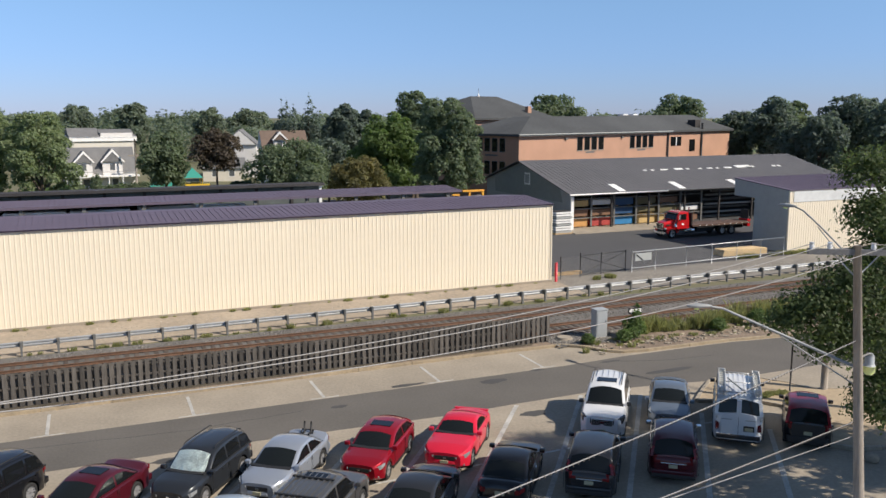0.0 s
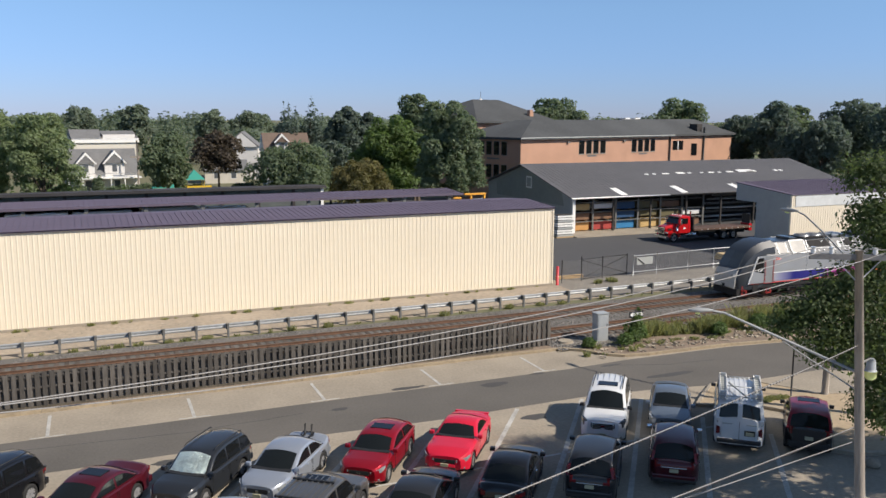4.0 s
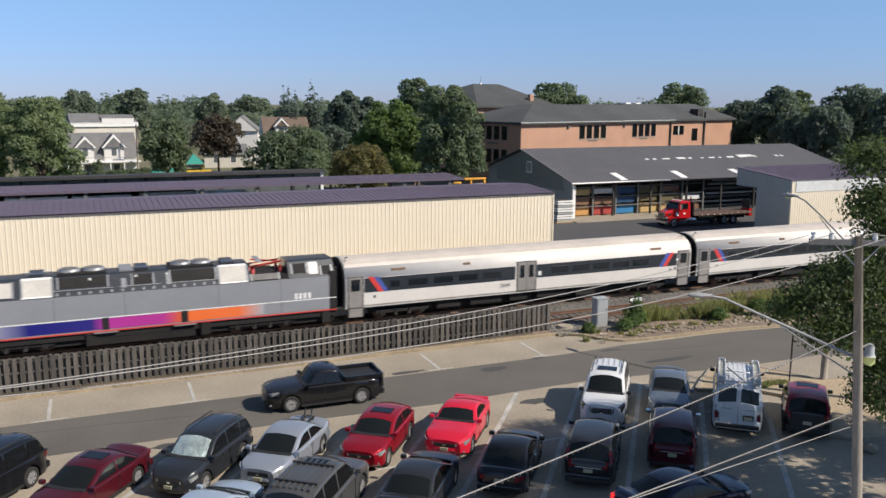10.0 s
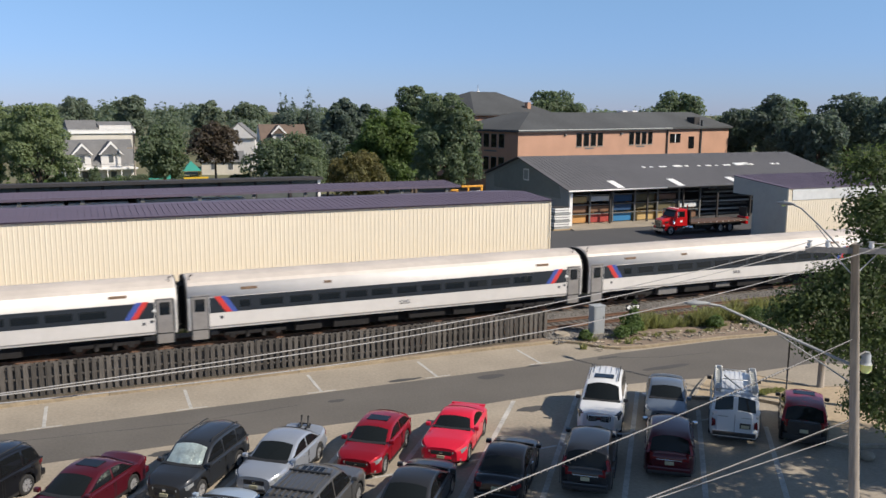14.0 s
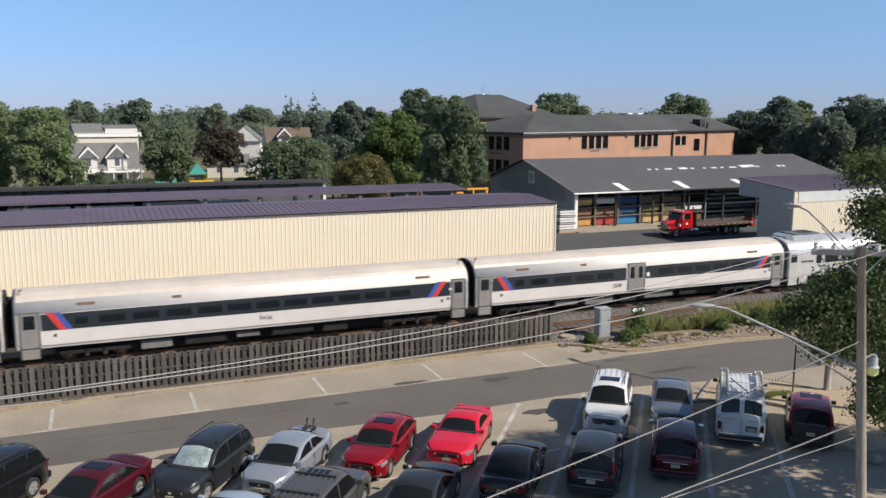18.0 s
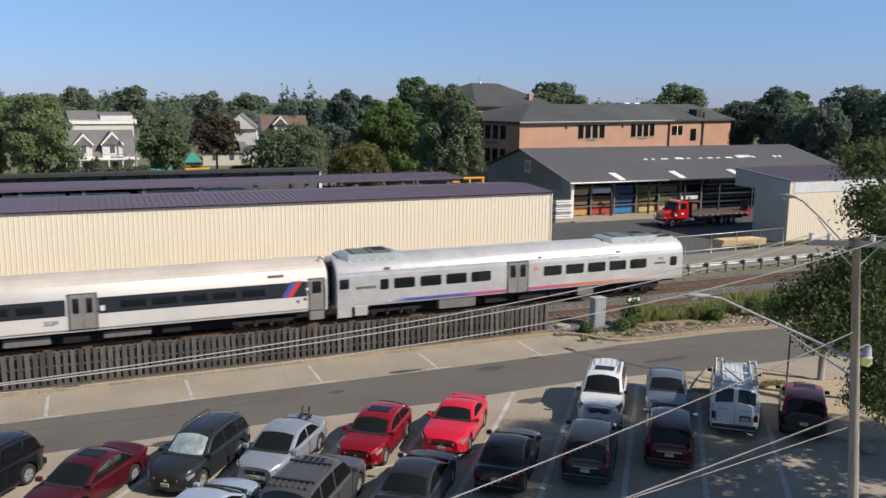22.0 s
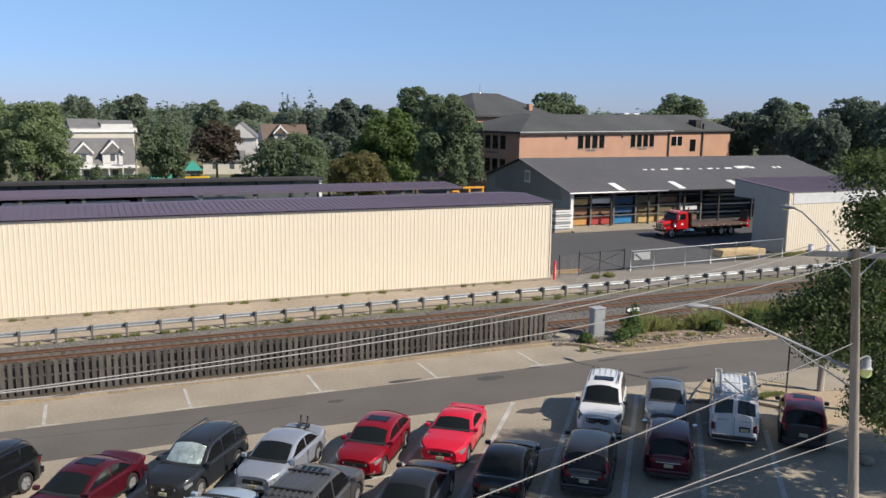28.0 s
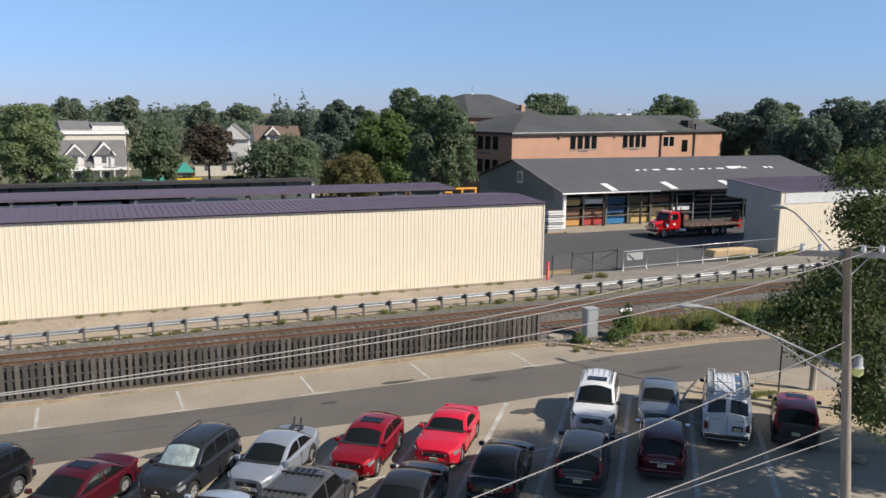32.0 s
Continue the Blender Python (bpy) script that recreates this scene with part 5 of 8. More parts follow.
    if spoiler:
        part("spoiler", box(-L / 2 + 0.03, -L / 2 + 0.2, -h2 + 0.2, h2 - 0.2, deck - 0.03, deck + 0.03, 0.02), paintm, t)
    for x in xw:
        for s in (-1, 1):
            wheel(t, x, s * (h2 - 0.125), r, rim=rim)
    return t


M["lit_red"] = plain("lit_brake_light", (0.9, 0.03, 0.03), 0.2, emit=0.9)


def stall(k, y, back=False, turn=0.0, shift=0.0):
    """The pose of a car in a slanted bay; back: its tail towards the lane's far side."""
    x = 16.6 + 3.55 * k + (y - 33.5) * DX / DY + shift
    return pose(x, y, 0, 0, 0, 51.5 + turn + (0 if back else 180))


SED = dict(H=1.45, hood=0.92, belt=0.96, deck=1.04)
car("sport_utility_vehicle", "black sport utility vehicle with roof rails", "car", stall(-5, 31.0, shift=-0.5), 4.75, 1.9, 1.76, 2.75, P_BLACK, hood=1.05, belt=1.1, deck=1.1, xc=-0.40, xd=-0.47, xb=0.1, wt=0.8, r=0.36, doors=3, rails=True)
car("sedan", "dark red sedan with a dark glass sunroof", "car", stall(-4, 29.7, shift=0.45), 4.85, 1.83, 1.46, 2.78, P_DKRED, hood=0.92, belt=0.97, deck=1.05, sunroof=True)
sub = car("station_wagon", "charcoal wagon with a silver sunshade behind the windscreen", "car", stall(-3, 30.4, shift=0.2), 4.65, 1.8, 1.68, 2.67, P_CHAR, hood=1.0, belt=1.05, deck=1.1, xc=-0.40, xd=-0.465, xb=0.09, xa=0.26, wt=0.79, r=0.345, doors=3, rails=True, glass=M["shade"])
cam_car = car("sedan", "silver sedan carrying a folded bicycle rack", "car", stall(-2, 29.9), 4.75, 1.82, 1.46, 2.75, P_SILV, hood=0.93, belt=0.97, deck=1.06)
rk = part("bicycle_rack", tube([(-1.85, -0.24, 1.08), (-2.0, -0.24, 1.16), (-2.0, 0.24, 1.16), (-1.85, 0.24, 1.08)], 0.03, 6), M["black"], cam_car, "folded black bicycle rack")
for s in (-0.14, 0.14):
    part("rack_arm", tube([(-1.95, s, 1.08), (-2.0, s, 1.45), (-2.02, s, 1.5)], 0.035, 6), M["black"], rk)
    part("rack_foot", box(-2.15, -1.7, s - 0.04, s + 0.04, 1.05, 1.1, 0.01), M["black"], rk)
car("hatchback", "glossy red hatchback with a dark sunroof", "car", stall(-1, 29.9, shift=0.1), 4.5, 1.8, 1.46, 2.7, P_RED, hood=0.95, belt=1.0, deck=1.05, xa=0.24, xb=0.06, xc=-0.33, xd=-0.45, r=0.335, sunroof=True)
car("coupe", "bright red two-door coupe with a rear spoiler", "car", stall(0, 29.75, shift=0.05), 4.7, 1.86, 1.39, 2.72, P_BRED, hood=0.98, belt=0.99, deck=0.98, xa=0.17, xb=0.02, xc=-0.2, xd=-0.36, doors=1, nose=0.78, tail=0.85, r=0.345, spoiler=True, wt=0.72)
ws = car("sport_utility_vehicle", "white sport utility vehicle with black roof rails", "car", stall(2, 30.1), 4.87, 1.9, 1.83, 2.87, P_WHITE, hood=1.08, belt=1.12, deck=1.12, xa=0.22, xb=0.08, xc=-0.42, xd=-0.475, wt=0.78, r=0.375, doors=3, rails=True, sunroof=True, nose=1.04, mirror=M["black"], big_lamps=True, front_lamps="lamp_dark")
for i in range(5):
    part("roof_rib", box(-1.75, -0.7, -0.5 + 0.25 * i - 0.012, -0.5 + 0.25 * i + 0.012, 1.78, 1.842), M["steel"], ws)
car("sedan", "grey-silver compact sedan with slim headlights", "car", stall(3, 29.65, shift=-0.1), 4.63, 1.8, 1.42, 2.7, P_CIV, hood=0.9, belt=0.96, deck=1.06, xa=0.25, xb=0.06, xc=-0.2, xd=-0.42, wing=True)
car("sedan", "black sedan with chrome window trim", "car", stall(1, 25.95, True, shift=-0.1), 4.6, 1.8, 1.44, 2.75, P_BLACK, hood=0.93, belt=0.97, deck=1.05, trim=M["chrome"])
car("sport_utility_vehicle", "dark grey compact sport utility vehicle with tall tail lights", "car", stall(2, 25.45, True), 4.6, 1.85, 1.69, 2.66, P_GREY, hood=1.02, belt=1.08, deck=1.1, xc=-0.4, xd=-0.47, xb=0.1, wt=0.78, r=0.355, doors=3, tail_tall=True)
car("sport_utility_vehicle", "dark red compact sport utility vehicle", "car", stall(3, 25.35, True, shift=0.1), 4.5, 1.83, 1.7, 2.62, P_DKRED, hood=1.02, belt=1.08, deck=1.1, xc=-0.4, xd=-0.47, xb=0.1, wt=0.78, r=0.355, doors=3, tail_tall=True, mirror=M["chrome"])
car("sedan", "dark grey sedan with a gloss roof", "car", stall(0, 25.2, True, shift=0.15), 4.75, 1.82, 1.45, 2.8, P_GREY, hood=0.92, belt=0.96, deck=1.05)
gm = car("sport_utility_vehicle", "large pewter sport utility vehicle with a ribbed roof", "car", stall(-1, 25.65, True, shift=-0.1), 5.2, 1.98, 1.88, 3.0, P_BROWN, hood=1.12, belt=1.17, deck=1.17, xa=0.22, xb=0.1, xc=-0.44, xd=-0.48, wt=0.8, r=0.38, doors=3, sunroof=True)
for i in range(7):
    part("roof_rib", box(-2.1, 0.05, -0.6 + 0.2 * i - 0.03, -0.6 + 0.2 * i + 0.03, 1.82, 1.89, 0.008), P_BROWN, gm)
for x in (-1.7, -0.35):
    part("rack_bar", box(x - 0.04, x + 0.04, -0.72, 0.72, 1.87, 1.925, 0.01), M["black"], gm)
car("sedan", "pale blue sedan parked nose out", "car", stall(-2, 25.5, True), 4.7, 1.82, 1.46, 2.75, P_ICE, hood=0.92, belt=0.96, deck=1.05)
car("sedan", "dark grey compact sedan", "car", stall(-3, 25.3, True), 4.7, 1.82, 1.47, 2.75, P_CHAR, hood=0.92, belt=0.96, deck=1.05)
car("sport_utility_vehicle", "red and black sport utility vehicle beside the sandy island", "car", stall(5, 25.5, True, turn=-6, shift=0.0), 4.2, 1.86, 1.74, 2.6, P_BLACK, roofpaint=P_JEEP, sunroof=True, hood=1.05, belt=1.12, deck=1.12, xc=-0.4, xd=-0.48, xb=0.12, wt=0.8, r=0.37, doors=2, dark_rear=True, tail_tall=True, mirror=M["black"])

# white work van with a ladder rack
van = car("work_van", "white work van with ladders on a roof rack", "van", stall(4, 27.45, True, turn=-3), 5.5, 2.0, 2.08, 3.5, P_WHITE, hood=1.15, belt=1.42, deck=1.42, xa=0.3, xb=0.19, xc=-0.465, xd=-0.49, wt=0.86, r=0.37, doors=3, low_tail=True, mirror=M["black"], dark_rear=False, crown=0.012, plate_y=-0.41)
for i in range(7):
    part("roof_rib", box(-2.4, 0.8, -0.62 + 0.2 * i - 0.03, -0.62 + 0.2 * i + 0.03, 2.05, 2.095, 0.008), P_WHITE, van)
part("rear_door_gap", box(-2.76, -2.70, -0.008, 0.008, 0.55, 1.95), M["black"], van)
part("rear_pillar", box(-2.775, -2.6, -0.09, 0.09, 1.3, 2.0), P_WHITE, van)
for s in (-0.85, 0.85):
    part("door_hinge", box(-2.78, -2.7, s - 0.03, s + 0.03, 1.2, 1.26), M["steel"], van)
    part("rear_letters", box(-2.765, -2.7, s * 0.55 - 0.2, s * 0.55 + 0.2, 1.16, 1.2), M["greywall"], van)
part("plate_holder", box(-2.79, -2.7, -0.62, -0.2, 0.72, 0.95, 0.01), M["black"], van)
part("rear_step", box(-2.9, -2.6, -0.85, 0.85, 0.4, 0.55, 0.03), M["black"], van, "black rear step bumper")
for x in (-2.3, -0.9, 0.5):
    part("rack_bar", tube([(x, -0.85, 2.0), (x, -0.85, 2.2), (x, 0.85, 2.2), (x, 0.85, 2.0)], 0.025, 6), M["steel"], van)
for y in (-0.7, 0.7):
    lad = part("ladder", tube([(-2.6, y - 0.13, 2.27), (0.7, y - 0.13, 2.27)], 0.03, 6), M["steel"], van, "aluminium ladder")
    part("ladder_rail", tube([(-2.6, y + 0.13, 2.27), (0.7, y + 0.13, 2.27)], 0.03, 6), M["steel"], lad)
    part("ladder_deck", box(-2.5, 0.6, y - 0.1, y + 0.1, 2.21, 2.25), M["greywall"], lad)
    part("ladder_carrier", box(-2.45, -2.3, y - 0.1, y + 0.1, 2.1, 2.42, 0.03), M["steel"], lad)
    part("ladder_carrier", box(0.2, 0.35, y - 0.1, y + 0.1, 2.1, 2.42, 0.03), M["steel"], lad)
    for i in range(11):
        part("rung", tube([(-2.5 + 0.3 * i, y - 0.13, 2.28), (-2.5 + 0.3 * i, y + 0.13, 2.28)], 0.018, 5), M["steel"], lad)
part("ladder", tube([(-2.5, -0.25, 2.26), (-0.6, 0.45, 2.26)], 0.035, 6), M["greywall"], van, "loose aluminium ladder")
part("beacon", tube([(-2.3, -0.72, 2.2), (-2.3, -0.72, 2.45)], [0.05, 0.03], 6), M["steel"], van)

# moving black pickup truck
pick = car("pickup_truck", "black pickup truck with an open cargo bed", "pickup truck", pose(0, 0, 0), 5.3, 1.9, 1.75, 3.2, P_BLACK, hood=1.1, belt=1.13, deck=1.13, xa=0.2, xb=0.1, xc=-0.1, xd=-0.13, wt=0.77, r=0.37, nose=0.95, tail=1.1, facing_group="moving vehicles", tail_tall=True, rim=M["alloy"])
bed = part("cargo_bed", box(-2.45, -0.85, -0.72, 0.72, 1.1, 1.168), M["black"], pick, "black bed liner")
for s in (-1, 1):
    part("bed_rail", box(-2.55, -0.8, s * 0.84 - 0.07, s * 0.84 + 0.07, 1.1, 1.32, 0.03), P_BLACK, pick)
part("tailgate", box(-2.62, -2.5, -0.86, 0.86, 0.7, 1.32, 0.03), P_BLACK, pick)
part("bed_front", box(-0.85, -0.78, -0.8, 0.8, 1.1, 1.32), P_BLACK, pick)

# moving dark sedan
msed = car("sedan", "dark navy sedan leaving with brake lights lit", "car", pose(0, 0, 0), 4.75, 1.83, 1.46, 2.78, P_NAVY, hood=0.92, belt=0.97, deck=1.05, facing_group="moving vehicles", lit=True, trim=M["chrome"])

# ---- fence beside the tracks ----
fence = thing("wooden_fence", pose(0, 42.35, 0), "dark weathered shadow-box fence beside the tracks", "fence")
bme = bpy.data.meshes.new("board")
bm = box(-0.098, 0.098, -0.012, 0.012, 0.1, 1.72, 0.004)
bm.to_mesh(bme)
bm.free()
bme.materials.append(M["fencewood"])
random.seed(5)
n = 0
x = 25.2
while n < 296:
    far = n % 2
    place("board", bme, fence, pose(x + random.uniform(-0.012, 0.012), -0.055 if not far else 0.055, random.uniform(-0.012, 0.012), random.uniform(-0.5, 0.5), random.uniform(-0.6, 0.6), random.uniform(-1.5, 1.5)))
    x -= 0.163
    n += 1
FX0 = x
for z in (0.45, 1.0, 1.52):
    part("fence_rail", box(FX0, 25.25, -0.04, 0.04, z - 0.045, z + 0.045), M["fencewood"], fence)
x = 25.23
while x > FX0:
    part("fence_post", box(x - 0.06, x + 0.06, -0.038, 0.06, -0.2, 1.75), M["fencewood"], fence)
    x -= 2.44
for i in range(3):
    part("fence_rail", box(-60, FX0, -0.04, 0.04, 0.4 + 0.53 * i, 0.5 + 0.53 * i), M["fencewood"], fence)
bm = bmesh.new()
x = FX0
while x > -60:
    add_box(bm, x - 0.085, x + 0.085, -0.07, -0.045, 0.12, 1.72)
    x -= 0.33
tagged(part("fence_boards_beyond", bm, M["fencewood"], fence), kind="stuff")

# ---- guardrail ----
GA = radians(0.9)
guard = thing("guardrail", pose(-3.3, 52.18, 0, 0, 0, 0.9), "galvanised steel guardrail on block posts along the verge", "guardrail")
prof = [(0, 0.42), (-0.05, 0.46), (-0.05, 0.52), (0.0, 0.57), (-0.05, 0.62), (-0.05, 0.68), (0, 0.72), (0.012, 0.72), (-0.036, 0.675), (-0.036, 0.625), (0.012, 0.57), (-0.036, 0.515), (-0.036, 0.465), (0.012, 0.42)]
post_me = bpy.data.meshes.new("guardrail_post")
bm = box(-0.06, 0.06, -0.34, -0.19, -0.25, 0.78, 0.008)
bm.to_mesh(post_me)
bm.free()
post_me.materials.append(M["darkpost"])
blk_me = bpy.data.meshes.new("spacer_block")
bm = box(-0.09, 0.09, -0.2, 0.0, 0.42, 0.78, 0.01)
bm.to_mesh(blk_me)
bm.free()
blk_me.materials.append(M["darkpost"])
pan_me = bpy.data.meshes.new("beam")
bm = prism(prof, 0, 3.8, "x")
bm.to_mesh(pan_me)
bm.free()
pan_me.materials.append(M["steel"])
for i in range(-12, 40):
    p = place("guardrail_post", post_me, guard, pose(1.905 * i + 0.0, 0.0, 0.04))
    place("spacer_block", blk_me, p)
for i in range(-6, 20):
    place("beam", pan_me, guard, pose(3.81 * i, 0.06, 0.05))

# ---- plants ----
def leaf_mesh(name, clumps, count, size, material, seed, inner=0.6, up=0.35):
    """A crown of many small leaf clusters scattered over rounded clumps."""
    rg = np.random.default_rng(seed)
    c = np.array(clumps, float)
    wt = c[:, 3] * c[:, 4] + c[:, 3] * c[:, 5]
    pick_i = rg.choice(len(c), count, p=wt / wt.sum())
    d = rg.normal(size=(count, 3))
    d /= np.linalg.norm(d, axis=1)[:, None]
    d[:, 2] = np.where(d[:, 2] < -0.55, -d[:, 2], d[:, 2])
    rad = rg.uniform(inner, 1.0, count) ** 0.6 * (1 + 0.08 * rg.normal(size=count))
    lump = 1 + 0.16 * np.sin(3.1 * d[:, 0] + 5.3 * d[:, 1] + seed) * np.cos(4.7 * d[:, 2] + 2.0 * d[:, 0])
    p = c[pick_i, :3] + d * (rad * lump)[:, None] * c[pick_i, 3:6]
    nrm = d + rg.normal(scale=0.55, size=(count, 3)) + np.array([0, 0, up])
    nrm /= np.linalg.norm(nrm, axis=1)[:, None]
    a = np.cross(nrm, rg.normal(size=(count, 3)))
    a /= np.linalg.norm(a, axis=1)[:, None]
    b = np.cross(nrm, a)
    s = size * rg.uniform(0.55, 1.35, count)[:, None]
    v = np.empty((count, 4, 3))
    v[:, 0] = p - a * s
    v[:, 1] = p - b * s * 0.55 + nrm * s * 0.15
    v[:, 2] = p + a * s
    v[:, 3] = p + b * s * 0.55 + nrm * s * 0.15
    me = bpy.data.meshes.new(name)
    me.vertices.add(count * 4)
    me.vertices.foreach_set("co", v.reshape(-1))
    me.loops.add(count * 4)
    me.loops.foreach_set("vertex_index", np.arange(count * 4))
    me.polygons.add(count)
    me.polygons.foreach_set("loop_start", np.arange(count) * 4)
    me.polygons.foreach_set("loop_total", np.full(count, 4))
    me.update(calc_edges=True)
    me.materials.append(material)
    return me


def tree(name, label, x, y, h, w, base, material, count, size, seed, spread=1.0, cone=False, group=""):
    """A tree: tapered trunk, limbs, and a crown of leaf clumps from base up to h, w wide."""
    rg = random.Random(seed)
    t = thing(name, pose(x, y, -0.03), label, "tree", group)
    ch = h - base
    tr = max(0.12, 0.02 * h)
    lean = rg.uniform(-0.3, 0.3)
    part("trunk", tube([(0, 0, -0.3), (0.05, 0, 0.3), (lean * 0.4, 0.1, base * 0.6 + 0.4), (lean, 0.1, base + ch * 0.45), (lean, 0, base + ch * 0.8)], [tr * 1.5, tr, tr * 0.85, tr * 0.5, tr * 0.2], 8), M["bark"], t, smooth=False)
    clumps = []
    if cone:
        n = 11
        for i in range(n):
            f = i / (n - 1)
            r = w / 2 * (1 - f) ** 0.62 + 0.3
            for k in range(4 if f < 0.8 else 1):
                a = rg.uniform(0, 6.28)
                o = r * 0.45 if f < 0.8 else 0
                clumps.append((o * math.cos(a), o * math.sin(a), base + ch * f * 0.97, r * 0.75, r * 0.75, ch / n * 1.3))
    else:
        for k in range(5):
            a = k * 1.26 + rg.uniform(-0.4, 0.4)
            z0 = base + ch * rg.uniform(0.05, 0.25)
            e = (w * 0.3 * math.cos(a), w * 0.3 * math.sin(a), base + ch * rg.uniform(0.4, 0.7))
            part("limb", tube([(lean * 0.5, 0.1, z0), (e[0] * 0.5, e[1] * 0.5, z0 + (e[2] - z0) * 0.6), e], [tr * 0.5, tr * 0.32, tr * 0.1], 6), M["bark"], t)
        nk = 38
        for k in range(nk):
            f = (k + 0.5) / nk
            prof = math.sin(math.pi * (0.12 + 0.80 * f)) ** 0.75
            a = k * 2.4 + rg.uniform(-0.5, 0.5)
            r = w / 2 * prof * rg.uniform(0.4, 0.82)
            q = w / 2 * rg.uniform(0.16, 0.36) * (0.6 + 0.4 * prof)
            clumps.append((r * math.cos(a) * spread, r * math.sin(a) * spread, base + ch * (0.08 + 0.82 * f), q, q, q * rg.uniform(0.65, 0.95)))
        clumps.append((0, 0, base + ch * 0.5, w * 0.27, w * 0.27, ch * 0.33))
    place("crown", leaf_mesh("crown", clumps, count, size, material, seed), t)
    return t


tree("tree", "leafy maple with sunlit light green leaves", 38.6, 106.4, 14.3, 10.8, 2.6, M["leaf"], 15000, 0.25, 1)
tree("tree", "tall dark green oak behind the maple", 46.3, 116.0, 17.6, 9.5, 3.0, M["leaf_dark"], 15000, 0.24, 27)
tree("tree", "tall dark green oak beside the school", 41.6, 93.5, 15.9, 10.4, 3.2, M["leaf_dark"], 24000, 0.2, 2)
tree("tree", "dark green tree behind the sheds", 41.7, 136.9, 15.7, 8.6, 2.6, M["needle"], 9000, 0.32, 3)
tree("tree", "dark green tree behind the sheds", 46.5, 140.0, 15.0, 8.0, 2.6, M["needle"], 8000, 0.32, 33)
tree("tree", "low rounded green tree", 25.0, 104.5, 9.9, 11.8, 3.4, M["leaf_dark"], 16000, 0.2, 4)
tree("tree", "small yellowing tree behind the sheds", 29.6, 91.2, 8.7, 7.4, 3.4, M["leaf_yellow"], 7000, 0.19, 5)
tree("tree", "bronze-leaved tree with a dark trunk", 23.5, 155.0, 10.7, 10.2, 3.4, M["leaf_red"], 8000, 0.28, 6)
tree("tree", "green street tree near the houses", 13.2, 137.5, 11.3, 9.2, 2.0, M["leaf_dark"], 9000, 0.28, 7)
tree("tree", "large drooping green tree", -3.2, 107.1, 14.2, 9.0, 2.6, M["leaf_pale"], 20000, 0.17, 8)
tree("tree", "large drooping green tree", -9.4, 112.0, 16.0, 9.5, 2.6, M["leaf_pale"], 16000, 0.18, 9)
tree("tree", "green tree in the distance", 18.2, 279.8, 17.2, 12.1, 4.0, M["leaf_hazed"], 5000, 0.5, 10)
tree("tree", "green tree in the distance", 39.6, 270.2, 15.6, 11.4, 4.0, M["leaf_hazed"], 5000, 0.5, 11)
tree("tree", "green tree in the distance", 54.9, 285.5, 14.6, 17.7, 4.0, M["leaf_hazed"], 6000, 0.5, 12)
tree("tree", "green tree in the distance", 2.3, 286.6, 16.2, 15.6, 4.0, M["leaf_hazed"], 6000, 0.5, 13)
tree("tree", "rounded green tree behind the school", 99.5, 167.2, 17.4, 17.3, 6.0, M["leaf_dark"], 7000, 0.41, 14)
tree("tree", "rounded green tree behind the school", 126.0, 155.7, 17.9, 15.8, 5.0, M["leaf_dark"], 7000, 0.41, 15)
tree("tree", "dark green tree behind the warehouse", 134.5, 147.0, 14.3, 12.0, 3.0, M["needle"], 7000, 0.38, 16)
tree("tree", "dark green tree behind the warehouse", 133.5, 134.5, 17.0, 13.2, 3.0, M["needle"], 8000, 0.36, 17)
tree("tree", "dark green tree behind the warehouse", 141.4, 137.7, 16.6, 11.5, 3.0, M["leaf_dark"], 7000, 0.38, 18)
tree("tree", "dark green tree behind the warehouse", 122.5, 112.4, 14.0, 10.8, 2.0, M["needle"], 7000, 0.32, 19)
tree("tree", "dark green tree behind the warehouse", 140.1, 121.9, 17.4, 16.1, 3.0, M["needle"], 9000, 0.36, 20)
tree("tree", "dark green tree behind the warehouse", 134.9, 107.6, 17.4, 12.7, 3.0, M["needle"], 8000, 0.35, 21)
tree("tree", "dark green tree behind the warehouse", 122.5, 119.0, 12.4, 10.8, 2.0, M["needle"], 6000, 0.34, 22)
tree("tree", "green tree behind the sheds", 33.5, 118.0, 10.5, 9.6, 2.0, M["needle"], 7000, 0.3, 23)
tree("tree", "dark green tree behind the warehouse", 139.0, 125.0, 13.6, 12.0, 2.0, M["needle"], 7000, 0.36, 25)
tree("tree", "dark green tree behind the warehouse", 150.0, 128.0, 16.0, 13.0, 2.0, M["leaf_dark"], 7000, 0.36, 26)
tree("tree", "green tree behind the sheds", 50.5, 128.0, 13.0, 10.8, 2.0, M["leaf_dark"], 7000, 0.34, 24)
for x, y, h, w, sd in ((35.4, 150.5, 15.2, 6.4, 31), (39.2, 149.2, 16.0, 7.0, 32), (36.0, 156.5, 15.0, 6.0, 34), (37.3, 153.0, 14.6, 6.5, 35), (41.0, 152.0, 14.2, 7.0, 36)):
    tree("conifer", "dark pointed conifer behind the sheds", x, y, h, w, 1.5, M["needle"], 6500, 0.27, sd, cone=True)
hedge = [(-14 + 1.9 * i, 102.5 + 0.3 * (i % 2), 5.0 + 0.5 * math.sin(i * 2.1), 2.3) for i in range(11)]
for i, (x, y, h, w) in enumerate(hedge):
    tree("arborvitae", "narrow green hedge tree beyond the shed roofs", x, y, h, w, 0.4, M["leaf"], 700, 0.3, 50 + i, cone=True, group="row of hedge trees")

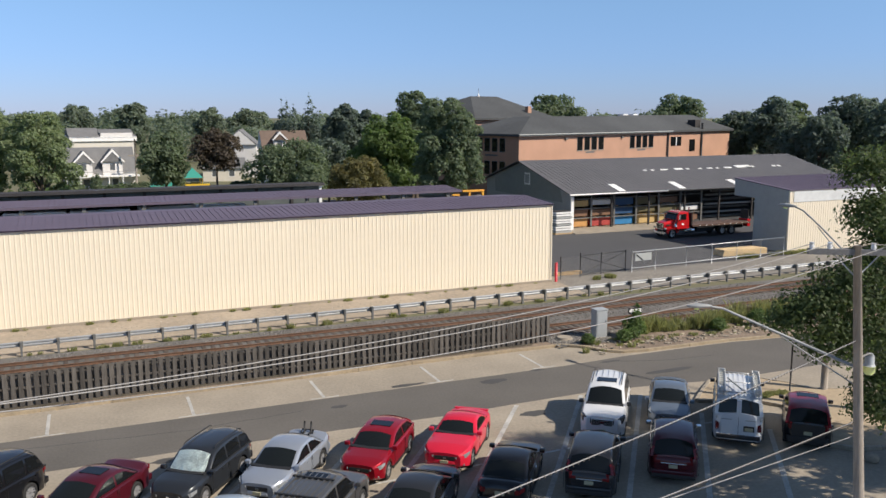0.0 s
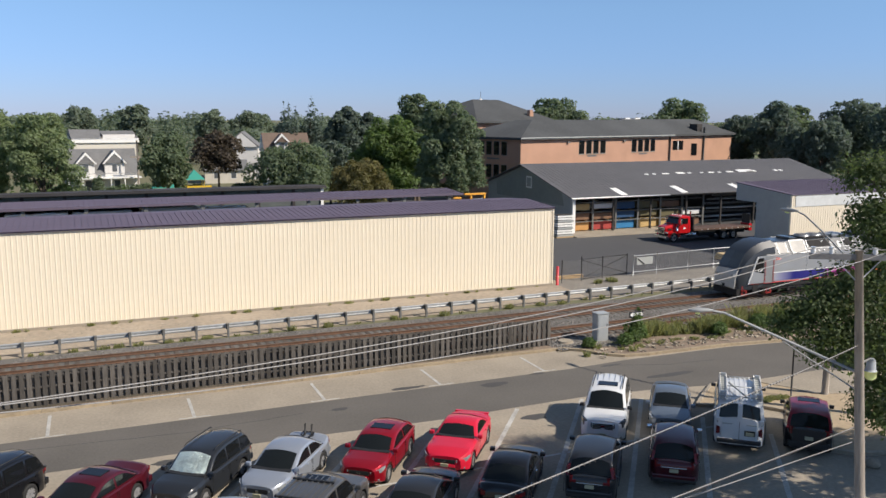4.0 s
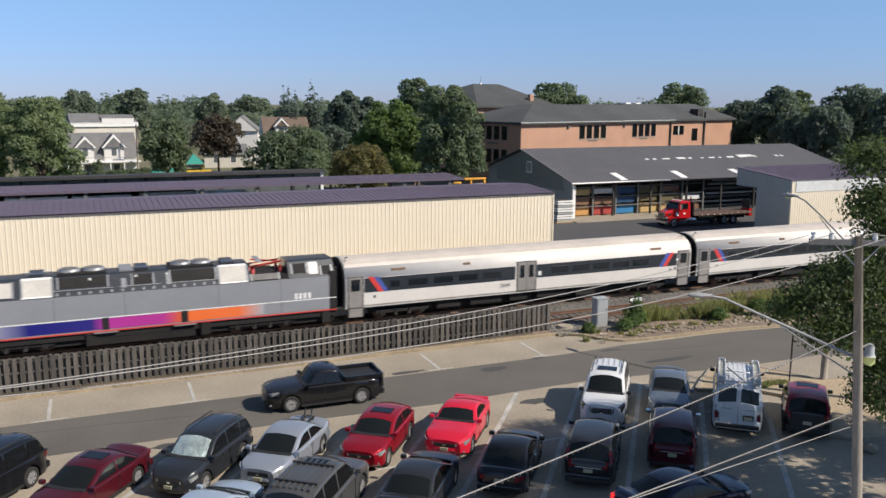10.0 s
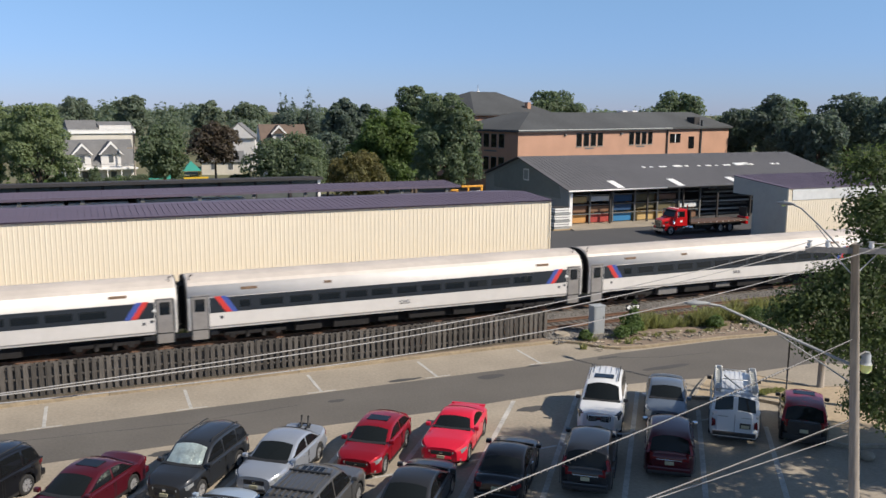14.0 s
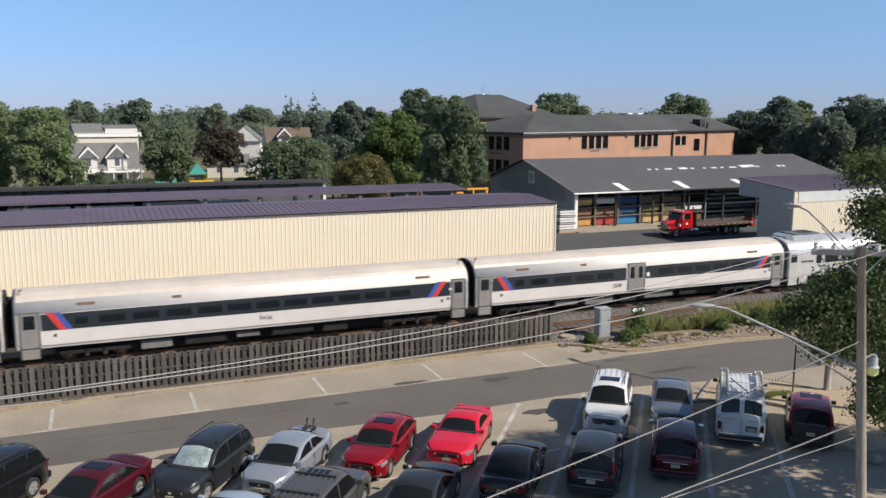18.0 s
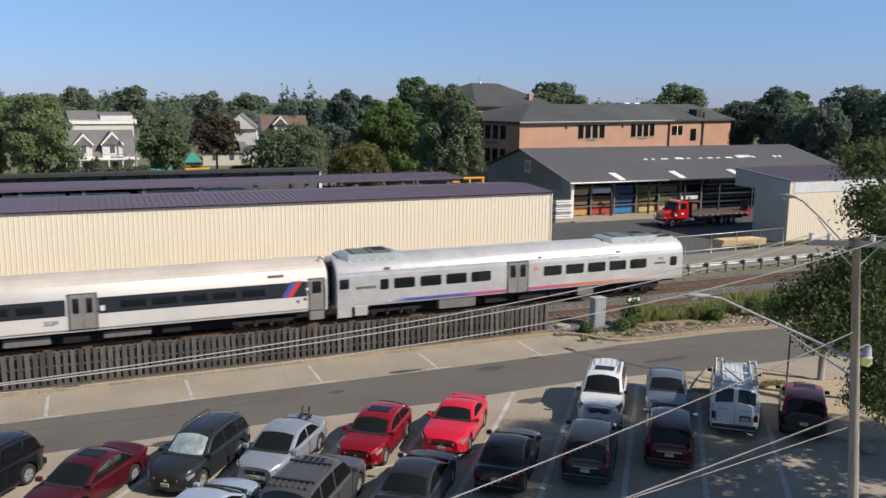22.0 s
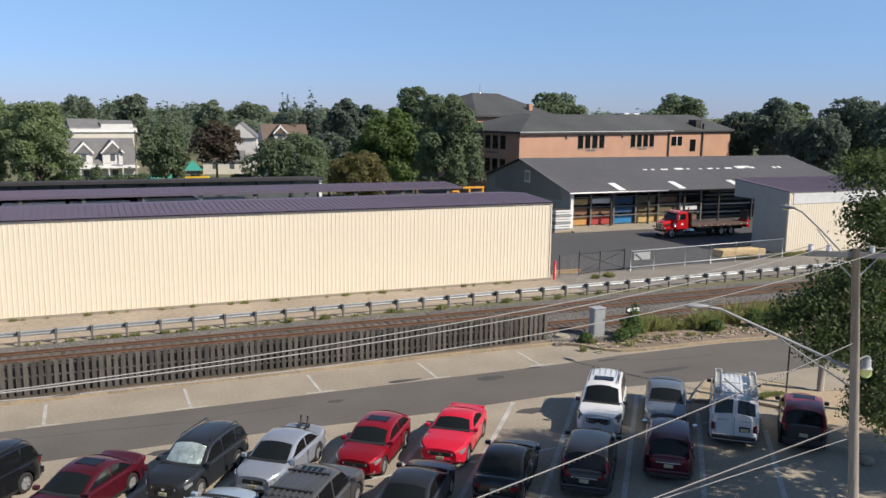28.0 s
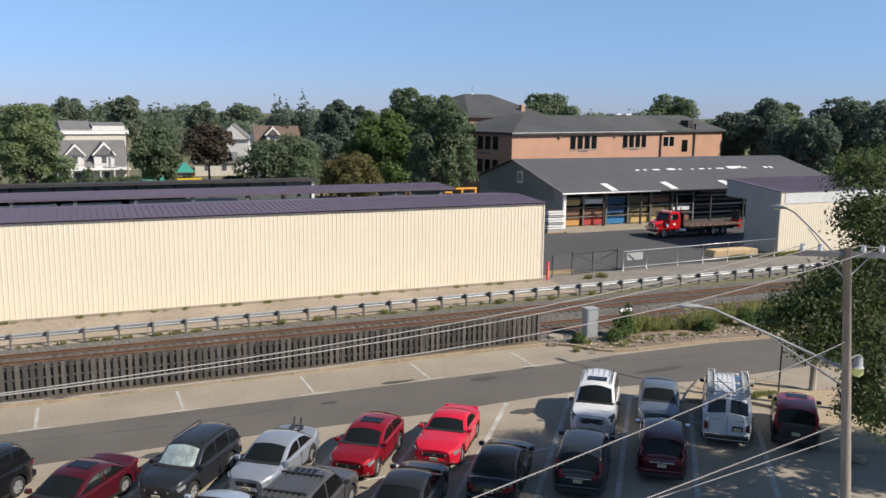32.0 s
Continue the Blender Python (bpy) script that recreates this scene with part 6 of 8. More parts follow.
# far woods up to the horizon
rg = np.random.default_rng(77)
cl = []
for i in range(230):
    u = rg.uniform(-0.30, 1.45)
    dist = rg.uniform(300, 620)
    x, y = dist * math.sin(u), dist * math.cos(u)
    r = rg.uniform(6, 12)
    hh = rg.uniform(8, 14.0 if dist < 420 else 15.5)
    cl.append((x, y, hh * 0.5, r, r, hh * 0.55))
tagged(place("far_woods", leaf_mesh("far_woods", cl, 90000, 0.95, M["leaf_hazed"], 5)), "belt of distant green woods along the horizon", "woods", kind="stuff")
cl = []
for i in range(90):
    u = rg.uniform(-0.25, 1.3)
    dist = rg.uniform(185, 290)
    x, y = dist * math.sin(u), dist * math.cos(u)
    if -8 < x < 60 and y < 215:
        continue
    r = rg.uniform(4, 7)
    hh = rg.uniform(6.5, 11)
    cl.append((x, y, hh * 0.5, r, r, hh * 0.55))
tagged(place("suburban_trees", leaf_mesh("suburban_trees", cl, 50000, 0.55, M["leaf_hazed"], 6)), "scattered green trees between distant houses", "trees", kind="stuff")

# ---- houses ----
M["siding"] = mat("white_siding", (0.66, 0.64, 0.61), 0.6, vary=0.05, scale=2, bump=0.05)
M["cream_wall"] = mat("cream_stucco", (0.62, 0.58, 0.50), 0.7, vary=0.05, scale=2, bump=0.05)
M["roof_grey"] = mat("grey_roof_shingle", (0.17, 0.17, 0.17), 0.85, vary=0.12, scale=2, bump=0.3)
M["roof_brown"] = mat("brown_roof_shingle", (0.16, 0.115, 0.09), 0.85, vary=0.12, scale=2, bump=0.3)


M["house_glass"] = plain("house_window_glass", (0.10, 0.11, 0.12), 0.15)


def house(x, y, w, d, eave, ridge, wall, roof, label, dormers=(), turn=0.0, windows=2, porch=False):
    t = thing("house", pose(x, y, 0, 0, 0, turn), label, "house", "houses beyond the railway")
    part("wall", box(0, w, 0, d, -0.1, eave), wall, t)
    o = 0.4
    part("roof", prism([(-o, eave), (d + o, eave), (d / 2, ridge)], -o, w + o, "x"), roof, t)
    for s in (0.02, w - 0.14):
        part("gable", prism([(0.1, eave), (d - 0.1, eave), (d / 2, ridge - 0.25)], s - 0.5 if s < 1 else s + 0.12, s - 0.41 if s < 1 else s + 0.55, "x"), wall, t)
    for i in range(windows):
        xx = w * (i + 0.7) / (windows + 0.4)
        wn_ = part("window", box(xx - 0.5, xx + 0.5, -0.03, 0.02, 1.0, 2.2), M["house_glass"], t)
        part("frame", box(xx - 0.6, xx + 0.6, -0.025, 0.015, 0.9, 2.3), M["white"], wn_)
    for dx, dw in dormers:
        dz = eave + (ridge - eave) * 0.1
        dm = part("dormer", box(dx - dw / 2, dx + dw / 2, -0.35, d * 0.35, eave - 1.2, dz + 1.5), wall, t, "white gabled dormer")
        part("dormer_roof", prism([(dx - dw / 2 - 0.35, dz + 1.4), (dx + dw / 2 + 0.35, dz + 1.4), (dx, dz + 1.5 + dw * 0.62)], -0.7, d * 0.45, "y"), roof, dm)
        part("gable_trim", prism([(dx - dw / 2 - 0.4, dz + 1.3), (dx - dw / 2 - 0.1, dz + 1.3), (dx, dz + 1.3 + dw * 0.55), (dx + dw / 2 + 0.1, dz + 1.3), (dx + dw / 2 + 0.4, dz + 1.3), (dx, dz + 1.62 + dw * 0.62)], -0.8, -0.68, "y"), M["white"], dm)
        part("window", box(dx - 0.4, dx + 0.4, -0.38, -0.33, dz - 0.1, dz + 1.1), M["house_glass"], dm)
    if porch:
        part("porch_roof", box(-0.5, w + 0.5, -2.2, 0, 2.6, 2.85), M["white"], t)
        for i in range(6):
            part("porch_post", box(w * i / 5 - 0.08, w * i / 5 + 0.08, -2.1, -1.94, 0, 2.6), M["white"], t)
    return t


house(-1.2, 160.5, 11.4, 9, 3.4, 7.6, M["siding"], M["roof_grey"], "white house with a grey roof and gabled dormers", dormers=((3.0, 2.8), (7.7, 3.3)), turn=4, porch=True)
flat = house(0.0, 204, 13.5, 10, 8.3, 9.2, M["cream_wall"], M["roof_grey"], "pale cream house with a low grey roof", turn=6)
part("parapet", box(-0.3, 13.8, -0.35, -0.05, 7.5, 8.45), M["white"], flat, "white parapet")
part("upper_storey", box(6.2, 13.0, 0.2, 7, 8.3, 9.3), M["siding"], flat)
part("roof_slope", prism([(-0.4, 8.4), (9.0, 8.4), (4.0, 10.4)], -0.4, 6.0, "x"), M["roof_grey"], flat)
part("roof_slope", prism([(0.5, 9.3), (6.8, 9.3), (3.6, 10.1)], 6.0, 13.2, "x"), M["roof_grey"], flat)
house(36.2, 183, 9, 6.8, 7.0, 10.2, M["siding"], M["roof_grey"], "white two-storey house with a pale gable", turn=75)
house(30.2, 145.5, 7.2, 8, 7.4, 10.6, M["siding"], M["roof_brown"], "white house with a brown roof and dormer", dormers=((2.6, 2.0),), turn=-6)
house(24, 176, 8, 7, 2.6, 4.6, M["cream_wall"], M["roof_grey"], "low pale house beside the playground", turn=-10)

# hedge and clipped shrub before the white house
for i, (x, y, wd, ht) in enumerate(((-3.5, 152, 2.6, 2.1), (0.4, 152.3, 2.4, 2.0), (3.4, 151.5, 1.1, 3.7), (6.6, 152.2, 2.4, 2.1), (10.2, 152.4, 2.6, 2.2), (19.5, 158.5, 2.4, 1.3), (28.5, 158.0, 2.6, 1.4))):
    ob = thing("hedge_shrub", pose(x, y, -0.03), "tall clipped green shrub before the white house" if ht > 3 else "low dark green hedge shrub near the houses", "shrub", "shrubs near the houses")
    part("stem", tube([(0, 0, -0.2), (0, 0, ht * 0.6)], 0.06, 6), M["bark"], ob)
    place("leaves", leaf_mesh("hedge_leaves", [(0, 0, ht * 0.42, wd * 0.9, 0.9, ht * 0.45), (wd * 0.3, 0.1, ht * 0.6, wd * 0.5, 0.7, ht * 0.4), (-wd * 0.35, 0, ht * 0.5, wd * 0.5, 0.7, ht * 0.42)], 1500, 0.16, M["leaf_dark"], 120 + i), ob)

# playground
M["tent_green"] = plain("green_canvas", (0.02, 0.24, 0.19), 0.7)
M["play_yellow"] = plain("yellow_plastic", (0.65, 0.42, 0.03), 0.5)
play = thing("playground", pose(15.6, 152.5, -0.3), "playground with green canopies and yellow railings", "playground")
for dx, w, h in ((-1.4, 2.4, 3.4), (3.4, 1.6, 4.6)):
    bm = bmesh.new()
    ap = bm.verts.new((dx, 0, h))
    cs = [bm.verts.new((dx + sx * w, sy * w, h - 1.7)) for sx, sy in ((-1, -1), (1, -1), (1, 1), (-1, 1))]
    for i in range(4):
        bm.faces.new((cs[i], cs[(i + 1) % 4], ap))
    bm.faces.new(cs[::-1])
    part("canopy", bm, M["tent_green"], play, "green pyramid canopy")
    for sx in (-1, 1):
        for sy in (-1, 1):
            part("canopy_post", tube([(dx + sx * w * 0.9, sy * w * 0.9, 0), (dx + sx * w * 0.9, sy * w * 0.9, h - 1.6)], 0.06, 6), M["play_yellow"], play)
part("railing", box(1.0, 6.0, -2.0, -1.9, 1.2, 1.9), M["play_yellow"], play)

# far wooden utility pole beside the houses
fp = thing("utility_pole", pose(10.2, 158, 0), "distant brown utility pole with a crossarm", "utility pole")
part("pole", tube([(0, 0, -0.2), (0, 0, 9.2)], [0.17, 0.12], 8), M["pole"], fp)
part("crossarm", box(-1.2, 1.2, -0.06, 0.06, 6.2, 6.45), M["pole"], fp)

# ---- school ----
SC = pose(62.8, 115.0, 0, 0, 0, 17.5)
school.matrix_basis = SC
SL, SD, SE = 39.2, 15.0, 10.0


def bk_window(parent, x, z0, z1, w=0.85, side=False):
    if side:
        wn_ = part("window", box(-0.05, 0.02, x, x + w, z0, z1), M["glass"], parent)
        part("frame", box(-0.03, 0.01, x - 0.08, x + w + 0.08, z0 - 0.1, z1 + 0.08), M["white"] if False else M["darkpost"], wn_)
    else:
        wn_ = part("window", box(x, x + w, -0.05, 0.02, z0, z1), M["glass"], parent)
        part("frame", box(x - 0.08, x + w + 0.08, -0.03, 0.01, z0 - 0.1, z1 + 0.08), M["darkpost"], wn_)
        part("sill", box(x - 0.12, x + w + 0.12, -0.1, 0.0, z0 - 0.18, z0 - 0.1), M["concrete"], wn_)


part("wall", box(0, SL, 0, 13.0, -0.1, SE), M["brick"], school, "orange brick wall")
part("wall", box(0, 18.8, 13.01, SD, -0.1, SE), M["brick"], school)
part("roof", hip_roof(0, SL, 0, 13.0, SE + 0.35, 2.66, 0.6, 9.4, 3.5), M["shingle"], school, "dark green-grey shingled hip roof")
bm = bmesh.new()
rv = [bm.verts.new(q) for q in ((-0.6, 6.6, SE + 0.3), (19.4, 6.6, SE + 0.3), (9.4, 6.6, SE + 2.98), (-0.6, SD + 0.6, SE + 0.3), (19.4, SD + 0.6, SE + 0.3), (9.4, 10.0, SE + 2.98))]
for q in ((0, 3, 5, 2), (1, 2, 5, 4), (3, 4, 5), (0, 2, 1), (0, 1, 4, 3)):
    bm.faces.new([rv[i] for i in q])
bmesh.ops.recalc_face_normals(bm, faces=bm.faces)
part("rear_wing_roof", bm, M["shingle"], school)
part("fascia", box(-0.62, SL + 0.62, -0.66, -0.6, SE + 0.2, SE + 0.36), M["greywall"], school)
part("wall", box(SL + 0.01, 64.4, 2.5, 14.5, -0.1, SE - 0.1), M["brick"], school)
part("roof", hip_roof(SL + 0.4, 64.4, 2.5, 14.5, SE + 0.33, 2.8, 0.6, -4.0, 4.7), M["shingle"], school)
for g0 in (14.2, 28.3):
    for i in range(4):
        bk_window(school, g0 - 0.45 + 1.83 * i, 7.55, 9.6, 1.25)
    part("vent", box(g0 + 1.7, g0 + 4.0, -0.03, 0.0, 7.0, 7.25), M["darkpost"], school)
for z0 in (7.6, 4.0):
    for i in range(4):
        bk_window(school, 3.0 + 1.7 * i, z0, z0 + 2.0, 1.1, side=True)
    part("side_vent", box(-0.03, 0.0, 4.6, 7.4, z0 - 0.75, z0 - 0.5), M["darkpost"], school)
blk = part("annex_window", box(43.8, 47.2, 2.44, 2.52, 7.4, 9.1), M["glass"], school)
part("mullion", box(45.4, 45.6, 2.41, 2.5, 7.4, 9.1), M["white"], blk)
part("annex_door", box(50.0, 51.9, 2.44, 2.52, 6.2, 8.5), M["glass"], school)
part("drain_pipe", tube([(SL - 0.2, -0.2, 0), (SL - 0.2, -0.2, 10.0)], 0.16, 8), M["darkpost"], school)
part("chimney", box(52.4, 54.2, 2.9, 4.6, 9.5, 12.2), M["shade_black"], school)
part("drain_pipe", tube([(54.0, 2.3, 0), (54.0, 2.3, 11.6)], 0.2, 8), M["darkpost"], school)
for x in (10.6, 25.2):
    part("wall_lamp", box(x, x + 0.5, -0.3, 0.0, 9.3, 9.6, 0.03), M["darkpost"], school)
for x in (40.3, 43.4):
    part("roof_unit", box(x, x + 1.5, 11, 12.4, 10.4, 13.35, 0.05), M["white"], school)
sch2 = thing("school_hall", pose(70.6, 146.6, 0, 0, 0, 17.5), "older brick school hall with a dark hip roof", "school")
part("wall", box(0, 21.5, 0, 22, -0.1, 12.2), M["brick"], sch2)
part("roof", hip_roof(0, 21.5, 0, 22, 12.6, 4.4, 0.8, 9.0, 5.0), M["shingle"], sch2)
part("chimney", box(16.4, 17.4, 1.8, 2.6, 12.0, 14.9), M["brick"], sch2)
part("finial", tube([(11.2, 11, 16.8), (11.2, 11, 18.6)], [0.08, 0.04], 6), M["steel"], sch2)
part("cupola_base", prism([(10.8, 16.8), (11.6, 16.8), (11.2, 17.3)], 10.8, 11.2, "y"), M["white"], sch2)

# ---- sheds behind the long shed ----
s2 = thing("open_shed", pose(0, 0, 0), "open-sided lumber shed with a purple roof", "shed")
sheet_roof(s2, -60, 34.2, 74.0, 6.2, 78.0, 6.42, 0.41, M["purple"])
part("eave_trim", box(-60, 34.22, 73.9, 73.99, 6.04, 6.24), M["purple"], s2)
# near-black wall colour carries the shade under the open roof
part("back_wall", box(-60, 8.0, 77.7, 77.85, -0.1, 6.3), M["shade_black"], s2)
part("end_beam", box(33.0, 33.15, 74.3, 77.7, 5.8, 6.1), M["purple"], s2)
for i in range(20):
    part("post", box(32.7 - 4.6 * i, 33.0 - 4.6 * i, 74.1, 74.35, 0, 6.05), M["darkpost"], s2)
# heights fit the gap seen from the camera; whitened to offset the roof's shade
for i in range(12):
    b = thing("lumber_bundle", pose(12 - 5.1 * i + random.uniform(-0.5, 0.5), 75.9, 0), "whitened tall lumber bundle sized to show below the open shed's eave", "lumber bundle", "bundles in the open shed")
    part("wrap", box(-2.3, 2.3, -1.0, 1.0, 0.0, random.choice((5.6, 5.7, 5.8)), 0.05), M[("white", "greywall", "steel", "white")[i % 4]], b)
s3 = thing("long_dark_shed", pose(0, 0, 0), "long low shed with a dark sloping roof", "shed")
M["shed_wall"] = mat("dull_grey_green_boards", (0.10, 0.115, 0.11), 0.9, vary=0.15, scale=1, bump=0.1)
M["tar_roof"] = mat("dark_tar_roof", (0.045, 0.042, 0.045), 0.8, vary=0.15, scale=1, bump=0.1)
sheet_roof(s3, -60, 25.0, 89.6, 6.08, 95.0, 5.8, 0.5, M["tar_roof"], ribs=False)
part("fascia", box(-60, 25.0, 89.5, 89.6, 5.8, 6.06), M["tar_roof"], s3)
part("wall", box(-60, 24.6, 90.0, 90.15, -0.1, 5.98), M["shed_wall"], s3)
part("end_wall", prism([(90.0, -0.1), (94.3, -0.1), (94.3, 5.7), (90.0, 5.95)], 24.61, 24.8, "x"), M["white"], s3, "white end wall")
part("back_wall", box(-60, 24.6, 94.2, 94.35, -0.1, 5.7), M["shade_black"], s3)
for i in range(22):
    part("wall_post", box(21.3 - 3.75 * i, 21.6 - 3.75 * i, 89.85, 89.99, -0.1, 5.9), M["shade_black"], s3)
part("corner_post", box(24.45, 24.75, 89.8, 89.98, -0.1, 5.95), M["white"], s3)

# ---- stake truck behind the sheds ----
M["bus_yellow"] = mat("machine_yellow", (0.72, 0.34, 0.04), 0.45, vary=0.06, scale=2, bump=0.0, coat=0.3)
yt = thing("loader_frame", pose(43.2, 90.0, 0), "yellow steel loader frame standing behind the sheds", "loader")
part("top_beam", box(-1.5, 1.3, -0.2, 0.2, 4.4, 4.62, 0.03), M["bus_yellow"], yt)
for x in (-0.6, 1.15):
    part("upright", box(x - 0.1, x + 0.1, -0.16, 0.16, 0, 4.4), M["bus_yellow"], yt)
part("boom", box(-2.8, -1.9, -0.16, 0.16, 4.0, 4.2, 0.03), M["bus_yellow"], yt)
part("boom_post", box(-2.05, -1.87, -0.14, 0.14, 0.0, 4.0), M["bus_yellow"], yt)
part("counterweight", box(-3.0, 1.5, -0.9, 0.9, 0.3, 1.2, 0.08), M["bus_yellow"], yt)
part("cab_roof", box(-0.3, 1.45, -0.8, 0.8, 3.6, 3.9, 0.06), M["white"], yt, "white cab roof")
for x in (-2.4, 0.6):
    for sy in (-0.9, 0.9):
        wheel(yt, x, sy, 0.5, 0.3)

# white delivery truck between the sheds
dt = thing("delivery_truck", pose(23.2, 87.2, 0), "white box truck parked between the sheds", "truck")
part("cargo_box", box(-1.6, 1.9, -1.1, 1.1, 0.9, 3.85, 0.05), M["white"], dt)
part("cab", loft([rounded_ring(-3.2, -1.65, 1.0, 0.6, 0.15), rounded_ring(-3.2, -1.65, 1.0, 1.6, 0.15), rounded_ring(-2.7, -1.65, 0.9, 2.5, 0.2)]), M["white"], dt)
part("windscreen", box(-3.0, -2.85, -0.8, 0.8, 1.65, 2.3), M["glass"], dt)
for x in (-2.5, 1.1):
    for s in (-1, 1):
        wheel(dt, x, s * 0.92, 0.4, 0.24)
# ---- lumber in the warehouse bays ----
M["gable_grey"] = mat("grey_green_panel", (0.26, 0.285, 0.26), 0.7, vary=0.06, scale=1.5, bump=0.05)
def pack(x0, x1, z0, z1, col, label, y=84.9, d=3.6):
    t = thing("lumber_pack", pose(x0, y, z0), label, "lumber pack", "packs on the warehouse racks")
    part("wrapped_pack", box(0.06, x1 - x0 - 0.06, 0, d, 0.1, z1 - z0 - 0.04, 0.03), M[col], t)
    for f in (0.2, 0.8):
        part("bearer", box((x1 - x0) * f - 0.06, (x1 - x0) * f + 0.06, 0.05, d, 0, 0.1), M["wood"], t)
    return t


for nm, c in (("pack_orange", (0.58, 0.30, 0.10)), ("pack_red", (0.42, 0.06, 0.05)), ("pack_blue", (0.03, 0.20, 0.42)), ("pack_tan", (0.55, 0.38, 0.16)), ("pack_white", (0.7, 0.7, 0.68)), ("pack_olive", (0.14, 0.12, 0.06)), ("pack_navy", (0.02, 0.07, 0.16)), ("pack_brown", (0.22, 0.12, 0.07))):
    M[nm] = mat(nm + "_wrap", c, 0.55, vary=0.08, scale=3, bump=0.05)
COL = [53.1, 56.1, 59.35, 62.55, 65.9, 69.2, 72.5]
TABLE = [(0, 0.12, 1.2, "pack_orange"), (1, 0.12, 1.2, "pack_red"), (2, 0.12, 1.25, "pack_blue"), (3, 0.12, 1.35, "pack_tan"), (0, 2.5, 3.35, "pack_tan"), (1, 2.62, 3.35, "pack_white"), (2, 2.45, 3.4, "pack_navy"), (3, 2.45, 3.4, "pack_olive"), (4, 2.5, 3.3, "pack_brown"), (0, 1.35, 2.3, "pack_brown"), (1, 1.35, 2.2, "pack_brown"), (2, 1.4, 2.3, "pack_navy"), (3, 1.5, 2.3, "pack_olive"), (4, 0.12, 1.1, "pack_tan"), (4, 1.3, 2.2, "pack_olive"), (5, 0.12, 1.0, "pack_brown"), (5, 1.4, 2.1, "pack_white")]
NAME = {"pack_orange": "orange", "pack_red": "red", "pack_blue": "blue", "pack_tan": "tan", "pack_white": "white", "pack_olive": "olive", "pack_navy": "dark blue", "pack_brown": "brown"}
for c, z0, z1, col in TABLE:
    pack(COL[c] + 0.12, COL[c + 1] - 0.25, z0, z1, col, NAME[col] + " wrapped pack of lumber on the warehouse rack")
rack = thing("cantilever_rack", pose(0, 84.6, 0), "dark steel storage rack in the warehouse front", "storage rack")
for i, x in enumerate(COL):
    part("upright", box(x - 0.12, x + 0.1, 0, 0.2, 0.1, 4.0), M["darkpost"], rack)
for z in (1.26, 2.36, 3.5):
    part("shelf_beam", box(COL[0], COL[-1], 0.02, 0.16, z - 0.06, z + 0.06), M["darkpost"], rack)
for i in range(7):
    y0 = 85.5 + 0.4 * (i % 3)
    p = thing("pipe_bundle", pose(73.5 + 0.4 * i, y0 + 1.2, 0.1 + 0.55 * i), "long pale pipes on a dark rack", "pipe bundle", "pipe bundles")
    part("pipe", tube([(0, 0, 0.12), (8.5, 0, 0.12)], 0.12, 8), M["steel"] if i % 2 else M["darkpost"], p)
    part("pipe", tube([(0, 0.3, 0.12), (8.5, 0.3, 0.12)], 0.12, 8), M["steel"] if i % 2 == 0 else M["darkpost"], p)

# skylights and bare patches on the warehouse roof
def on_roof(x0, x1, y0, y1, name, label):
    z = lambda y: WH + 0.1 + (y - (WY0 - 0.5)) / (WYR - WY0 + 0.5) * (WZR - WH - 0.1) + 0.05
    bm = loft([[(x0, y0, z(y0)), (x1, y0, z(y0)), (x1, y1, z(y1)), (x0, y1, z(y1))], [(x0, y0, z(y0) - 0.05), (x1, y0, z(y0) - 0.05), (x1, y1, z(y1) - 0.05), (x0, y1, z(y1) - 0.05)]])
    part(name, bm, M["white"], ware, label)


for x in (59.1, 68.0, 77.2):
    on_roof(x, x + 0.95, 83.4, 85.8, "skylight", "translucent white roof panel")
random.seed(9)
for x, w, d in ((67.9, 0.6, 0.3), (69.3, 0.5, 0.3), (71.0, 1.2, 0.3), (73.6, 1.4, 0.5), (75.6, 0.6, 0.3), (77.9, 0.5, 0.25), (79.4, 1.0, 0.3), (81.2, 0.5, 0.25), (82.8, 1.3, 0.35), (85.2, 2.9, 0.9), (86.6, 2.0, 0.5), (92.3, 0.6, 0.5), (93.4, 0.5, 0.5)):
    x = 67.6 + (x - 67.9) * 0.9
    on_roof(x, x + w * 0.9, 90.2, 90.2 + d, "repair_patch", "white repair patch")
part("gable_panel", prism([(85.6, 3.1), (103.0, 3.1), (103.0, 4.9), (95.6, 7.2), (86.2, 4.7)], WX0 - 0.03, WX0 - 0.005, "x"), M["gable_grey"], ware, "darker grey gable panel")
g = part("gable_window", box(WX0 - 0.06, WX0 - 0.02, 93.4, 94.8, 4.6, 6.1), M["white"], ware)
part("pane", box(WX0 - 0.08, WX0 - 0.05, 93.6, 94.6, 4.8, 5.9), M["greywall"], g)
part("gutter", tube([(WX0 - 0.6, WY0 - 0.56, WH + 0.02), (66.0, WY0 - 0.56, WH + 0.02)], 0.09, 6), M["white"], ware, "white gutter")
part("downpipe", tube([(WX0 - 0.1, WY0 - 0.5, WH), (WX0 - 0.1, WY0 - 0.1, WH - 0.5), (WX0 - 0.1, WY0 - 0.1, 0.1)], 0.06, 6), M["white"], ware)
part("corner_post", box(WX0 - 0.02, WX0 + 0.3, WY0 - 0.02, WY0 + 0.3, -0.1, WH - 0.02), M["white"], ware)

